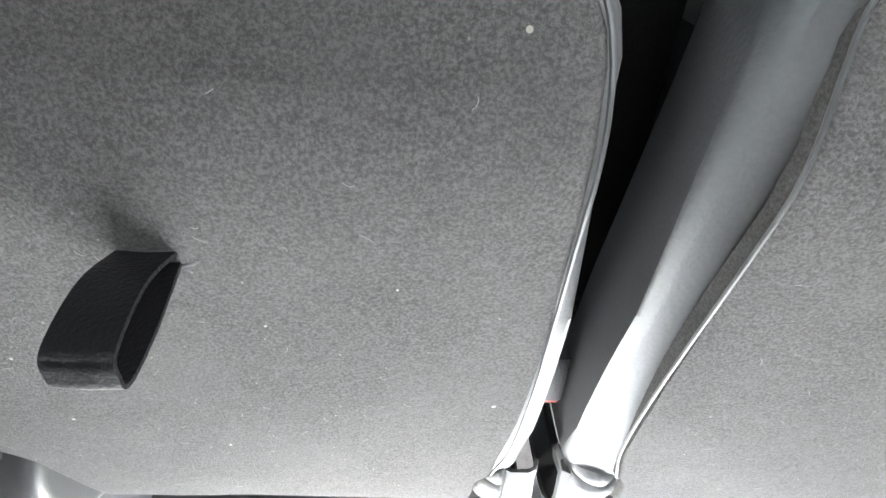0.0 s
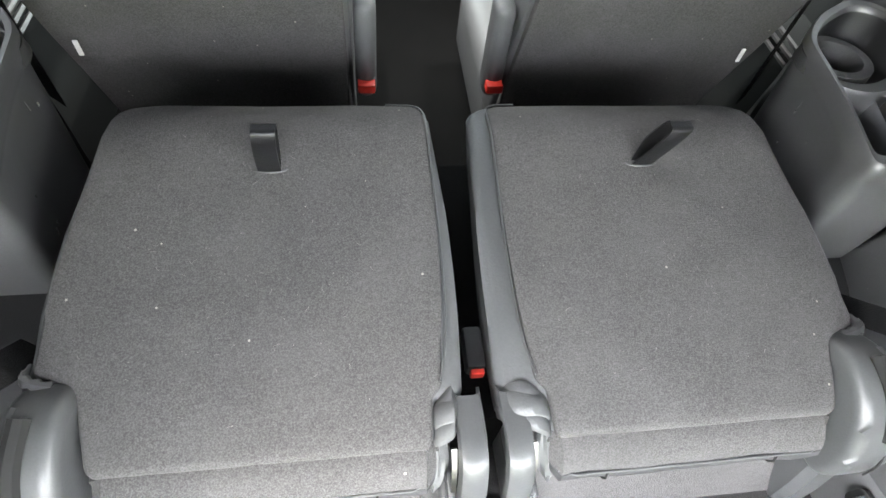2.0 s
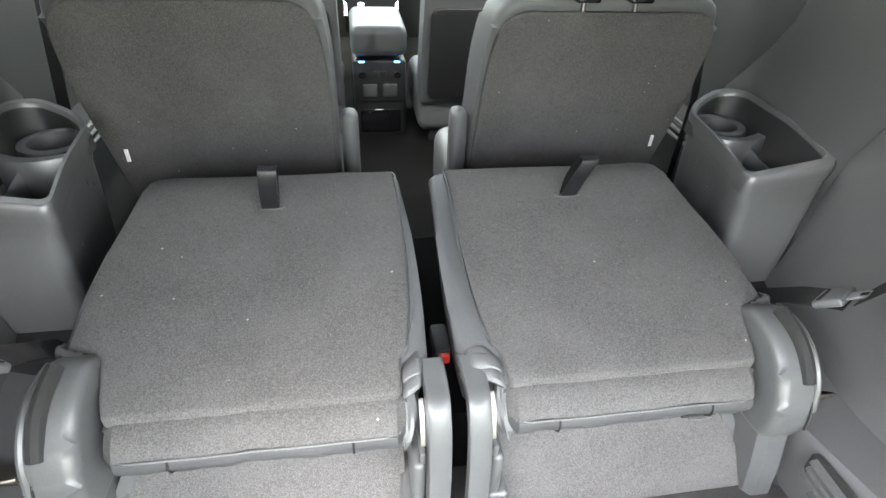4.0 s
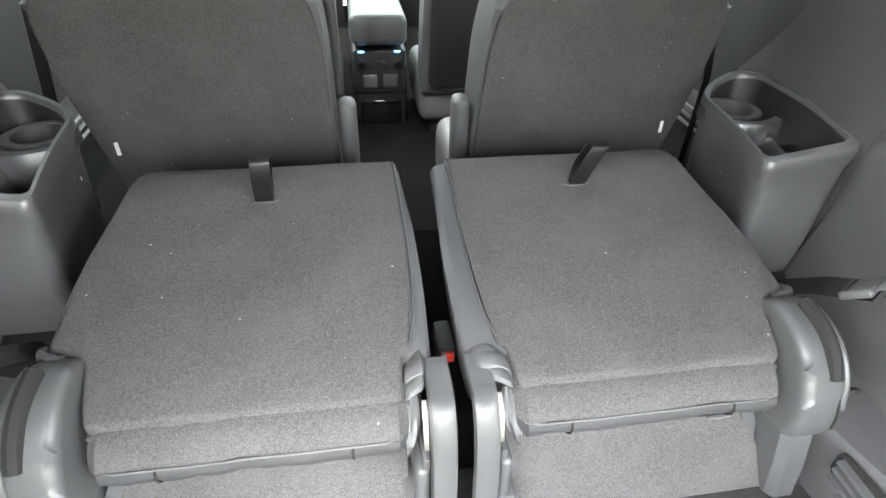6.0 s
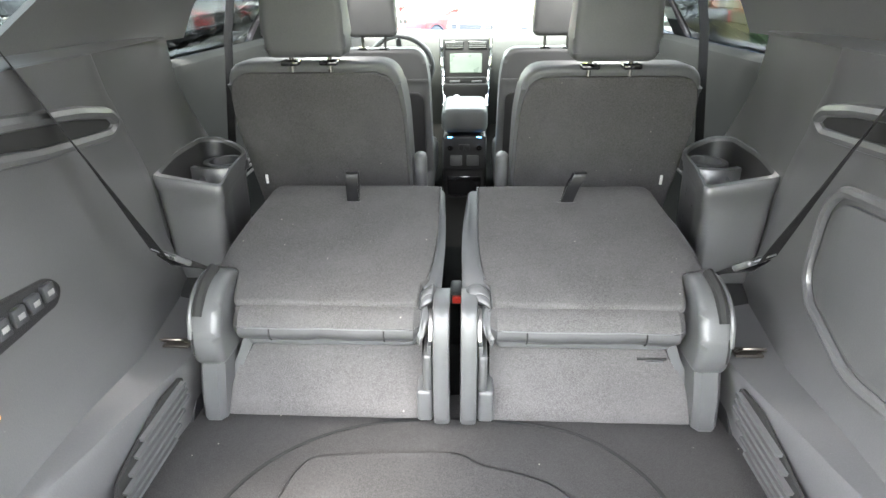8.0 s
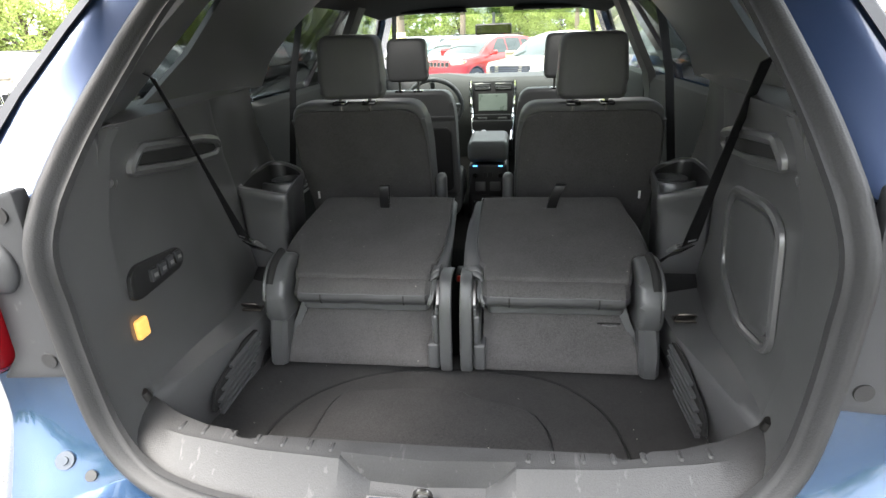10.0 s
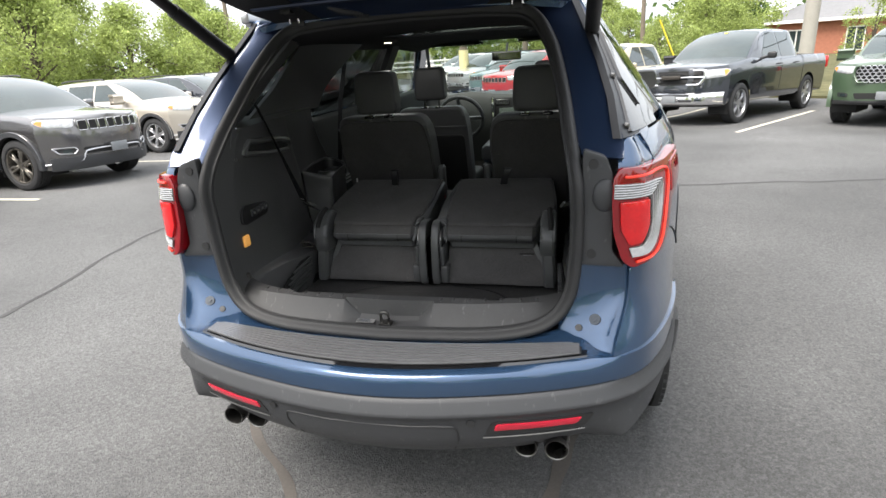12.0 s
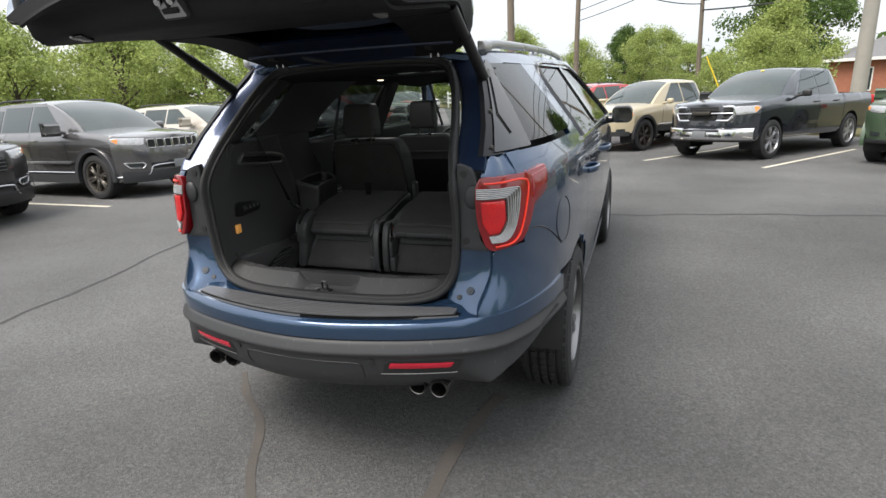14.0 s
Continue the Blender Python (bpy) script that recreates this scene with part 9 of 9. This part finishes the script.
def cable(pts, r, sag):
    c = thing("overhead_cable", "black overhead cable between poles", "cable", "overhead cables")
    bm = bmesh.new()
    a, b = Vector(pts[0]), Vector(pts[1])
    path = []
    for k in range(25):
        t = k / 24
        p = a.lerp(b, t)
        p.z -= sag * 4 * t * (1 - t)
        path.append(p)
    sweep(bm, path, ring(r, 5))
    part("wire", bm, M["wire"], c)


for k, dx in enumerate((-1, -0.4, 0.4, 1)):
    cable([(-2.0 + dx * 0.9, 33, 10.2), (4.6 + dx, 42.5, 8.75)], 0.018, 0.5)
    cable([(4.6 + dx, 42.5, 8.75), (26 + dx, 14, 10.5 + 0.1 * k)], 0.022, 0.9)
cable([(-2.0, 33, 7.4), (4.6, 42.5, 6.2)], 0.035, 0.5)
cable([(4.6, 42.5, 6.4), (26, 10, 8.0)], 0.04, 1.0)
cable([(4.6, 42.5, 5.8), (26, 10, 7.0)], 0.05, 1.2)
for k in range(3):
    cable([(-2.5, 33, 4.9 + 0.55 * k), (10 + k, 12, 7.0 + 0.7 * k)], 0.02, 0.4)
    cable([(-2.5, 33, 9.9 + 0.2 * k), (-4.74, 24.9, 11.2 - 0.25 * k)], 0.015, 0.15)
    cable([(-4.74, 24.9, 11.2 - 0.25 * k), (-9 + 3 * k, -5, 13.5)], 0.015, 0.3)
cable([(-2.0, 33, 9.5), (-24, 36, 9.3)], 0.03, 0.7)
cable([(-24, 36, 9.3), (-48, -10, 9.0)], 0.04, 0.8)
gg = thing("guy_guard", "yellow plastic guard on a pole's guy wire", "guy wire")
bm = bmesh.new()
cyl(bm, (4.4, 21.5, -0.3), (3.3, 21.5, 2.2), 0.025, 0.025, 10)
part("guard_tube", bm, M["yellow"], gg)
# white rail fence far ahead
fence = thing("rail_fence", "white board fence beyond the parked cars", "fence")
for k in range(11):
    bm = bmesh.new()
    box(bm, -16 + 2.4 * k, -15.88 + 2.4 * k, 47.94, 48.06, -0.42, 1.2, 0.01)
    part("fence_post", bm, M["whitewood"], fence)
for z in (0.2, 0.6, 1.0):
    bm = bmesh.new()
    box(bm, -16, 8.1, 47.9, 47.94, z - 0.07, z + 0.07, 0.005)
    part("fence_rail", bm, M["whitewood"], fence)
